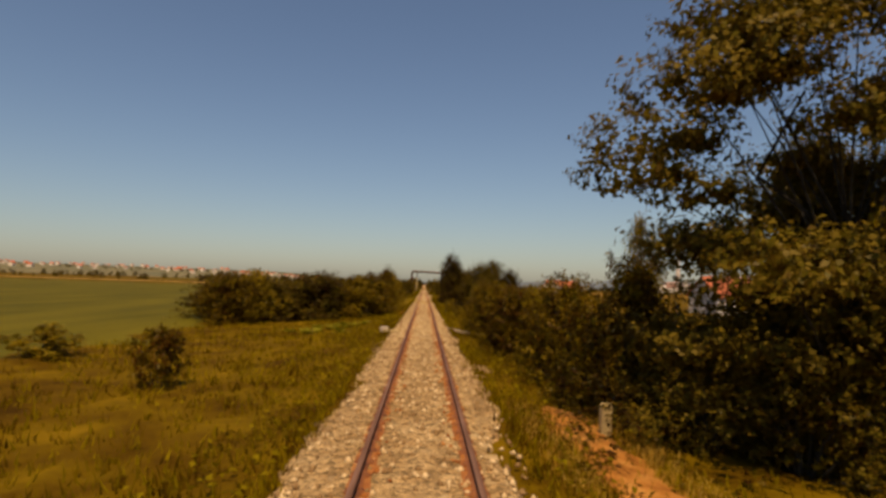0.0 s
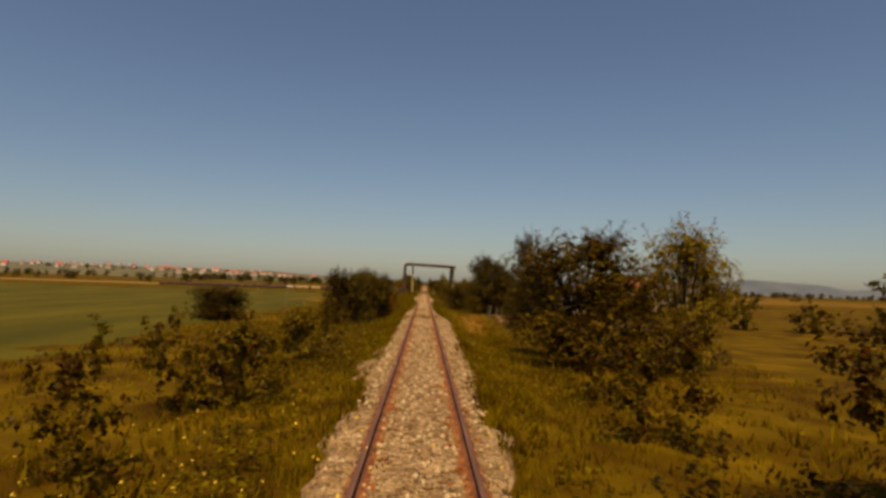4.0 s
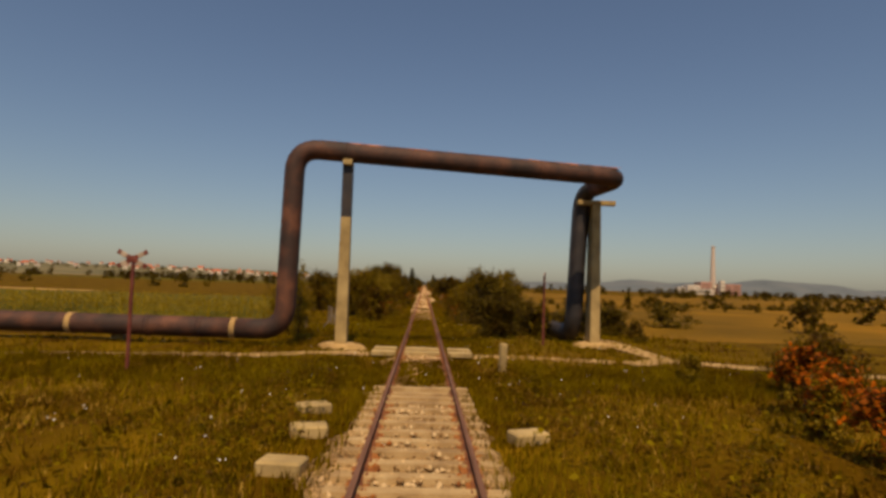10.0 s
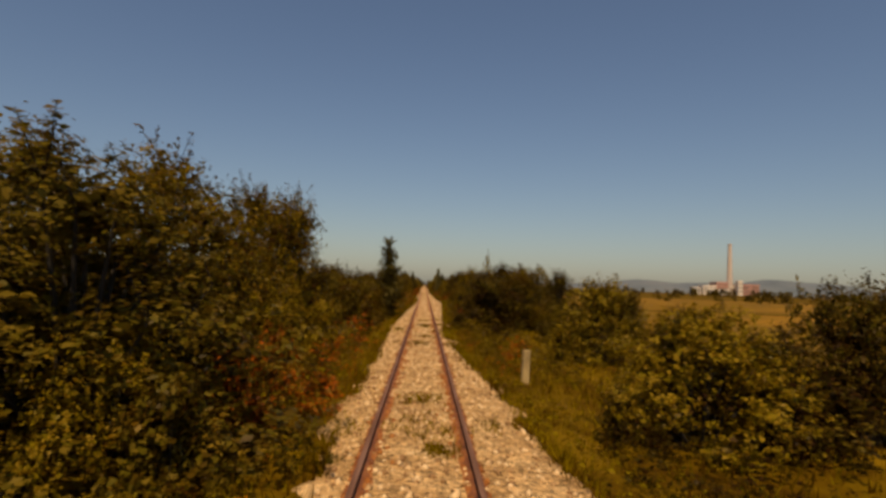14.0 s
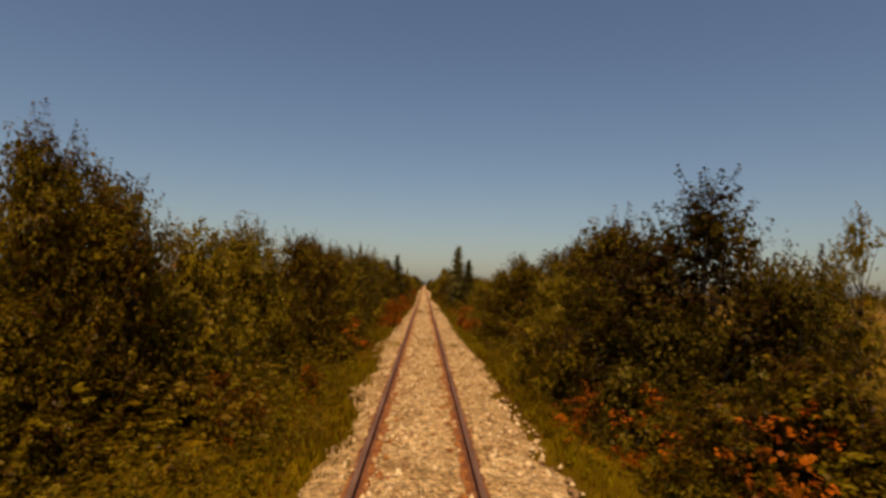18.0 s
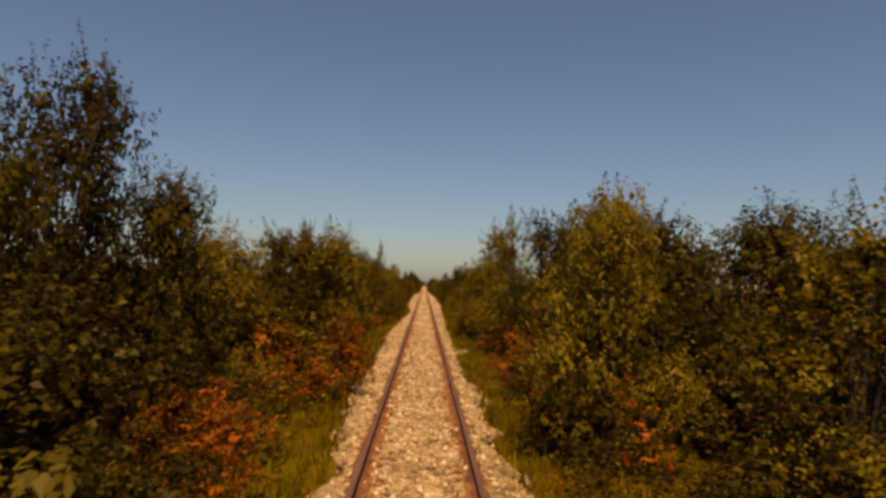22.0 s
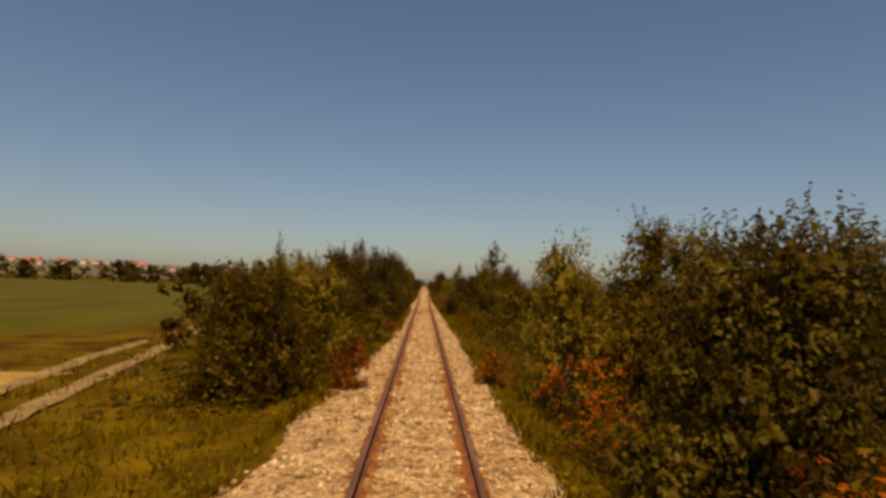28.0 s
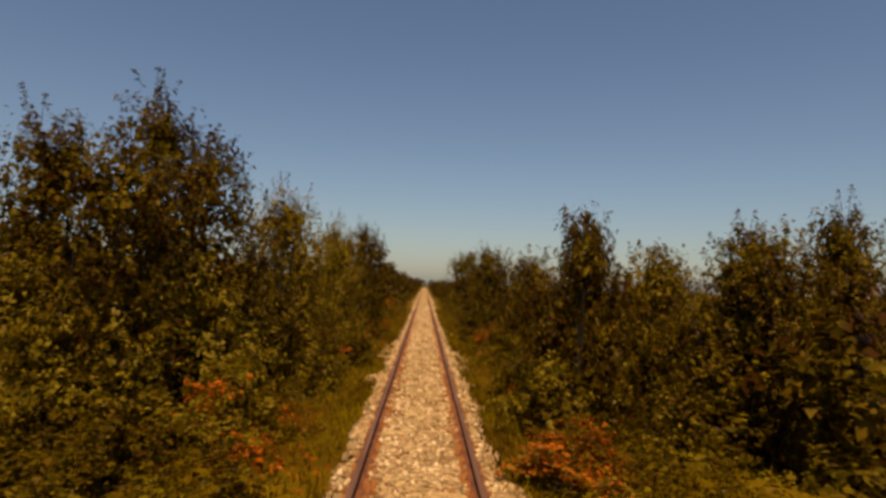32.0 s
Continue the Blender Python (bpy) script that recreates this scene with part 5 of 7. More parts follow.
# second rows behind the hedges
thicket(-1, 300, 615, 7.0, 11.0, 2.6, 4.2, 5.0, 10)
thicket(-1, 665, 960, 7.5, 12.0, 3.2, 5.0, 5.5, 11)
thicket(1, 490, 960, 7.0, 12.0, 2.0, 3.2, 5.0, 12)
thicket(1, 425, 490, 7.0, 11.0, 2.0, 3.0, 6.0, 13)

grow("red", 2.3, 738.4, 0.6, 0.7)
grow("red", 2.7, 739.6, 0.7, 0.7)
grow("bush", 5.1, 211.4, 2.5, 1.25)
grow("bush", 6.2, 212.4, 2.7, 1.4)
grow("bush", 3.5, 694.4, 2.3, 1.2)
grow("low", 2.9, 692.2, 1.5, 1.0)
grow("bush", 3.7, 700.2, 2.6, 1.3)
grow("bush", -3.2, 692.6, 2.2, 1.2)
grow("low", -2.6, 695.4, 1.6, 1.0)
grow("bush", -3.3, 700.5, 2.6, 1.3)
grow("tall", 8.8, 701.0, 4.9, 2.2)
grow("bush", 5.3, 699.2, 3.8, 1.7)
grow("bush", 4.6, 706.0, 3.8, 1.7)
grow("bush", 8.3, 54.7, 2.3, 1.5)
grow("bush", 9.9, 55.6, 2.8, 1.7)
grow("bush", 6.6, 55.4, 2.0, 1.2)
# brambles and undergrowth at the foot of the hedges
br = np.random.default_rng(61)
green_low, dark_low, red_low, dry_low = [], [], [], []
for side, spans in ((-1, ((96, 128, 2.2), (274, 394, 0.95), (398, 600, 0.8), (600, 622, 1.6), (652, 800, 0.8))), (1, ((4, 60, 2.0), (62, 100, 2.2), (160, 235, 3.2), (268, 330, 1.2), (338, 398, 1.0), (414, 800, 0.85)))):
    for y0, y1, gap in spans:
        y = y0
        while y < y1:
            h = br.uniform(0.45, 1.45) * (1.22 if y > 414 else 1.0)
            rad = 0.25 + h * br.uniform(0.5, 0.85)
            edge = float(stones_left(y) if side < 0 else stones_right(y))
            x = side * (max(edge, 1.25) + 0.15 + rad * br.uniform(0.7, 1.3) + (br.uniform(0, 1.2) if gap > 1.8 else br.uniform(0, 0.5)))
            red = br.random() < (0.42 if side < 0 and (452 < y < 525 or 296 < y < 345) else 0.04 if 570 < y < 600 else 0.20 if y > 268 else 0.0)
            ((red_low if br.random() < 0.6 else dry_low) if red else dark_low if any(a <= y <= b for a, b in DARK_RUNS[side]) else green_low).append(light_bush(br, x, y, float(land(x, y)) - 0.02, h, rad, 0.105, 460, 2))
            if gap < 1.8:
                x += side * br.uniform(0.9, 2.6)
                (dark_low if any(a <= y <= b for a, b in DARK_RUNS[side]) else green_low).append(light_bush(br, x, y + 0.4, float(land(x, y)) - 0.02, h * 0.85, rad * 1.25, 0.12, 300, 1))
            y += gap * br.uniform(0.6, 1.4)
# weeds creeping onto the edge of the stones
for side in (-1, 1):
    y = 270.0
    while y < 790:
        h = br.uniform(0.22, 0.62)
        edge = float(stones_left(y) if side < 0 else stones_right(y))
        x = side * (max(edge, 1.25) + br.uniform(0.0, 1.1))
        u = br.random()
        if not (side < 0 and 618 < y < 652 or side > 0 and 398 < y < 414):
            (green_low if u < 0.55 else dry_low if u < 0.85 else red_low).append(light_bush(br, x, y, float(land(x, y)) - 0.02, h, h * br.uniform(0.6, 1.1), 0.085, 130, 3))
        y += br.uniform(0.25, 0.85)
tagged(quads_object("bramble_undergrowth", np.concatenate(green_low), mat_leaf), "green brambles and weeds at the foot of the hedges", "undergrowth", kind="stuff")
tagged(quads_object("bramble_undergrowth", np.concatenate(dark_low), mat_leaf_dark), "dark green brambles at the foot of the hedges", "undergrowth", kind="stuff")
tagged(quads_object("withered_undergrowth", np.concatenate(dry_low), mat_leaf_dry), "drying olive-brown brambles along the ballast", "undergrowth", kind="stuff")
tagged(quads_object("withered_undergrowth", np.concatenate(red_low), mat_leaf_red), "withered rust-coloured brambles along the ballast", "undergrowth", kind="stuff")



# ---- sleepers: the first three hundred singly, the rest joined ----
sl = box_bm(2.36, 0.25, 0.16, 0.02)
sleeper_mesh = bpy.data.meshes.new("sleeper")
sl.to_mesh(sleeper_mesh)
sl.free()
sleeper_mesh.materials.append(mat_sleeper)
sr = random.Random(3)
for i in range(300):
    ob = new("sleeper", sleeper_mesh)
    ob.parent = track
    ob.matrix_basis = pose(sr.gauss(0, 0.015), 5 + 0.6 * i, (-0.250 if 28 < 5 + 0.6 * i < 46 or 70 < 5 + 0.6 * i < 96 else -0.288) + sr.uniform(-0.012, 0.012), 0, 0, sr.gauss(0, 0.4))
rv, rf = [], []
for i in range(300, 1600):
    y, z = 5 + 0.6 * i, -0.218 + sr.uniform(-0.02, 0.016) + (0.075 if 230 < 5 + 0.6 * i < 243 else -0.07 if 243 < 5 + 0.6 * i < 272 else 0)
    k = len(rv)
    rv += [(-1.12, y - 0.125, z - 0.1), (1.12, y - 0.125, z - 0.1), (1.12, y + 0.125, z - 0.1), (-1.12, y + 0.125, z - 0.1), (-1.12, y - 0.11, z), (1.12, y - 0.11, z), (1.12, y + 0.11, z), (-1.12, y + 0.11, z)]
    rf += [(k + 4, k + 5, k + 6, k + 7), (k, k + 1, k + 5, k + 4), (k + 1, k + 2, k + 6, k + 5), (k + 2, k + 3, k + 7, k + 6), (k + 3, k, k + 4, k + 7)]
tagged(mesh_object("sleeper_run", rv, rf, mat_sleeper, track), "half-buried weathered sleepers further along", kind="stuff")
# rail clips on both sides of each rail
cv, cf = [], []
for i in range(0, 1300):
    y = 5 + 0.6 * i
    for x in (-0.84, -0.66, 0.66, 0.84):
        k = len(cv)
        cv += [(x - 0.04, y - 0.05, -0.165), (x + 0.04, y - 0.05, -0.165), (x + 0.04, y + 0.05, -0.165), (x - 0.04, y + 0.05, -0.165), (x, y - 0.03, -0.115), (x, y + 0.03, -0.115)]
        cf += [(k, k + 1, k + 4), (k + 1, k + 2, k + 5, k + 4), (k + 2, k + 3, k + 5), (k + 3, k, k + 4, k + 5)]
tagged(mesh_object("rail_clip_run", cv, cf, mat_rail, track), "rusty rail fastenings", kind="stuff")


# ---- grass, weeds and flowers on the banks ----
def blades(n, seed, place, low, high, width, per=5, spread=0.10):
    """Tufts of grass blades as triangles. place(r, n) gives x, y and a height factor."""
    r = np.random.default_rng(seed)
    x, y, k = place(r, n)
    n = len(x)
    x, y, k = np.repeat(x, per), np.repeat(y, per), np.repeat(k, per)
    m = n * per
    x, y = x + r.normal(0, spread, m), y + r.normal(0, spread, m)
    z = land(x, y) - 0.03
    z = np.where(np.abs(x) < np.where(x < 0, stones_left(y), stones_right(y)), np.maximum(z, -0.24), z)
    h = r.uniform(low, high, m) * k
    a = r.uniform(0, 6.28, m)
    w = r.uniform(0.6, 1.4, m) * width
    lx, ly = r.normal(0, 0.30, m) * h, r.normal(0, 0.30, m) * h
    v = np.stack([np.stack([x - np.cos(a) * w, y - np.sin(a) * w, z], -1), np.stack([x + np.cos(a) * w, y + np.sin(a) * w, z], -1), np.stack([x + lx, y + ly, z + h], -1)], 1)
    return v.reshape(-1, 3), np.arange(3 * m).reshape(-1, 3)


def wave(x, y, s, q):
    """A smooth patchy field between 0 and 1."""
    return 0.5 + 0.25 * np.sin(x * s * 1.3 + q) * np.sin(y * s + 2 * q) + 0.25 * np.sin((x + y) * s * 0.61 + 3 * q) * np.sin(y * s * 0.37 - x * s * 0.8 + q)


def banks(r, n):
    y = r.uniform(4, 790, n)
    s = np.where(r.random(n) < 0.5, -1, 1)
    d = r.exponential(2.6, n)
    keep = d < 11
    y, s, d = y[keep], s[keep], d[keep]
    x = s * (np.where(s < 0, stones_left(y), stones_right(y)) - 0.12 + d)
    return x, y, 0.45 + 0.9 * wave(x, y, 0.55, 1.0)


def overgrown(r, n):
    """Tufts between and beside the rails where the track is weedy."""
    y = np.concatenate([r.uniform(243, 281, n // 2), r.choice([84.0, 137, 150, 282, 289, 303, 313, 330, 345, 352, 415, 436, 462, 474, 503, 586, 640, 690, 697, 722], n - n // 2) + r.normal(0, 0.9, n - n // 2)])
    x = r.uniform(-1.5, 1.5, n)
    keep = (np.abs(np.abs(x) - 0.75) > 0.08) & ~((y > 248.3) & (y < 251.6)) & ((y < 272) | (wave(x, y, 2.2, 0.4) > 0.5) | ((y < 281) & (wave(x, y, 1.2, 0.9) > 0.42)))
    return x[keep], y[keep], 0.35 + 0.4 * r.random(keep.sum())


def dry(r, n):
    """Dead straw beside the ballast in three stretches."""
    c = r.integers(0, 7, n)
    y0, y1 = np.array([8, 128, 187, 247, 228, 228, 128])[c], np.array([14, 160, 205, 262, 247, 247, 158])[c]
    x0, x1 = np.array([2.0, 2.2, 1.9, 3.0, -9.0, 2.0, 2.4])[c], np.array([4.6, 6.5, 3.4, 6.0, -2.0, 9.0, 6.5])[c]
    return r.uniform(x0, x1), r.uniform(y0, y1), 0.5 + 0.6 * r.random(n)


gv, gfaces = blades(80000, 31, banks, 0.08, 0.32, 0.018, 5)
tagged(soup_object("meadow_grass", gv, gfaces, mat_grass), "yellow-green unmown grass on both banks of the track", "grass", kind="stuff")


def turf(r, n):
    """Thick short turf on both sides of the crossing."""
    y = r.uniform(222, 292, n)
    x = np.where(r.random(n) < 0.5, -1, 1) * (1.2 + r.exponential(4.0, n))
    keep = (np.abs(x) < 16) & ~((y > 246) & (y < 252) & (np.abs(x) < 3))
    return x[keep], y[keep], 0.5 + 0.6 * wave(x, y, 0.7, 1.4)[keep]


tuft_rng = np.random.default_rng(64)
tufts, dark_tufts = [], []
for i in range(860):
    x, y = tuft_rng.choice((-1, 1)) * (2.0 + tuft_rng.exponential(3.2)), tuft_rng.uniform(184, 246)
    if abs(x) < 15 and not (x > 5.8 and y < 232):
        h = tuft_rng.uniform(0.25, 0.75)
        (tufts if tuft_rng.random() < 0.68 else dark_tufts).append(light_bush(tuft_rng, x, y, float(land(x, y)) - 0.02, h, h * tuft_rng.uniform(0.7, 1.3), 0.10, 150, 3))
tagged(quads_object("weed_tufts", np.concatenate(tufts), mat_weed), "rank green weed clumps in the meadow", "weeds", kind="stuff")
tagged(quads_object("weed_tufts", np.concatenate(dark_tufts), mat_leaf_dry), "drying brown-green weed clumps in the meadow", "weeds", kind="stuff")
gv, gfaces = blades(26000, 36, turf, 0.08, 0.26, 0.012, 7, 0.12)
tagged(soup_object("turf", gv, gfaces, mat_grass), "thick olive turf round the crossing", "grass", kind="stuff")


def tall_turf(r, n):
    """Uncut grass in front of the crossing path."""
    y = r.uniform(242.5, 247.3, n)
    x = np.where(r.random(n) < 0.5, r.uniform(-15, -1.8, n), r.uniform(2.8, 13, n))
    return x, y, 0.6 + 0.6 * wave(x, y, 0.9, 0.6)


gv, gfaces = blades(7000, 39, tall_turf, 0.16, 0.36, 0.012, 7, 0.10)
tagged(soup_object("turf", gv, gfaces, mat_grass), "uncut grass in front of the crossing path", "grass", kind="stuff")


def wider(r, n):
    """Coarser tufts out over the verges."""
    y = r.uniform(4, 780, n)
    x = np.where(r.random(n) < 0.5, -1, 1) * r.uniform(3.5, 15, n)
    return x, y, 0.6 + 0.9 * wave(x, y, 0.4, 2.0)


gv, gfaces = blades(42000, 35, wider, 0.10, 0.36, 0.03, 4, 0.16)
tagged(soup_object("rough_grass", gv, gfaces, mat_grass), "coarse olive grass further out on the verges", "grass", kind="stuff")
gv, gfaces = blades(12000, 32, overgrown, 0.12, 0.36, 0.014, 6, 0.06)
tagged(soup_object("track_weeds", gv, gfaces, mat_grass), "grass tufts growing between the rails", "grass", kind="stuff")


def patches(r, n):
    """Thick tufts on the stones at single spots."""
    spots = np.array([(0.3, 287.2, 0.6), (0.1, 286.6, 0.6), (0.35, 287.8, 0.5), (-0.15, 287.4, 0.5), (0.3, 286.4, 0.4), (0.0, 288.0, 0.5), (-0.2, 300.5, 0.3), (0.85, 307.2, 0.3), (0.9, 311, 0.3), (0.0, 332.6, 0.35), (0.3, 348.4, 0.4), (0.3, 328.5, 0.2), (0.0, 356.4, 0.35), (0.3, 355.1, 0.3), (0.1, 360.6, 0.35), (0.85, 362.8, 0.3), (-0.25, 466.6, 0.3), (-0.4, 464.2, 0.3), (-0.1, 492.5, 0.5), (-1.38, 672.5, 0.3), (1.3, 470.5, 0.4), (1.1, 357, 0.3)])
    c = spots[r.integers(0, len(spots), n)]
    x, y = c[:, 0] + r.normal(0, 1, n) * c[:, 2] * 0.6, c[:, 1] + r.normal(0, 1, n) * c[:, 2]
    keep = np.abs(np.abs(x) - 0.75) > 0.06
    return x[keep], y[keep], 0.5 + 0.5 * r.random(keep.sum())


gv, gfaces = blades(3600, 37, patches, 0.06, 0.22, 0.013, 6, 0.05)
tagged(soup_object("ballast_tufts", gv, gfaces, mat_grass), "thick grass tufts rooted in the ballast", "grass", kind="stuff")


def verge(r, n):
    """Tufts along both ragged edges of the ballast."""
    y = r.uniform(4, 790, n)
    s = np.where(r.random(n) < 0.5, -1, 1)
    x = s * (np.where(s < 0, stones_left(y), stones_right(y)) + r.normal(0.02, 0.13, n))
    keep = (np.abs(x) > 0.95) & (wave(x, y, 1.1, 0.3) > 0.40)
    return x[keep], y[keep], 0.5 + 0.5 * r.random(keep.sum())


gv, gfaces = blades(17000, 38, verge, 0.10, 0.34, 0.017, 5, 0.08)
tagged(soup_object("verge_tufts", gv, gfaces, mat_grass), "ragged grass tufts along the edge of the ballast", "grass", kind="stuff")
gv, gfaces = blades(12000, 33, dry, 0.05, 0.22, 0.014, 6)
tagged(soup_object("dry_straw", gv, gfaces, mat_straw), "dead orange-brown straw beside the ballast", "dry grass", kind="stuff")

r = np.random.default_rng(41)
x, y, k = banks(r, 150000)
k = wave(x, y, 0.35, 2.2)
keep = (np.abs(x) > 1.9) & (k > 0.36)
x, y, k = x[keep], y[keep], k[keep]
n = len(x)
up = r.uniform(0.02, 1, n) * (0.15 + 0.75 * (k - 0.36))
wp = np.stack([x, y, land(x, y) + up], -1)
weed = quads_object("broad_weeds", leaves(r, wp, np.tile([0, 0, 0.6], (n, 1)), 0.115), mat_weed)
tagged(weed, "broad-leaved green weeds covering the banks", "weeds", kind="stuff")


def petals(name, seed, mat, label, spots, n, size):
    """Small flower heads among the grass, in drifts round the spots."""
    r = np.random.default_rng(seed)
    quads = []
    for sx, sy, spread in spots:
        px, py = sx + r.normal(0, spread * 0.5, n), sy + r.normal(0, spread, n)
        pz = land(px, py) + r.uniform(0.14, 0.36, n)
        c = np.stack([px, py, pz], -1)
        s = r.uniform(0.6, 1.3, (n, 1)) * size
        e1, e2 = np.array([1.0, 0, 0]), np.array([0, 0.8, 0.6])
        quads.append(np.stack([c - e1 * s, c - e2 * s, c + e1 * s, c + e2 * s], 1))
    tagged(quads_object(name, np.concatenate(quads), mat), label, "wildflowers", kind="stuff")


petals("cream_umbels", 53, mat_cream, "cream flowering umbels massed in the tall weeds", [(-8.5, 82, 2.5), (-10, 85, 3), (-7.5, 79, 2.5), (-11, 89, 3), (-9, 79, 2)], 190, 0.02)
petals("white_wildflowers", 51, mat_white, "small white wildflowers in the grass", [(-6, 78, 4), (-4.5, 84, 4), (-3.5, 196, 6), (3.2, 176, 8), (4.6, 457, 3), (3.4, 247, 5), (-4, 240, 6), (3.8, 312, 5), (-3.5, 228, 7), (-4, 262, 7), (-7.5, 80, 4), (-9, 84, 5), (4.2, 456, 2)], 45, 0.016)
petals("yellow_wildflowers", 52, mat_yellow, "yellow wildflowers in the grass", [(-3.4, 90, 4), (-3.0, 84, 3), (-4.2, 79, 4), (-3.3, 96, 4), (-2.9, 196, 3), (-3.6, 205, 4), (-4, 218, 5), (-3.8, 352, 4), (-2.8, 78, 4), (3.5, 262, 4)], 190, 0.022)


def burdock(x, y, size, seed):
    """A rosette of broad pale leaves low on the ground."""
    r = np.random.default_rng(seed)
    quads = []
    for i in range(13):
        a, tilt = i * 2.4 + r.uniform(-0.3, 0.3), r.uniform(0.25, 0.9)
        out = np.array([math.cos(a) * math.cos(tilt), math.sin(a) * math.cos(tilt), math.sin(tilt)])
        side = np.array([-math.sin(a), math.cos(a), 0.0])
        L, W = size * r.uniform(0.7, 1.2), size * r.uniform(0.26, 0.36)
        c = out * size * 0.25
        dip = np.array([0, 0, -0.18 * L])
        quads.append([c, c + out * L * 0.35 + side * W, c + out * L * 0.75 + side * W * 0.7 + dip * 0.4, c + out * L * 0.6])
        quads.append([c, c + out * L * 0.6, c + out * L * 0.75 - side * W * 0.7 + dip * 0.4, c + out * L * 0.35 - side * W])
        quads.append([c + out * L * 0.6, c + out * L * 0.75 + side * W * 0.7 + dip * 0.4, c + out * L + dip, c + out * L * 0.75 - side * W * 0.7 + dip * 0.4])
    root = tagged(new("burdock"), "broad-leaved pale green burdock in the grass", "weed plant", "burdocks by the track")
    quads_object("leaf_rosette", np.array(quads), mat_burdock, root)
    v, f = tube([(0, 0, -0.1), (0, 0, size * 0.35)], [0.03, 0.015], 6)
    mesh_object("stalk", v, f, mat_leaf, root)
    root.matrix_basis = pose(x, y, float(land(x, y)) - 0.01)


for i, (x, y, size) in enumerate(((-6.4, 36.6, 0.55), (-6.9, 36.0, 0.5), (-4.9, 36.0, 0.5), (-5.9, 40.2, 0.55), (-5.2, 40.6, 0.6), (-4.5, 41.0, 0.5), (-6.9, 40.0, 0.5), (-4.1, 42.6, 0.45), (-8.1, 37.2, 0.5))):
    burdock(x, y, size, 90 + i)


# ---- fields and paths ----
sheet("crop_field", -260, -13, -40, 236, mat_crop, "broad green field of low crop", 0.10, 6, 1.5)
sheet("stubble_strip", -420, -60, 330, 352, mat_wheat, "pale strip of ripe grain across the plain", 0.15, 8, 1.5)
sheet("meadow_patch", -24, -4.2, 188, 224, mat_fallow, "sunburnt patch of meadow", 0.10, 1.5, 0.8)
sheet("orange_spoil", 2.2, 4.3, 7.5, 14.5, mat_spoil, "orange-brown heap of dead plant litter", 0.10, 0.5, 0.2, "litter")
sheet("dry_field", 14, 240, 262, 420, mat_fallow, "wide sunburnt meadow in gold and olive", 0.05, 6, 1.5)
sheet("dry_field", 17, 300, 424, 620, mat_fallow, "wide sunburnt meadow in gold and olive", 0.05, 6, 1.5)
sheet("wheat_field", -60, -11.5, 640.5, 659, mat_wheat, "ripe golden wheat field beside the dirt track", 0.22, 1.5, 0.4)
sheet("crop_field", -300, -18, 668, 860, mat_crop, "green field of tall crop beyond the dirt track", 0.55, 5, 1.0)
sheet("garden_soil", 6.6, 20, 143, 162, mat_soil, "bare reddish-brown garden soil behind a wire fence", 0.03, 1.2, 0.5)
sheet("crop_field", -90, -12, 272, 330, mat_crop, "green crop field beside the fenced pasture", 0.45, 4, 1.0)


def path(name, pts, width, label, mat=None, lift=0.035):
    """A worn strip on the ground through the points."""
    r = np.random.default_rng(int(abs(pts[0][1])))
    p = [Vector((a, b)) for a, b in pts]
    fine = []
    for a, b in zip(p, p[1:]):
        n = max(2, int((b - a).length / 0.7))
        fine += [a.lerp(b, i / n) for i in range(n)]
    fine.append(p[-1])
    v, f = [], []
    for i, q in enumerate(fine):
        d = (fine[min(i + 1, len(fine) - 1)] - fine[max(i - 1, 0)]).normalized()
        s = Vector((-d.y, d.x)) * width * 0.5
        for u in (-1.0, -0.6, 0.0, 0.6, 1.0):
            c = q + s * u * r.uniform(0.8, 1.2)
            v.append((c.x, c.y, float(land(c.x, c.y)) + lift * (1 - abs(u)) + 0.015))
        if i:
            k = 5 * (i - 1)
            f += [(k + j, k + j + 5, k + j + 6, k + j + 1) for j in range(4)]
    tagged(mesh_object(name, v, f, mat or mat_path, smooth=True), label, "path", kind="structure")


path("dirt_track", [(-4.2, 630), (-5.55, 636.1), (-7.1, 642.3), (-8.7, 650.5), (-12.2, 668), (-16.5, 691)], 0.75, "pale wheel rut of a dirt track through grass", mat_rut, 0.05)
path("dirt_track", [(-6.6, 634), (-8.1, 640.2), (-10.3, 649), (-13.2, 663.3), (-15.3, 680.8), (-17.5, 692)], 0.7, "pale wheel rut of a dirt track through grass", mat_rut, 0.05)
path("crossing_path", [(-14, 247.0), (-5.66, 248.4), (-1.9, 250.3)], 1.1, "pale trodden path leading to the crossing")
path("crossing_path", [(1.9, 250.1), (4.8, 249.6), (7.6, 249.2), (9.2, 250.4), (9.0, 254.8), (9.3, 262), (10, 275)], 1.1, "pale trodden path leading from the crossing")
path("crossing_path", [(9.2, 250.2), (14, 247.5), (30, 246)], 1.2, "pale dirt lane joining the crossing path")
path("spoil_strip", [(1.95, 184), (2.05, 190), (2.3, 197), (2.2, 206)], 0.75, "orange-brown litter strip along the ballast", mat_spoil, 0.08)
path("spoil_strip", [(2.8, 126), (3.4, 135), (4.3, 145), (4.7, 154)], 2.6, "ochre strip of dead grass on the bank", mat_dry_bank, 0.08)
path("spoil_strip", [(-1.75, 50), (-1.85, 53.5), (-1.95, 57)], 0.8, "orange-brown litter strip along the ballast", mat_spoil, 0.06)
path("field_lane", [(22.9, 428), (23.1, 440), (33, 460), (60, 520)], 1.6, "pale lane across the dry meadow")


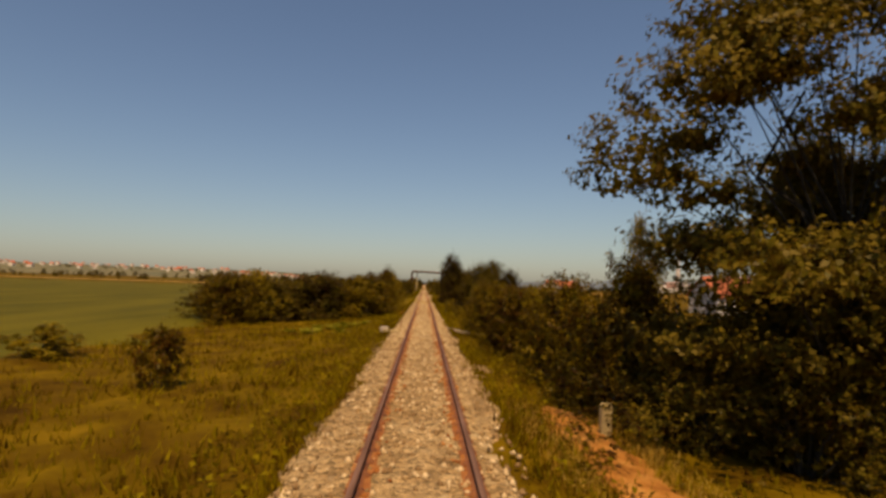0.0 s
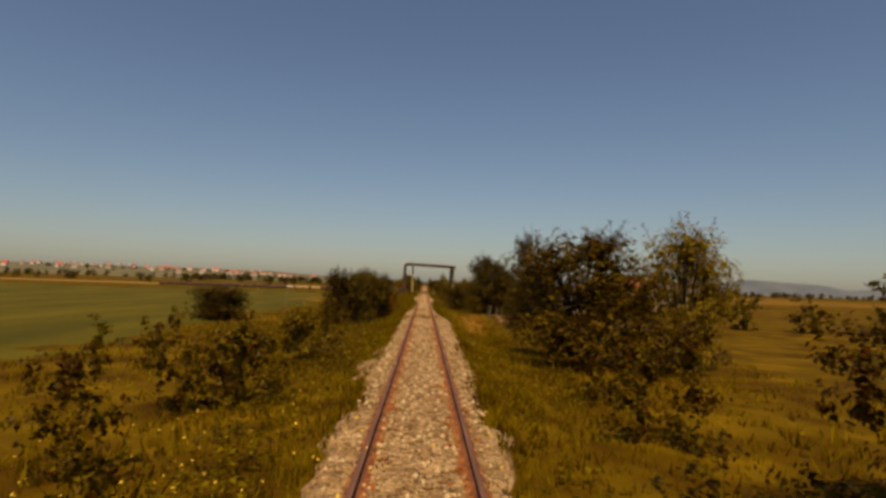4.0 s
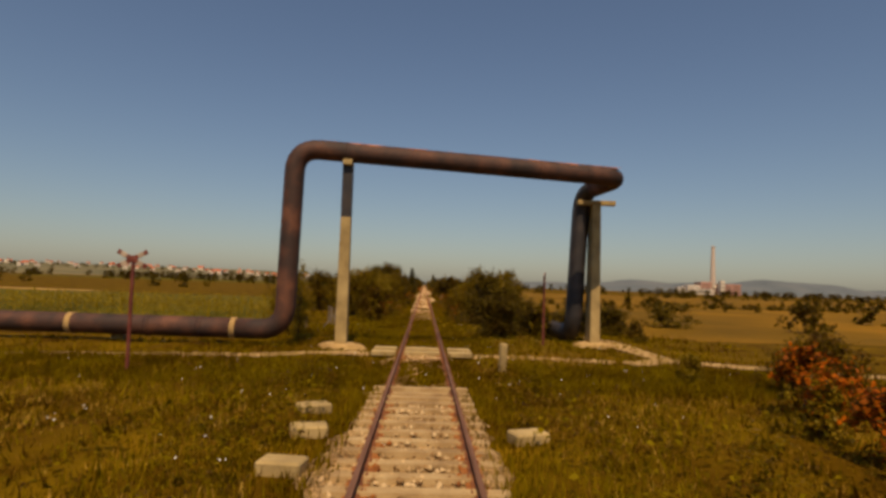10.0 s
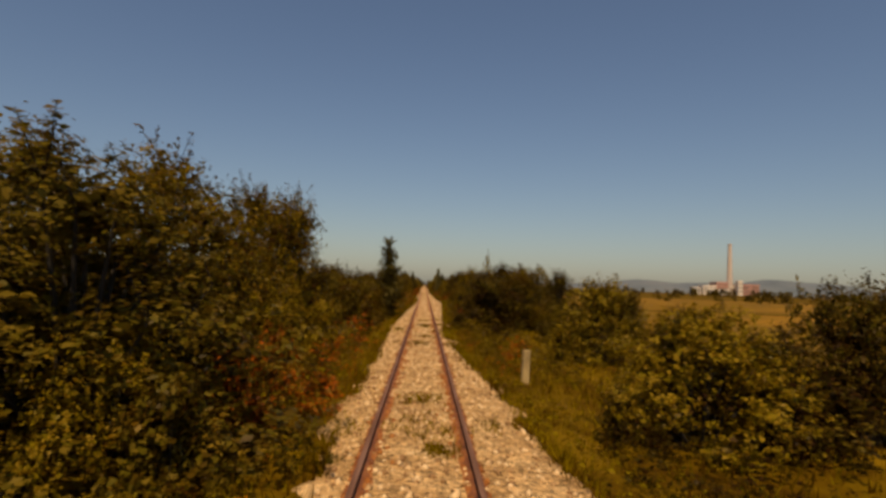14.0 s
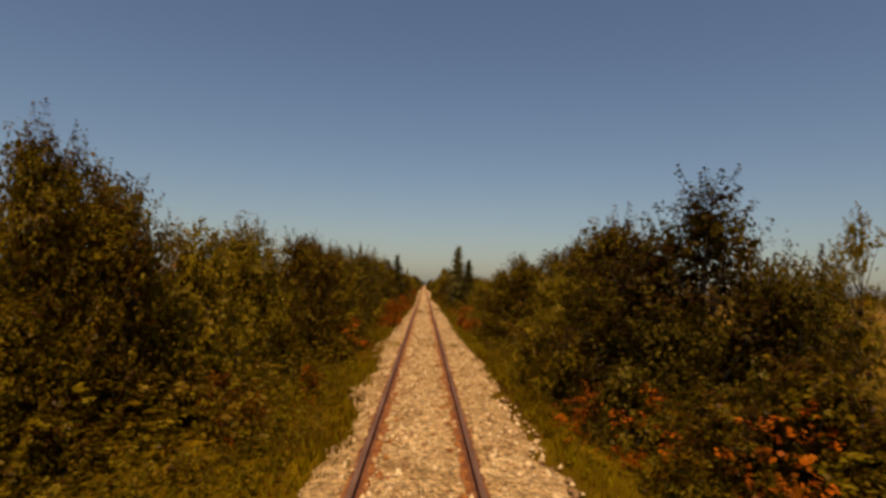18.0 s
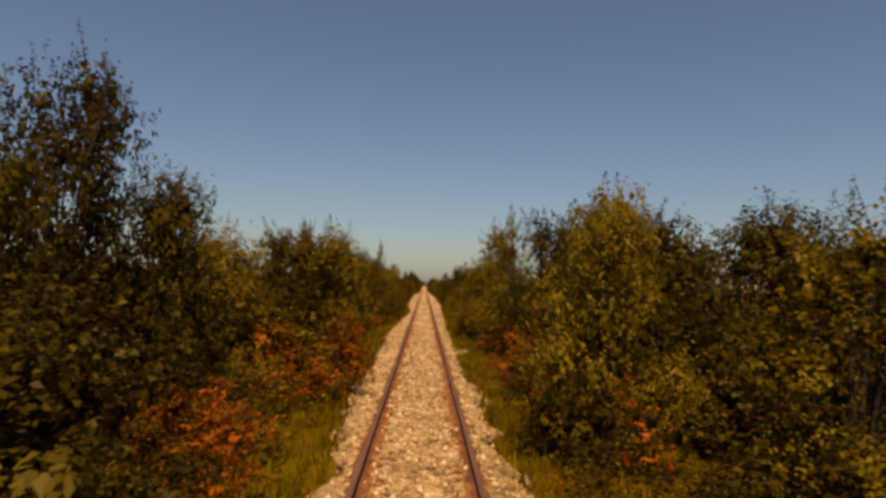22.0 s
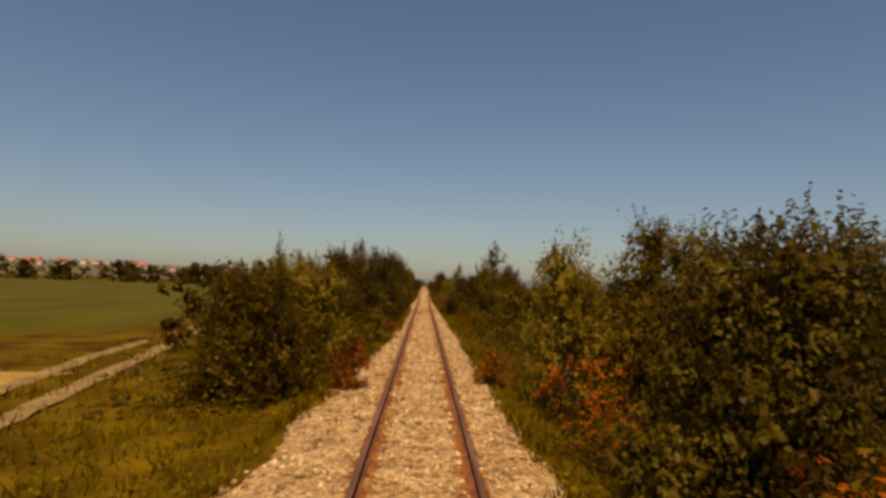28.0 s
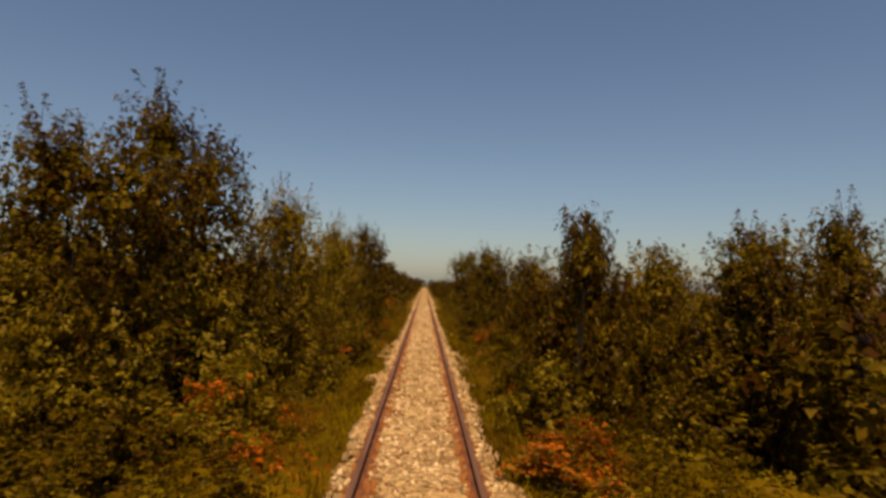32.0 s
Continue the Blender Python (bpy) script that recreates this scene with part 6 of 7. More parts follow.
# ---- the crossing: concrete slabs, blocks and marker posts ----
def slab(name, x, y, z, sx, sy, sz, rz, mat, label, category, bevel=0.02):
    ob = part(name, box_bm(sx, sy, sz, bevel), mat)
    ob.matrix_basis = pose(x, y, z, 0, 0, rz)
    return tagged(ob, label, category)


for yy, w in ((249.5, 0.55), (250.7, 0.6)):
    for xx, ww in ((-1.35, 0.85), (0.0, 1.24), (1.35, 0.85)):
        tagged(slab("crossing_slab", xx, yy, -0.12, ww, w, 0.16, 0, mat_concrete, "pale concrete crossing slab between the rails", "slab"), group="crossing slabs")
for xx, yy, rz in ((-1.86, 238.4, 12), (-1.84, 236.4, -8), (1.84, 238.3, 20), (-2.1, 240.2, 30)):
    tagged(slab("concrete_block", xx, yy, -0.20, 0.62, 0.42, 0.24, rz, mat_concrete, "loose pale concrete block beside the ballast", "block", 0.03), group="loose blocks")
slab("concrete_block", -2.07, 32.6, -0.18, 0.42, 0.42, 0.34, 10, mat_lag, "small square concrete block in the grass", "block", 0.03)
slab("broken_slab", -1.6, 31.9, -0.17, 0.75, 0.5, 0.12, 35, mat_concrete, "tilted broken concrete slab at the ballast edge", "slab", 0.02)
slab("white_stone", 4.35, 89.8, -0.56, 0.32, 0.26, 0.22, 25, mat_white, "white lump of stone in the grass", "stone", 0.06)
rk = random.Random(8)
for i in range(14):
    u = i / 13
    tagged(slab("kerb_stone", 1.46 + 0.9 * u + rk.gauss(0, 0.06), 35.3 - 2.5 * u, -0.24, rk.uniform(0.14, 0.26), rk.uniform(0.14, 0.24), 0.16, rk.uniform(0, 90), mat_lag, "pale loose stone along the ballast edge", "stone", 0.03), group="loose stones")


def marker(x, y, h, label):
    bm = box_bm(0.22, 0.18, h + 0.3, 0.03)
    ob = part("marker_post", bm, mat_concrete)
    ob.matrix_basis = pose(x, y, float(land(x, y)) + h / 2 - 0.15, 0, 2, 8)
    tagged(ob, label, "post")


marker(2.45, 246.4, 0.85, "squat weathered concrete marker post beside the crossing")
marker(3.66, 12.0, 0.72, "short white concrete marker post among weeds")
marker(3.1, 337.3, 1.0, "thin pale marker post in the grass")


# ---- the heating pipe that climbs over the line ----
def bend(a, corner, b, r, n=7):
    """Points along a rounded corner from towards a to towards b."""
    a, c, b = Vector(a), Vector(corner), Vector(b)
    p, q = c + (a - c).normalized() * r, c + (b - c).normalized() * r
    return [p.lerp(c, t).lerp(c.lerp(q, t), t) for t in [i / n for i in range(n + 1)]]


PR = 0.39
pipe = tagged(new("heating_pipe"), "large rusty heating pipe bridging the railway on concrete posts", "pipe")


def pipe_run(name, corners, label="", r=PR, elbow=0.95):
    pts = [Vector(corners[0])]
    for a, c, b in zip(corners, corners[1:], corners[2:]):
        pts += bend(a, c, b, elbow)
    pts.append(Vector(corners[-1]))
    fine = []
    for a, b in zip(pts, pts[1:]):
        m = max(1, int((b - a).length / 1.5))
        fine += [a.lerp(b, i / m) for i in range(m)]
    fine.append(pts[-1])
    v, f = tube(fine, r, 20)
    return mesh_object(name, v, f, mat_pipe, pipe, label, smooth=True)


pipe_run("ground_pipe", [(-70, 253.6, 0.40), (-7.2, 251.8, 0.40)], "dark rusty pipe lying low over the grass")
pipe_run("pipe_arch", [(-7.2, 251.8, 0.40), (-5.34, 251.6, 0.40), (-5.2, 251.6, 7.50), (8.15, 252.9, 7.07), (7.55, 255.0, 6.93)], "rust-brown welded pipe rising over the track")
riser = pipe_run("pipe_riser", [(7.55, 255.0, 6.93), (7.25, 256.0, 6.85), (6.95, 256.0, 0.25), (6.85, 262, 0.20)], "black tarred pipe going down to the ground")
riser.data.materials[0] = mat_black
pipe_run("ground_pipe", [(6.85, 262, 0.20), (6.9, 266, 0.0), (7.1, 274, -1.2)], "dark rusty pipe running along the track")
for s in (-62, -55, -48, -41, -34, -28, -22, -17.5, -13.6, -10.6, -8.6, -7.3):
    y = 251.8 + (-7.2 - s) * 1.8 / 62.8
    v, f = tube([(s - 0.10, y, 0.40), (s + 0.10, y, 0.40)], PR + 0.025, 20)
    mesh_object("lagging_band", v, f, mat_path if s in (-48, -28, -17.5, -13.6, -7.3) else mat_pipe, pipe, "pale band of torn lagging", True)
for a, b, mat in ((-36.2, -34.4, mat_lag), (-34.0, -30.4, mat_path), (-29.8, -27.4, mat_path), (-24.6, -22.9, mat_lag)):
    pts = [(a + (b - a) * i / 4, 251.8 + (-7.2 - a - (b - a) * i / 4) * 1.8 / 62.8, 0.40) for i in range(5)]
    v, f = tube(pts, PR + 0.035, 20)
    mesh_object("lagging_sleeve", v, f, mat, pipe, "pale length of surviving pipe lagging", True)
for s in (-3.2, -0.6, 2.0, 4.6, 6.6):
    u = (s + 5.25) / 13.4
    v, f = tube([(s - 0.03, 251.6 + 1.3 * u, 7.50 - 0.43 * u), (s + 0.03, 251.6 + 1.3 * u, 7.50 - 0.43 * u)], PR + 0.012, 20)
    mesh_object("weld_seam", v, f, mat_pipe, pipe, "raised weld ring", True)
# rust-orange flakes, brighter than the pipe, on the crown of the arch
rr = np.random.default_rng(14)
for s in np.arange(-4.3, 7.4, 0.55):
    length, c, w = rr.uniform(0.4, 1.0), rr.uniform(-0.25, 0.35), rr.uniform(0.25, 0.55)
    xs = np.linspace(s, s + length, 7)
    v, f = [], []
    for i, x in enumerate(xs):
        u = (x + 5.25) / 13.4
        k = w * (1 - abs(2 * i / 6 - 1) ** 2.5) + rr.uniform(0, 0.06)
        for j in range(5):
            a = math.pi / 2 + c + k * (j / 2 - 1)
            v.append((x, 251.6 + 1.3 * u + math.cos(a) * (PR + 0.006), 7.50 - 0.43 * u + math.sin(a) * (PR + 0.006)))
        if i:
            q = 5 * (i - 1)
            f += [(q + j, q + j + 5, q + j + 6, q + j + 1) for j in range(4)]
    mesh_object("crown_flake", v, f, mat_rust_orange, pipe, "rust-orange flake on the crown of the pipe", True)
for s in (-44, -31, -20, -12):
    part("pipe_support", box_bm(0.5, 0.6, 0.75, 0.02, (s, 252.5 + (-7.2 - s) * 0.0175, -0.25)), mat_concrete, pipe, "low concrete block under the pipe")


def concrete_post(x, y, h, bracket, label, depth=0.40):
    post = tagged(new("pipe_post"), label, "post")
    z = float(land(x, y))
    bm = bmesh.new()
    bmesh.ops.create_cube(bm, size=1, matrix=Matrix.Translation((x, y + (depth - 0.4) / 2, z + h / 2 - 0.2)) @ Matrix.Diagonal((0.46, depth, h + 0.4, 1)))
    for v in bm.verts:
        if v.co.z > z + 2:
            v.co.x = x + (v.co.x - x) * 0.82
            v.co.y = y + (v.co.y - y) * 0.82
    bmesh.ops.bevel(bm, geom=bm.edges[:], offset=0.02, segments=1, affect="EDGES")
    part("shaft", bm, mat_concrete, post)
    # left post: the top two metres are cased in near-black
    if x < 0:
        part("dark_top", box_bm(0.40, 0.35, 2.05, 0.02, (x, y, z + h - 1.04)), mat_black, post, "dark upper length")
    part("bracket", box_bm(*bracket, 0.02, (x, y, z + h + bracket[2] / 2 - 0.02)), mat_concrete, post, "short concrete crosshead")
    foot = bmesh.new()
    bmesh.ops.create_cone(foot, cap_ends=True, segments=14, radius1=1.05, radius2=0.65, depth=0.24, matrix=Matrix.Translation((x, y, z + 0.03)))
    for v in foot.verts:
        v.co.x += 0.12 * math.sin(v.co.y * 7)
        v.co.y += 0.10 * math.sin(v.co.x * 5)
    part("footing", foot, mat_path, post, "spread of crumbled concrete at the foot")


concrete_post(-3.15, 251.72, 7.1, (0.36, 0.75, 0.22), "square weathered concrete post carrying the pipe")
concrete_post(7.8, 255.5, 6.45, (1.75, 0.32, 0.22), "deep weathered concrete post beside the pipe riser", 0.95)


def crossing_sign(x, y, h, turn, label):
    sign = tagged(new("crossing_sign"), label, "sign")
    z = float(land(x, y))
    v, f = tube([(x, y, z - 0.2), (x, y, z + h)], 0.05, 8)
    mesh_object("post", v, f, mat_red_paint, sign)
    for a in (28, -28):
        bm = box_bm(0.85, 0.03, 0.12, 0.008)
        ob = part("cross_board", bm, mat_red_paint, sign, "faded red and white cross board")
        ob.matrix_basis = pose(x, y - 0.06 - 0.016 * (a > 0), z + h - 0.10, 0, a, turn)
        for d in (-0.24, 0.24):
            tip = part("white_stripe", box_bm(0.16, 0.032, 0.122, 0.004), mat_lag, ob)
            tip.matrix_basis = pose(d, -0.003, 0, 0, 0, 0)


crossing_sign(-7.6, 244.0, 3.05, 0, "level crossing cross on a rusty red post")
crossing_sign(5.1, 253.6, 3.05, 82, "level crossing cross on a rusty post seen edge-on")


# ---- fences and gardens ----
def fence(name, pts, label, mat, thick=0.11, wires=0, rails=0):
    """Posts at (x, y, height), each leaning a little, with wires or rails between."""
    root = tagged(new(name), label, "fence")
    q = random.Random(int(pts[0][1]))
    tops = []
    for x, y, h in pts:
        z = float(land(x, y))
        lean = (q.gauss(0, 0.05), q.gauss(0, 0.05))
        v, f = tube([(x, y, z - 0.2), (x + lean[0] * 0.5, y + lean[1] * 0.5, z + h * 0.55), (x + lean[0], y + lean[1], z + h)], [thick * 0.55, thick * 0.5, thick * 0.42], 7)
        mesh_object("post", v, f, mat, root)
        tops.append((x, y, z, h))
    for a, b in zip(tops, tops[1:]):
        for k in range(wires):
            u = 0.35 + 0.55 * k / max(1, wires - 1)
            v, f = tube([(a[0], a[1], a[2] + a[3] * u), ((a[0] + b[0]) / 2, (a[1] + b[1]) / 2, (a[2] + b[2]) / 2 + (a[3] + b[3]) / 2 * u - 0.03), (b[0], b[1], b[2] + b[3] * u)], 0.006, 4)
            mesh_object("wire", v, f, mat_rail, root)
        for k in range(rails):
            u = 0.3 + 0.5 * k
            v, f = tube([(a[0], a[1], a[2] + a[3] * u), (b[0], b[1], b[2] + b[3] * u)], 0.035, 5)
            mesh_object("fence_rail", v, f, mat, root)
    return root


fence("wooden_fence", [(6.46, 192.5, 1.3), (6.5, 194.4, 1.3), (6.59, 196.4, 1.25), (6.5, 198.0, 1.35), (6.42, 198.4, 1.3), (6.7, 201.8, 1.2), (6.8, 204.5, 1.25), (6.8, 207.5, 1.2), (6.9, 211, 1.2)], "row of grey wooden posts with wire round a garden", mat_wood, 0.14, 3)
fence("wooden_fence", [(6.4, 178.4, 0.95), (6.6, 180, 1.0), (6.8, 182.5, 1.1), (6.3, 185.8, 1.0), (6.5, 189, 1.1), (6.46, 192.3, 1.2)], "thin grey garden fence posts strung with wire", mat_wood, 0.10, 2)
fence("pasture_fence", [(-6.62, 262.6, 1.22), (-4.95, 263.0, 1.1), (-5.25, 265.2, 0.95), (-5.4, 266.2, 1.25), (-6.0, 269.3, 1.2), (-6.6, 271.9, 1.25), (-7.1, 274.2, 1.28), (-7.6, 277, 1.2)], "leaning wooden pasture fence of rough posts", mat_wood, 0.12, 2)
fence("wire_fence", [(6.5, 144.8, 0.9), (6.15, 147.5, 1.38), (7.4, 152.3, 1.1), (8.0, 152.6, 1.05), (7.0, 157, 1.2)], "old wire fence on thin posts round bare soil", mat_wood, 0.09, 2)
fence("rusty_gate", [(7.78, 147.4, 1.0), (9.4, 147.5, 1.0)], "low rusty metal gate in the garden fence", mat_red_paint, 0.10, 0, 2)
fence("field_stake", [(-16.8, 165.4, 2.1)], "single thin stake standing in the green field", mat_wood, 0.09)
v, f = tube([(-5.85, 263.0, -0.5), (-5.0, 263.0, 0.5)], 0.05, 6)
tagged(mesh_object("fence_brace", v, f, mat_wood), "slanting wooden brace against a fence post", "brace")
for i in range(9):
    tagged(slab("fence_board", 7.0 + 0.12 * i, 182.6 - 0.06 * i, -0.30, 0.11, 0.03, 1.1 + 0.05 * (i % 3), 25, mat_wood, "dark upright board of a garden fence", "board", 0.006), group="garden fence boards")


def maize(seed, x0, x1, y0, y1, rows, step):
    """A garden bed of maize: stalks with arching leaves."""
    r = np.random.default_rng(seed)
    quads = []
    for x in np.linspace(x0, x1, rows):
        for y in np.arange(y0, y1, step):
            a, b = x + r.normal(0, 0.08), y + r.normal(0, 0.08)
            z, h = float(land(a, b)), r.uniform(1.2, 1.9)
            quads.append([(a - 0.02, b, z), (a + 0.02, b, z), (a + 0.012, b, z + h), (a - 0.012, b, z + h)])
            for k in range(6):
                t, c, l = r.uniform(0, 6.28), z + h * (0.2 + 0.13 * k), r.uniform(0.4, 0.7)
                d, s = np.array([math.cos(t), math.sin(t), 0]), np.array([-math.sin(t), math.cos(t), 0]) * 0.045
                p0, p1, p2 = np.array([a, b, c]), np.array([a, b, c + 0.22]) + d * l * 0.5, np.array([a, b, c + 0.02]) + d * l
                quads.append([p0 - s * 0.4, p0 + s * 0.4, p1 + s, p1 - s])
                quads.append([p1 - s, p1 + s, p2 + s * 0.15, p2 - s * 0.15])
    return np.array(quads)


tagged(quads_object("maize_bed", maize(3, 7.1, 15.5, 191.5, 212, 13, 0.45), mat_leaf_pale), "rows of waist-high green maize in a garden", "maize", kind="stuff")
tagged(quads_object("maize_bed", maize(4, -40, -13, 274, 292, 18, 0.9), mat_leaf_pale), "rows of green maize at the edge of a field", "maize", kind="stuff")


# ---- houses ----
def gable(w, d, h, rise, over=0.35, t=0.14):
    """A gable roof with thickness, ridge along x, eaves at h."""
    bm = bmesh.new()
    for s in (-1, 1):
        pts = [(-w / 2 - over, s * (d / 2 + over), h - rise * over / (d / 2)), (w / 2 + over, s * (d / 2 + over), h - rise * over / (d / 2)), (w / 2 + over, 0, h + rise), (-w / 2 - over, 0, h + rise)]
        lo = [bm.verts.new(p) for p in pts]
        hi = [bm.verts.new((a, b, c + t)) for a, b, c in pts]
        bm.faces.new(lo[::-1])
        bm.faces.new(hi)
        for i in range(4):
            bm.faces.new((lo[i], lo[(i + 1) % 4], hi[(i + 1) % 4], hi[i]))
    return bm


def house(x, y, rz, w, d, h, rise, label, lift=0.0, detail=True):
    root = tagged(new("house"), label, "house")
    bm = bmesh.new()
    a = [bm.verts.new((sx * w / 2, sy * d / 2, z)) for z in (-0.5, h) for sx, sy in ((-1, -1), (1, -1), (1, 1), (-1, 1))]
    g = [bm.verts.new((sx * w / 2, 0, h + rise)) for sx in (-1, 1)]
    for q in ((0, 1, 5, 4), (1, 2, 6, 5), (2, 3, 7, 6), (3, 0, 4, 7)):
        bm.faces.new([a[i] for i in q])
    bm.faces.new((a[4], g[0], a[7]))
    bm.faces.new((a[5], a[6], g[1]))
    bmesh.ops.recalc_face_normals(bm, faces=bm.faces)
    part("wall", bm, mat_wall, root)
    roof = part("roof", gable(w, d, h, rise), mat_tile, root, "orange-red tiled gable roof")
    part("chimney", box_bm(0.6, 0.6, 1.5, 0.02, (w * 0.2, 0.6, h + rise + 0.1)), mat_tile, roof, "brick chimney")
    spots = [(-w * 0.28, -d / 2), (w * 0.05, -d / 2), (w * 0.33, -d / 2)] if detail else [(-w * 0.25, -d / 2), (w * 0.25, -d / 2)]
    for wx, wy in spots:
        win = part("window", box_bm(1.1, 0.10, 1.3, 0.01, (wx, wy - 0.02, h * 0.55)), mat_wall, root)
        part("pane", box_bm(0.92, 0.04, 1.12, 0, (wx, wy - 0.065, h * 0.55)), mat_glass, win)
    for wy in (-d * 0.22, d * 0.22):
        win = part("window", box_bm(0.10, 1.0, 1.3, 0.01, (-w / 2 - 0.02, wy, h * 0.55)), mat_wall, root)
        part("pane", box_bm(0.04, 0.82, 1.12, 0, (-w / 2 - 0.065, wy, h * 0.55)), mat_glass, win)
    root.matrix_basis = pose(x, y, float(land(x, y)) + lift, 0, 0, rz)
    return root


house(49.5, 98, 10, 8.5, 7.5, 3.0, 3.0, "small house with a bright orange tiled roof behind bushes")
house(42, 198, 75, 8, 8, 3.2, 2.7, "white-walled house with a red tiled gable roof")
house(64, 279, 5, 15, 9, 3.6, 3.3, "long low house with a red tiled roof behind trees")
far_house = house(-700, 1500, 20, 11, 9, 4.5, 3.5, "distant village house with a red roof", 20, False)
other_house = house(-760, 1560, 100, 9, 8, 5.5, 3.0, "distant white village house with a red roof", 21, False)


def rise_left(x, y):
    """The low settled ridge far off on the left."""
    return 36 * np.clip((y - 0.30 * x - 1350) / 1500, 0, 1) ** 0.8 * np.clip((-x - 150) / 500, 0, 1)


lx, ly = np.meshgrid(np.linspace(-3600, -150, 60), np.linspace(900, 3900, 50))
lz = rise_left(lx, ly) - 1.2 + np.random.default_rng(2).normal(0, 0.5, lx.shape) * (rise_left(lx, ly) > 3)
li = np.arange(lx.size).reshape(lx.shape)
tagged(mesh_object("village_slope", np.stack([lx, ly, lz], -1).reshape(-1, 3).tolist(), np.stack([li[:-1, :-1], li[:-1, 1:], li[1:, 1:], li[1:, :-1]], -1).reshape(-1, 4).tolist(), mat_slope, smooth=True),
       "gentle far slope of gardens under a village", "hill", kind="structure")
q = random.Random(12)
for i in range(95):
    yy = q.uniform(1500, 2500)
    xx = -yy * q.uniform(0.16, 0.82)
    copy_thing(q.choice((far_house, other_house)), pose(xx, yy, float(rise_left(xx, yy)) - 0.9, 0, 0, q.uniform(0, 180)) @ Matrix.Scale(q.uniform(0.85, 1.35), 4))
for ob, xx, yy in ((far_house, -700, 1720), (other_house, -560, 1800)):
    ob.matrix_basis = pose(xx, yy, float(rise_left(xx, yy)) - 0.9, 0, 0, 25)


# ---- far woods, hills and the power station ----
fr = np.random.default_rng(77)
woods = []


def wood_row(n, x0, y0, x1, y1, spread, low, high, lift=None):
    for i in range(n):
        u = fr.random()
        x, y, h = x0 + (x1 - x0) * u + fr.normal(0, spread), y0 + (y1 - y0) * u + fr.normal(0, spread), fr.uniform(low, high)
        z = float(lift(x, y)) - 1.2 if lift else -1.05
        woods.append(light_bush(fr, x, y, z, h, h * fr.uniform(0.5, 0.8), 0.40, 130))


wood_row(34, -50, 420, -420, 470, 8, 2.0, 4.5)
wood_row(46, -60, 620, -620, 760, 14, 3, 6)
wood_row(70, -60, 980, -1150, 1150, 30, 5, 9)
wood_row(120, -150, 1700, -1700, 2000, 130, 5, 10, rise_left)
wood_row(30, 30, 330, 200, 420, 12, 1.6, 3.4)
wood_row(30, 60, 560, 330, 640, 20, 2.5, 5)
wood_row(60, 60, 900, 800, 1050, 40, 4, 8)
wood_row(70, 40, 1400, 1300, 1650, 60, 6, 12)
wood_row(60, -60, 1180, 70, 1420, 30, 4, 8)
wood_row(14, 30, 108, 44, 210, 5, 2.0, 3.4)
wood_row(26, 14, 160, 60, 262, 5, 2.0, 3.6)
wood_row(10, 36, 285, 90, 300, 6, 3.0, 5.0)
wood_row(70, -34, 882, -330, 900, 6, 5.5, 8.5)
# a strip of rank weeds across the dry field
wood_row(90, 22, 354, 90, 357, 1.8, 0.7, 1.5)
wood_row(14, 24, 330, 60, 345, 5, 0.6, 1.4)
tagged(quads_object("far_woods", np.concatenate(woods), mat_leaf_dark), "dark rows of trees and scrub across the plain", "woods", kind="stuff")
tagged(quads_object("hedge_thicket", np.concatenate(far_leaves), mat_leaf), "dense green thicket behind the trackside bushes", "thicket", kind="stuff")


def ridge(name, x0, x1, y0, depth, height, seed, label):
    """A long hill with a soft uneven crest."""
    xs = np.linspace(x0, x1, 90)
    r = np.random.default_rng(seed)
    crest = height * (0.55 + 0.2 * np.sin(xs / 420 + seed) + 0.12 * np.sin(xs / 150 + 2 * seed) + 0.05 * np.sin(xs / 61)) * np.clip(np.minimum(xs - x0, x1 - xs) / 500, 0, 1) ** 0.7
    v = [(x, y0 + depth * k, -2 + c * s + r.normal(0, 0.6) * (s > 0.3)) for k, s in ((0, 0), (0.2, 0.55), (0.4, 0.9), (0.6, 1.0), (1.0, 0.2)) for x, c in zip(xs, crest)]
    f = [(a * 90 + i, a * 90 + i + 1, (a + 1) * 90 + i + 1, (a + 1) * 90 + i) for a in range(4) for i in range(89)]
    tagged(mesh_object(name, v, f, mat_hill_haze, smooth=True), label, "hill", kind="structure")


ridge("hill_right", 150, 3900, 3300, 900, 110, 3, "long low wooded hill, distance haze painted blue-green into its colour")
ridge("hill_ahead", -1500, 1600, 3700, 700, 62, 5, "faint low rise on the horizon beyond the track, haze painted into its colour")

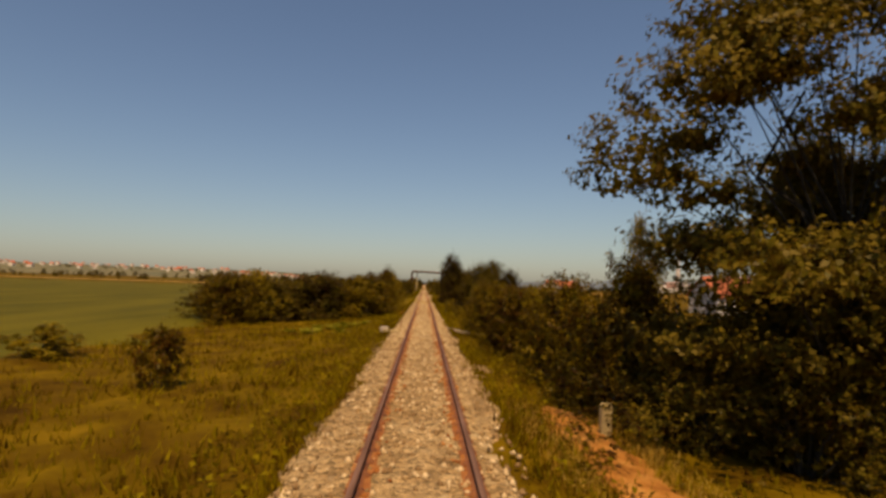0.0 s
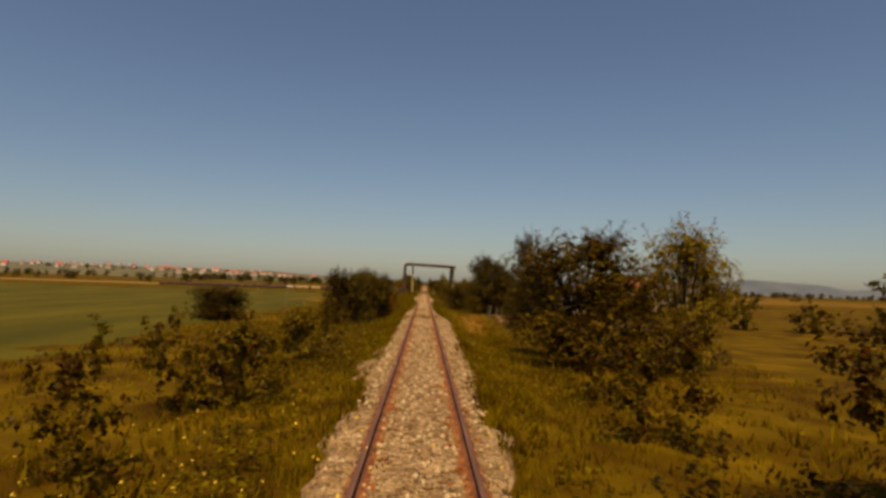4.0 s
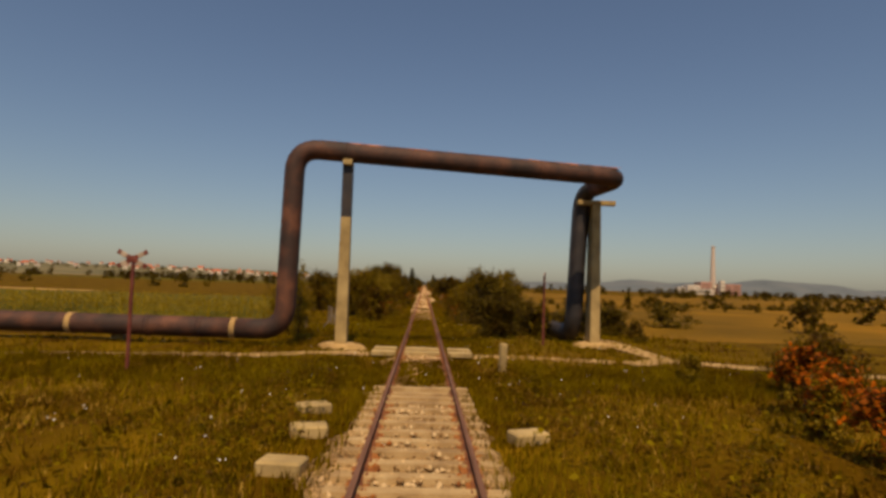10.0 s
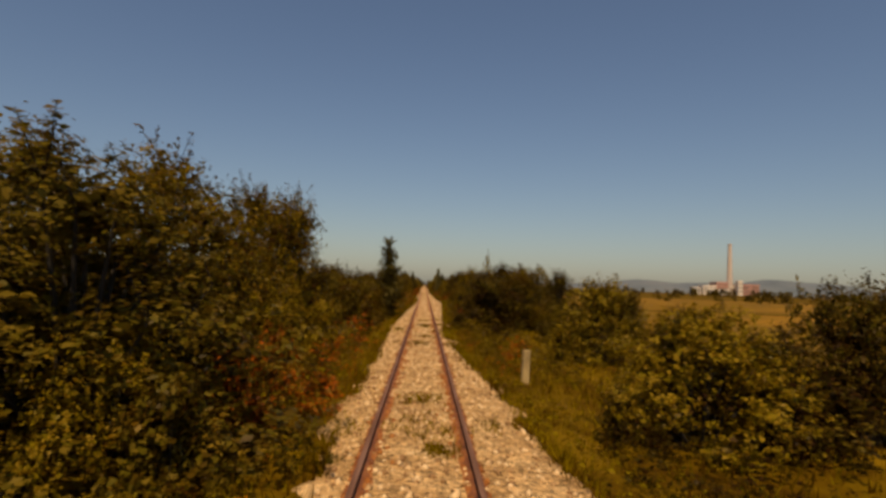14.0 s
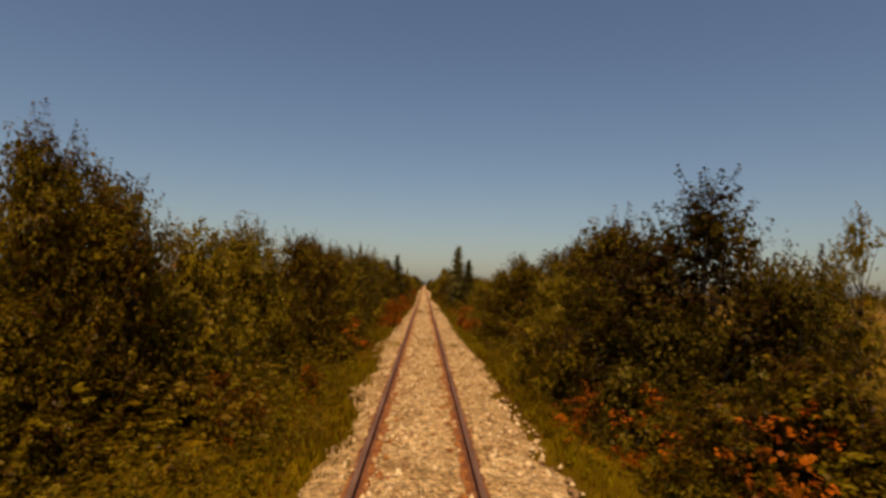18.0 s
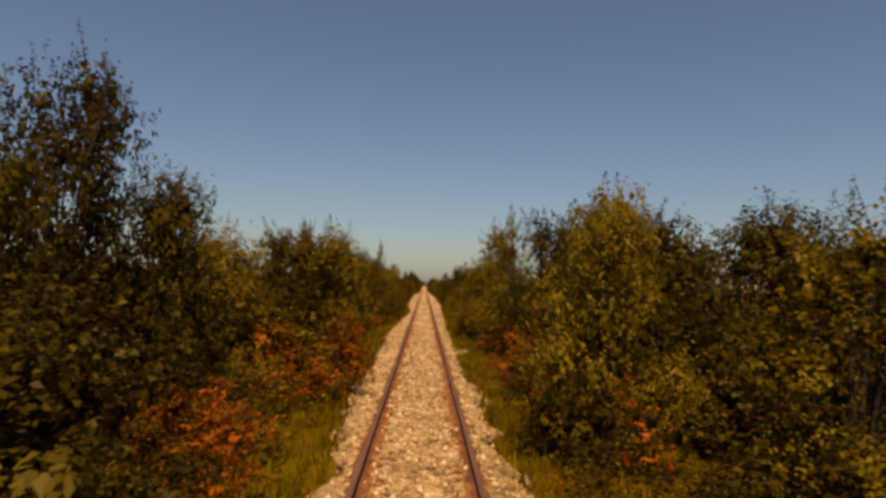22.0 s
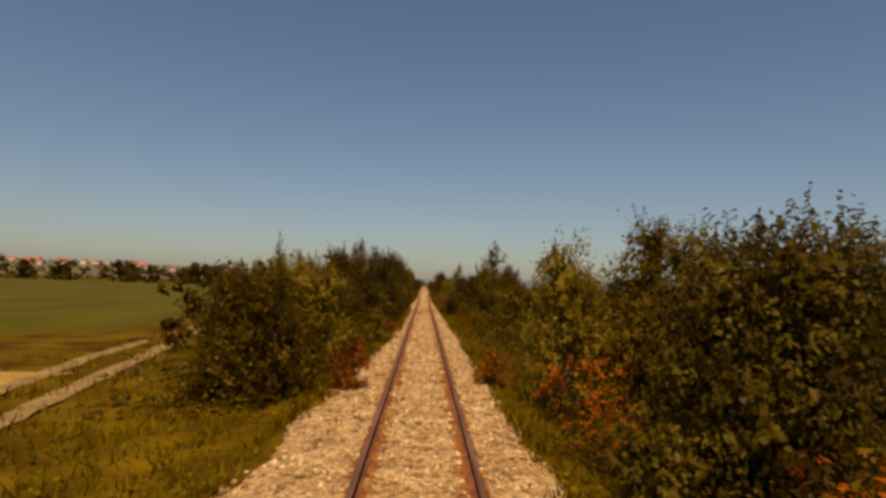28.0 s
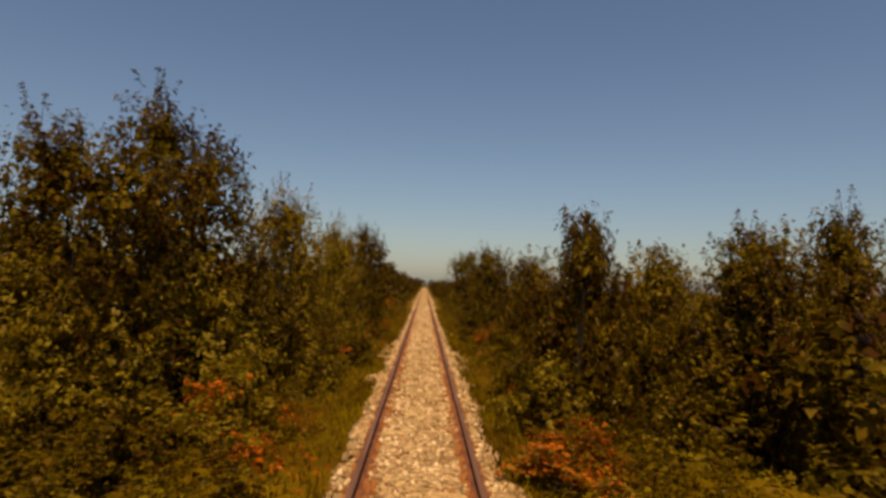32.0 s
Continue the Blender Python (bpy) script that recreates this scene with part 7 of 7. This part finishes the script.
station = tagged(new("power_station"), "distant power station with a tall concrete chimney", "power station")
levels = (-2, 34, 66, 98, 120, 132)
v, f = tube([(787, 1857, z) for z in levels], [8.2 - 0.028 * z for z in levels], 20, False)
mesh_object("chimney", v, f, mat_stack, station, "tall tapering concrete chimney", True)
v, f = tube([(787, 1857, 128.5), (787, 1857, 131.0)], [5.2, 5.2], 20)
mesh_object("chimney_rim", v, f, mat_stack, station)
for bx, by2, w, d, h, m in ((725, 1850, 34, 30, 24, mat_wall), (765, 1870, 30, 40, 34, mat_band), (815, 1860, 40, 30, 28, mat_band), (850, 1880, 34, 40, 30, mat_band), (690, 1840, 22, 20, 18, mat_wall), (745, 1835, 50, 20, 15, mat_wall), (800, 1835, 12, 16, 38, mat_wall)):
    blk = part("boiler_house", box_bm(w, d, h, 0.4, (bx, by2, h / 2 - 1)), m, station)
    for i in range(3):
        part("window_band", box_bm(w * 0.84, 0.4, 1.8, 0, (bx, by2 - d / 2 - 0.15, h * (0.25 + 0.25 * i))), mat_glass, blk)
duct = part("flue_duct", box_bm(34, 6, 7, 0.4, (801, 1850, 20)), mat_wall, station, "pale slanting flue duct")
slab("white_shed", 29.5, 242, 0.3, 2.6, 2.6, 2.2, 10, mat_wall, "small white-walled garden shed", "shed", 0.05)


# ---- a polytunnel in the garden ----
def polytunnel(x, y, rad, length):
    """A film-covered hoop house with a framed door."""
    root = tagged(new("polytunnel"), "grey film-covered hoop greenhouse in the garden", "greenhouse")
    z = float(land(x, y))
    n = 14
    arc = [(rad * math.cos(math.pi * i / n), rad * 1.15 * math.sin(math.pi * i / n)) for i in range(n + 1)]
    v = [(x + a * k, y + length * j / 6, z + b * k) for k in (1.0, 0.985) for j in range(7) for a, b in arc]
    m = n + 1
    f = [(q + j * m + i, q + j * m + i + 1, q + (j + 1) * m + i + 1, q + (j + 1) * m + i) for q in (0, 7 * m) for j in range(6) for i in range(n)]
    mesh_object("film", v, f, mat_film, root, "", True)
    for j in range(7):
        v, f = tube([(x + a * 1.01, y + length * j / 6, z + b * 1.01) for a, b in arc], 0.025, 6)
        mesh_object("hoop", v, f, mat_wood, root)
    v = [(x + a * 0.98, y + 0.02, z + b * 0.98) for a, b in arc]
    mesh_object("end_wall", v, [tuple(range(m))[::-1]], mat_film, root)
    door = part("door", box_bm(0.9, 0.05, 1.5, 0.01, (x, y - 0.02, z + 0.76)), mat_lag, root, "pale plank door")
    part("door_rail", box_bm(0.9, 0.03, 0.08, 0.005, (x, y - 0.06, z + 0.8)), mat_wood, door)


polytunnel(15.3, 152.2, 2.2, 2.4)
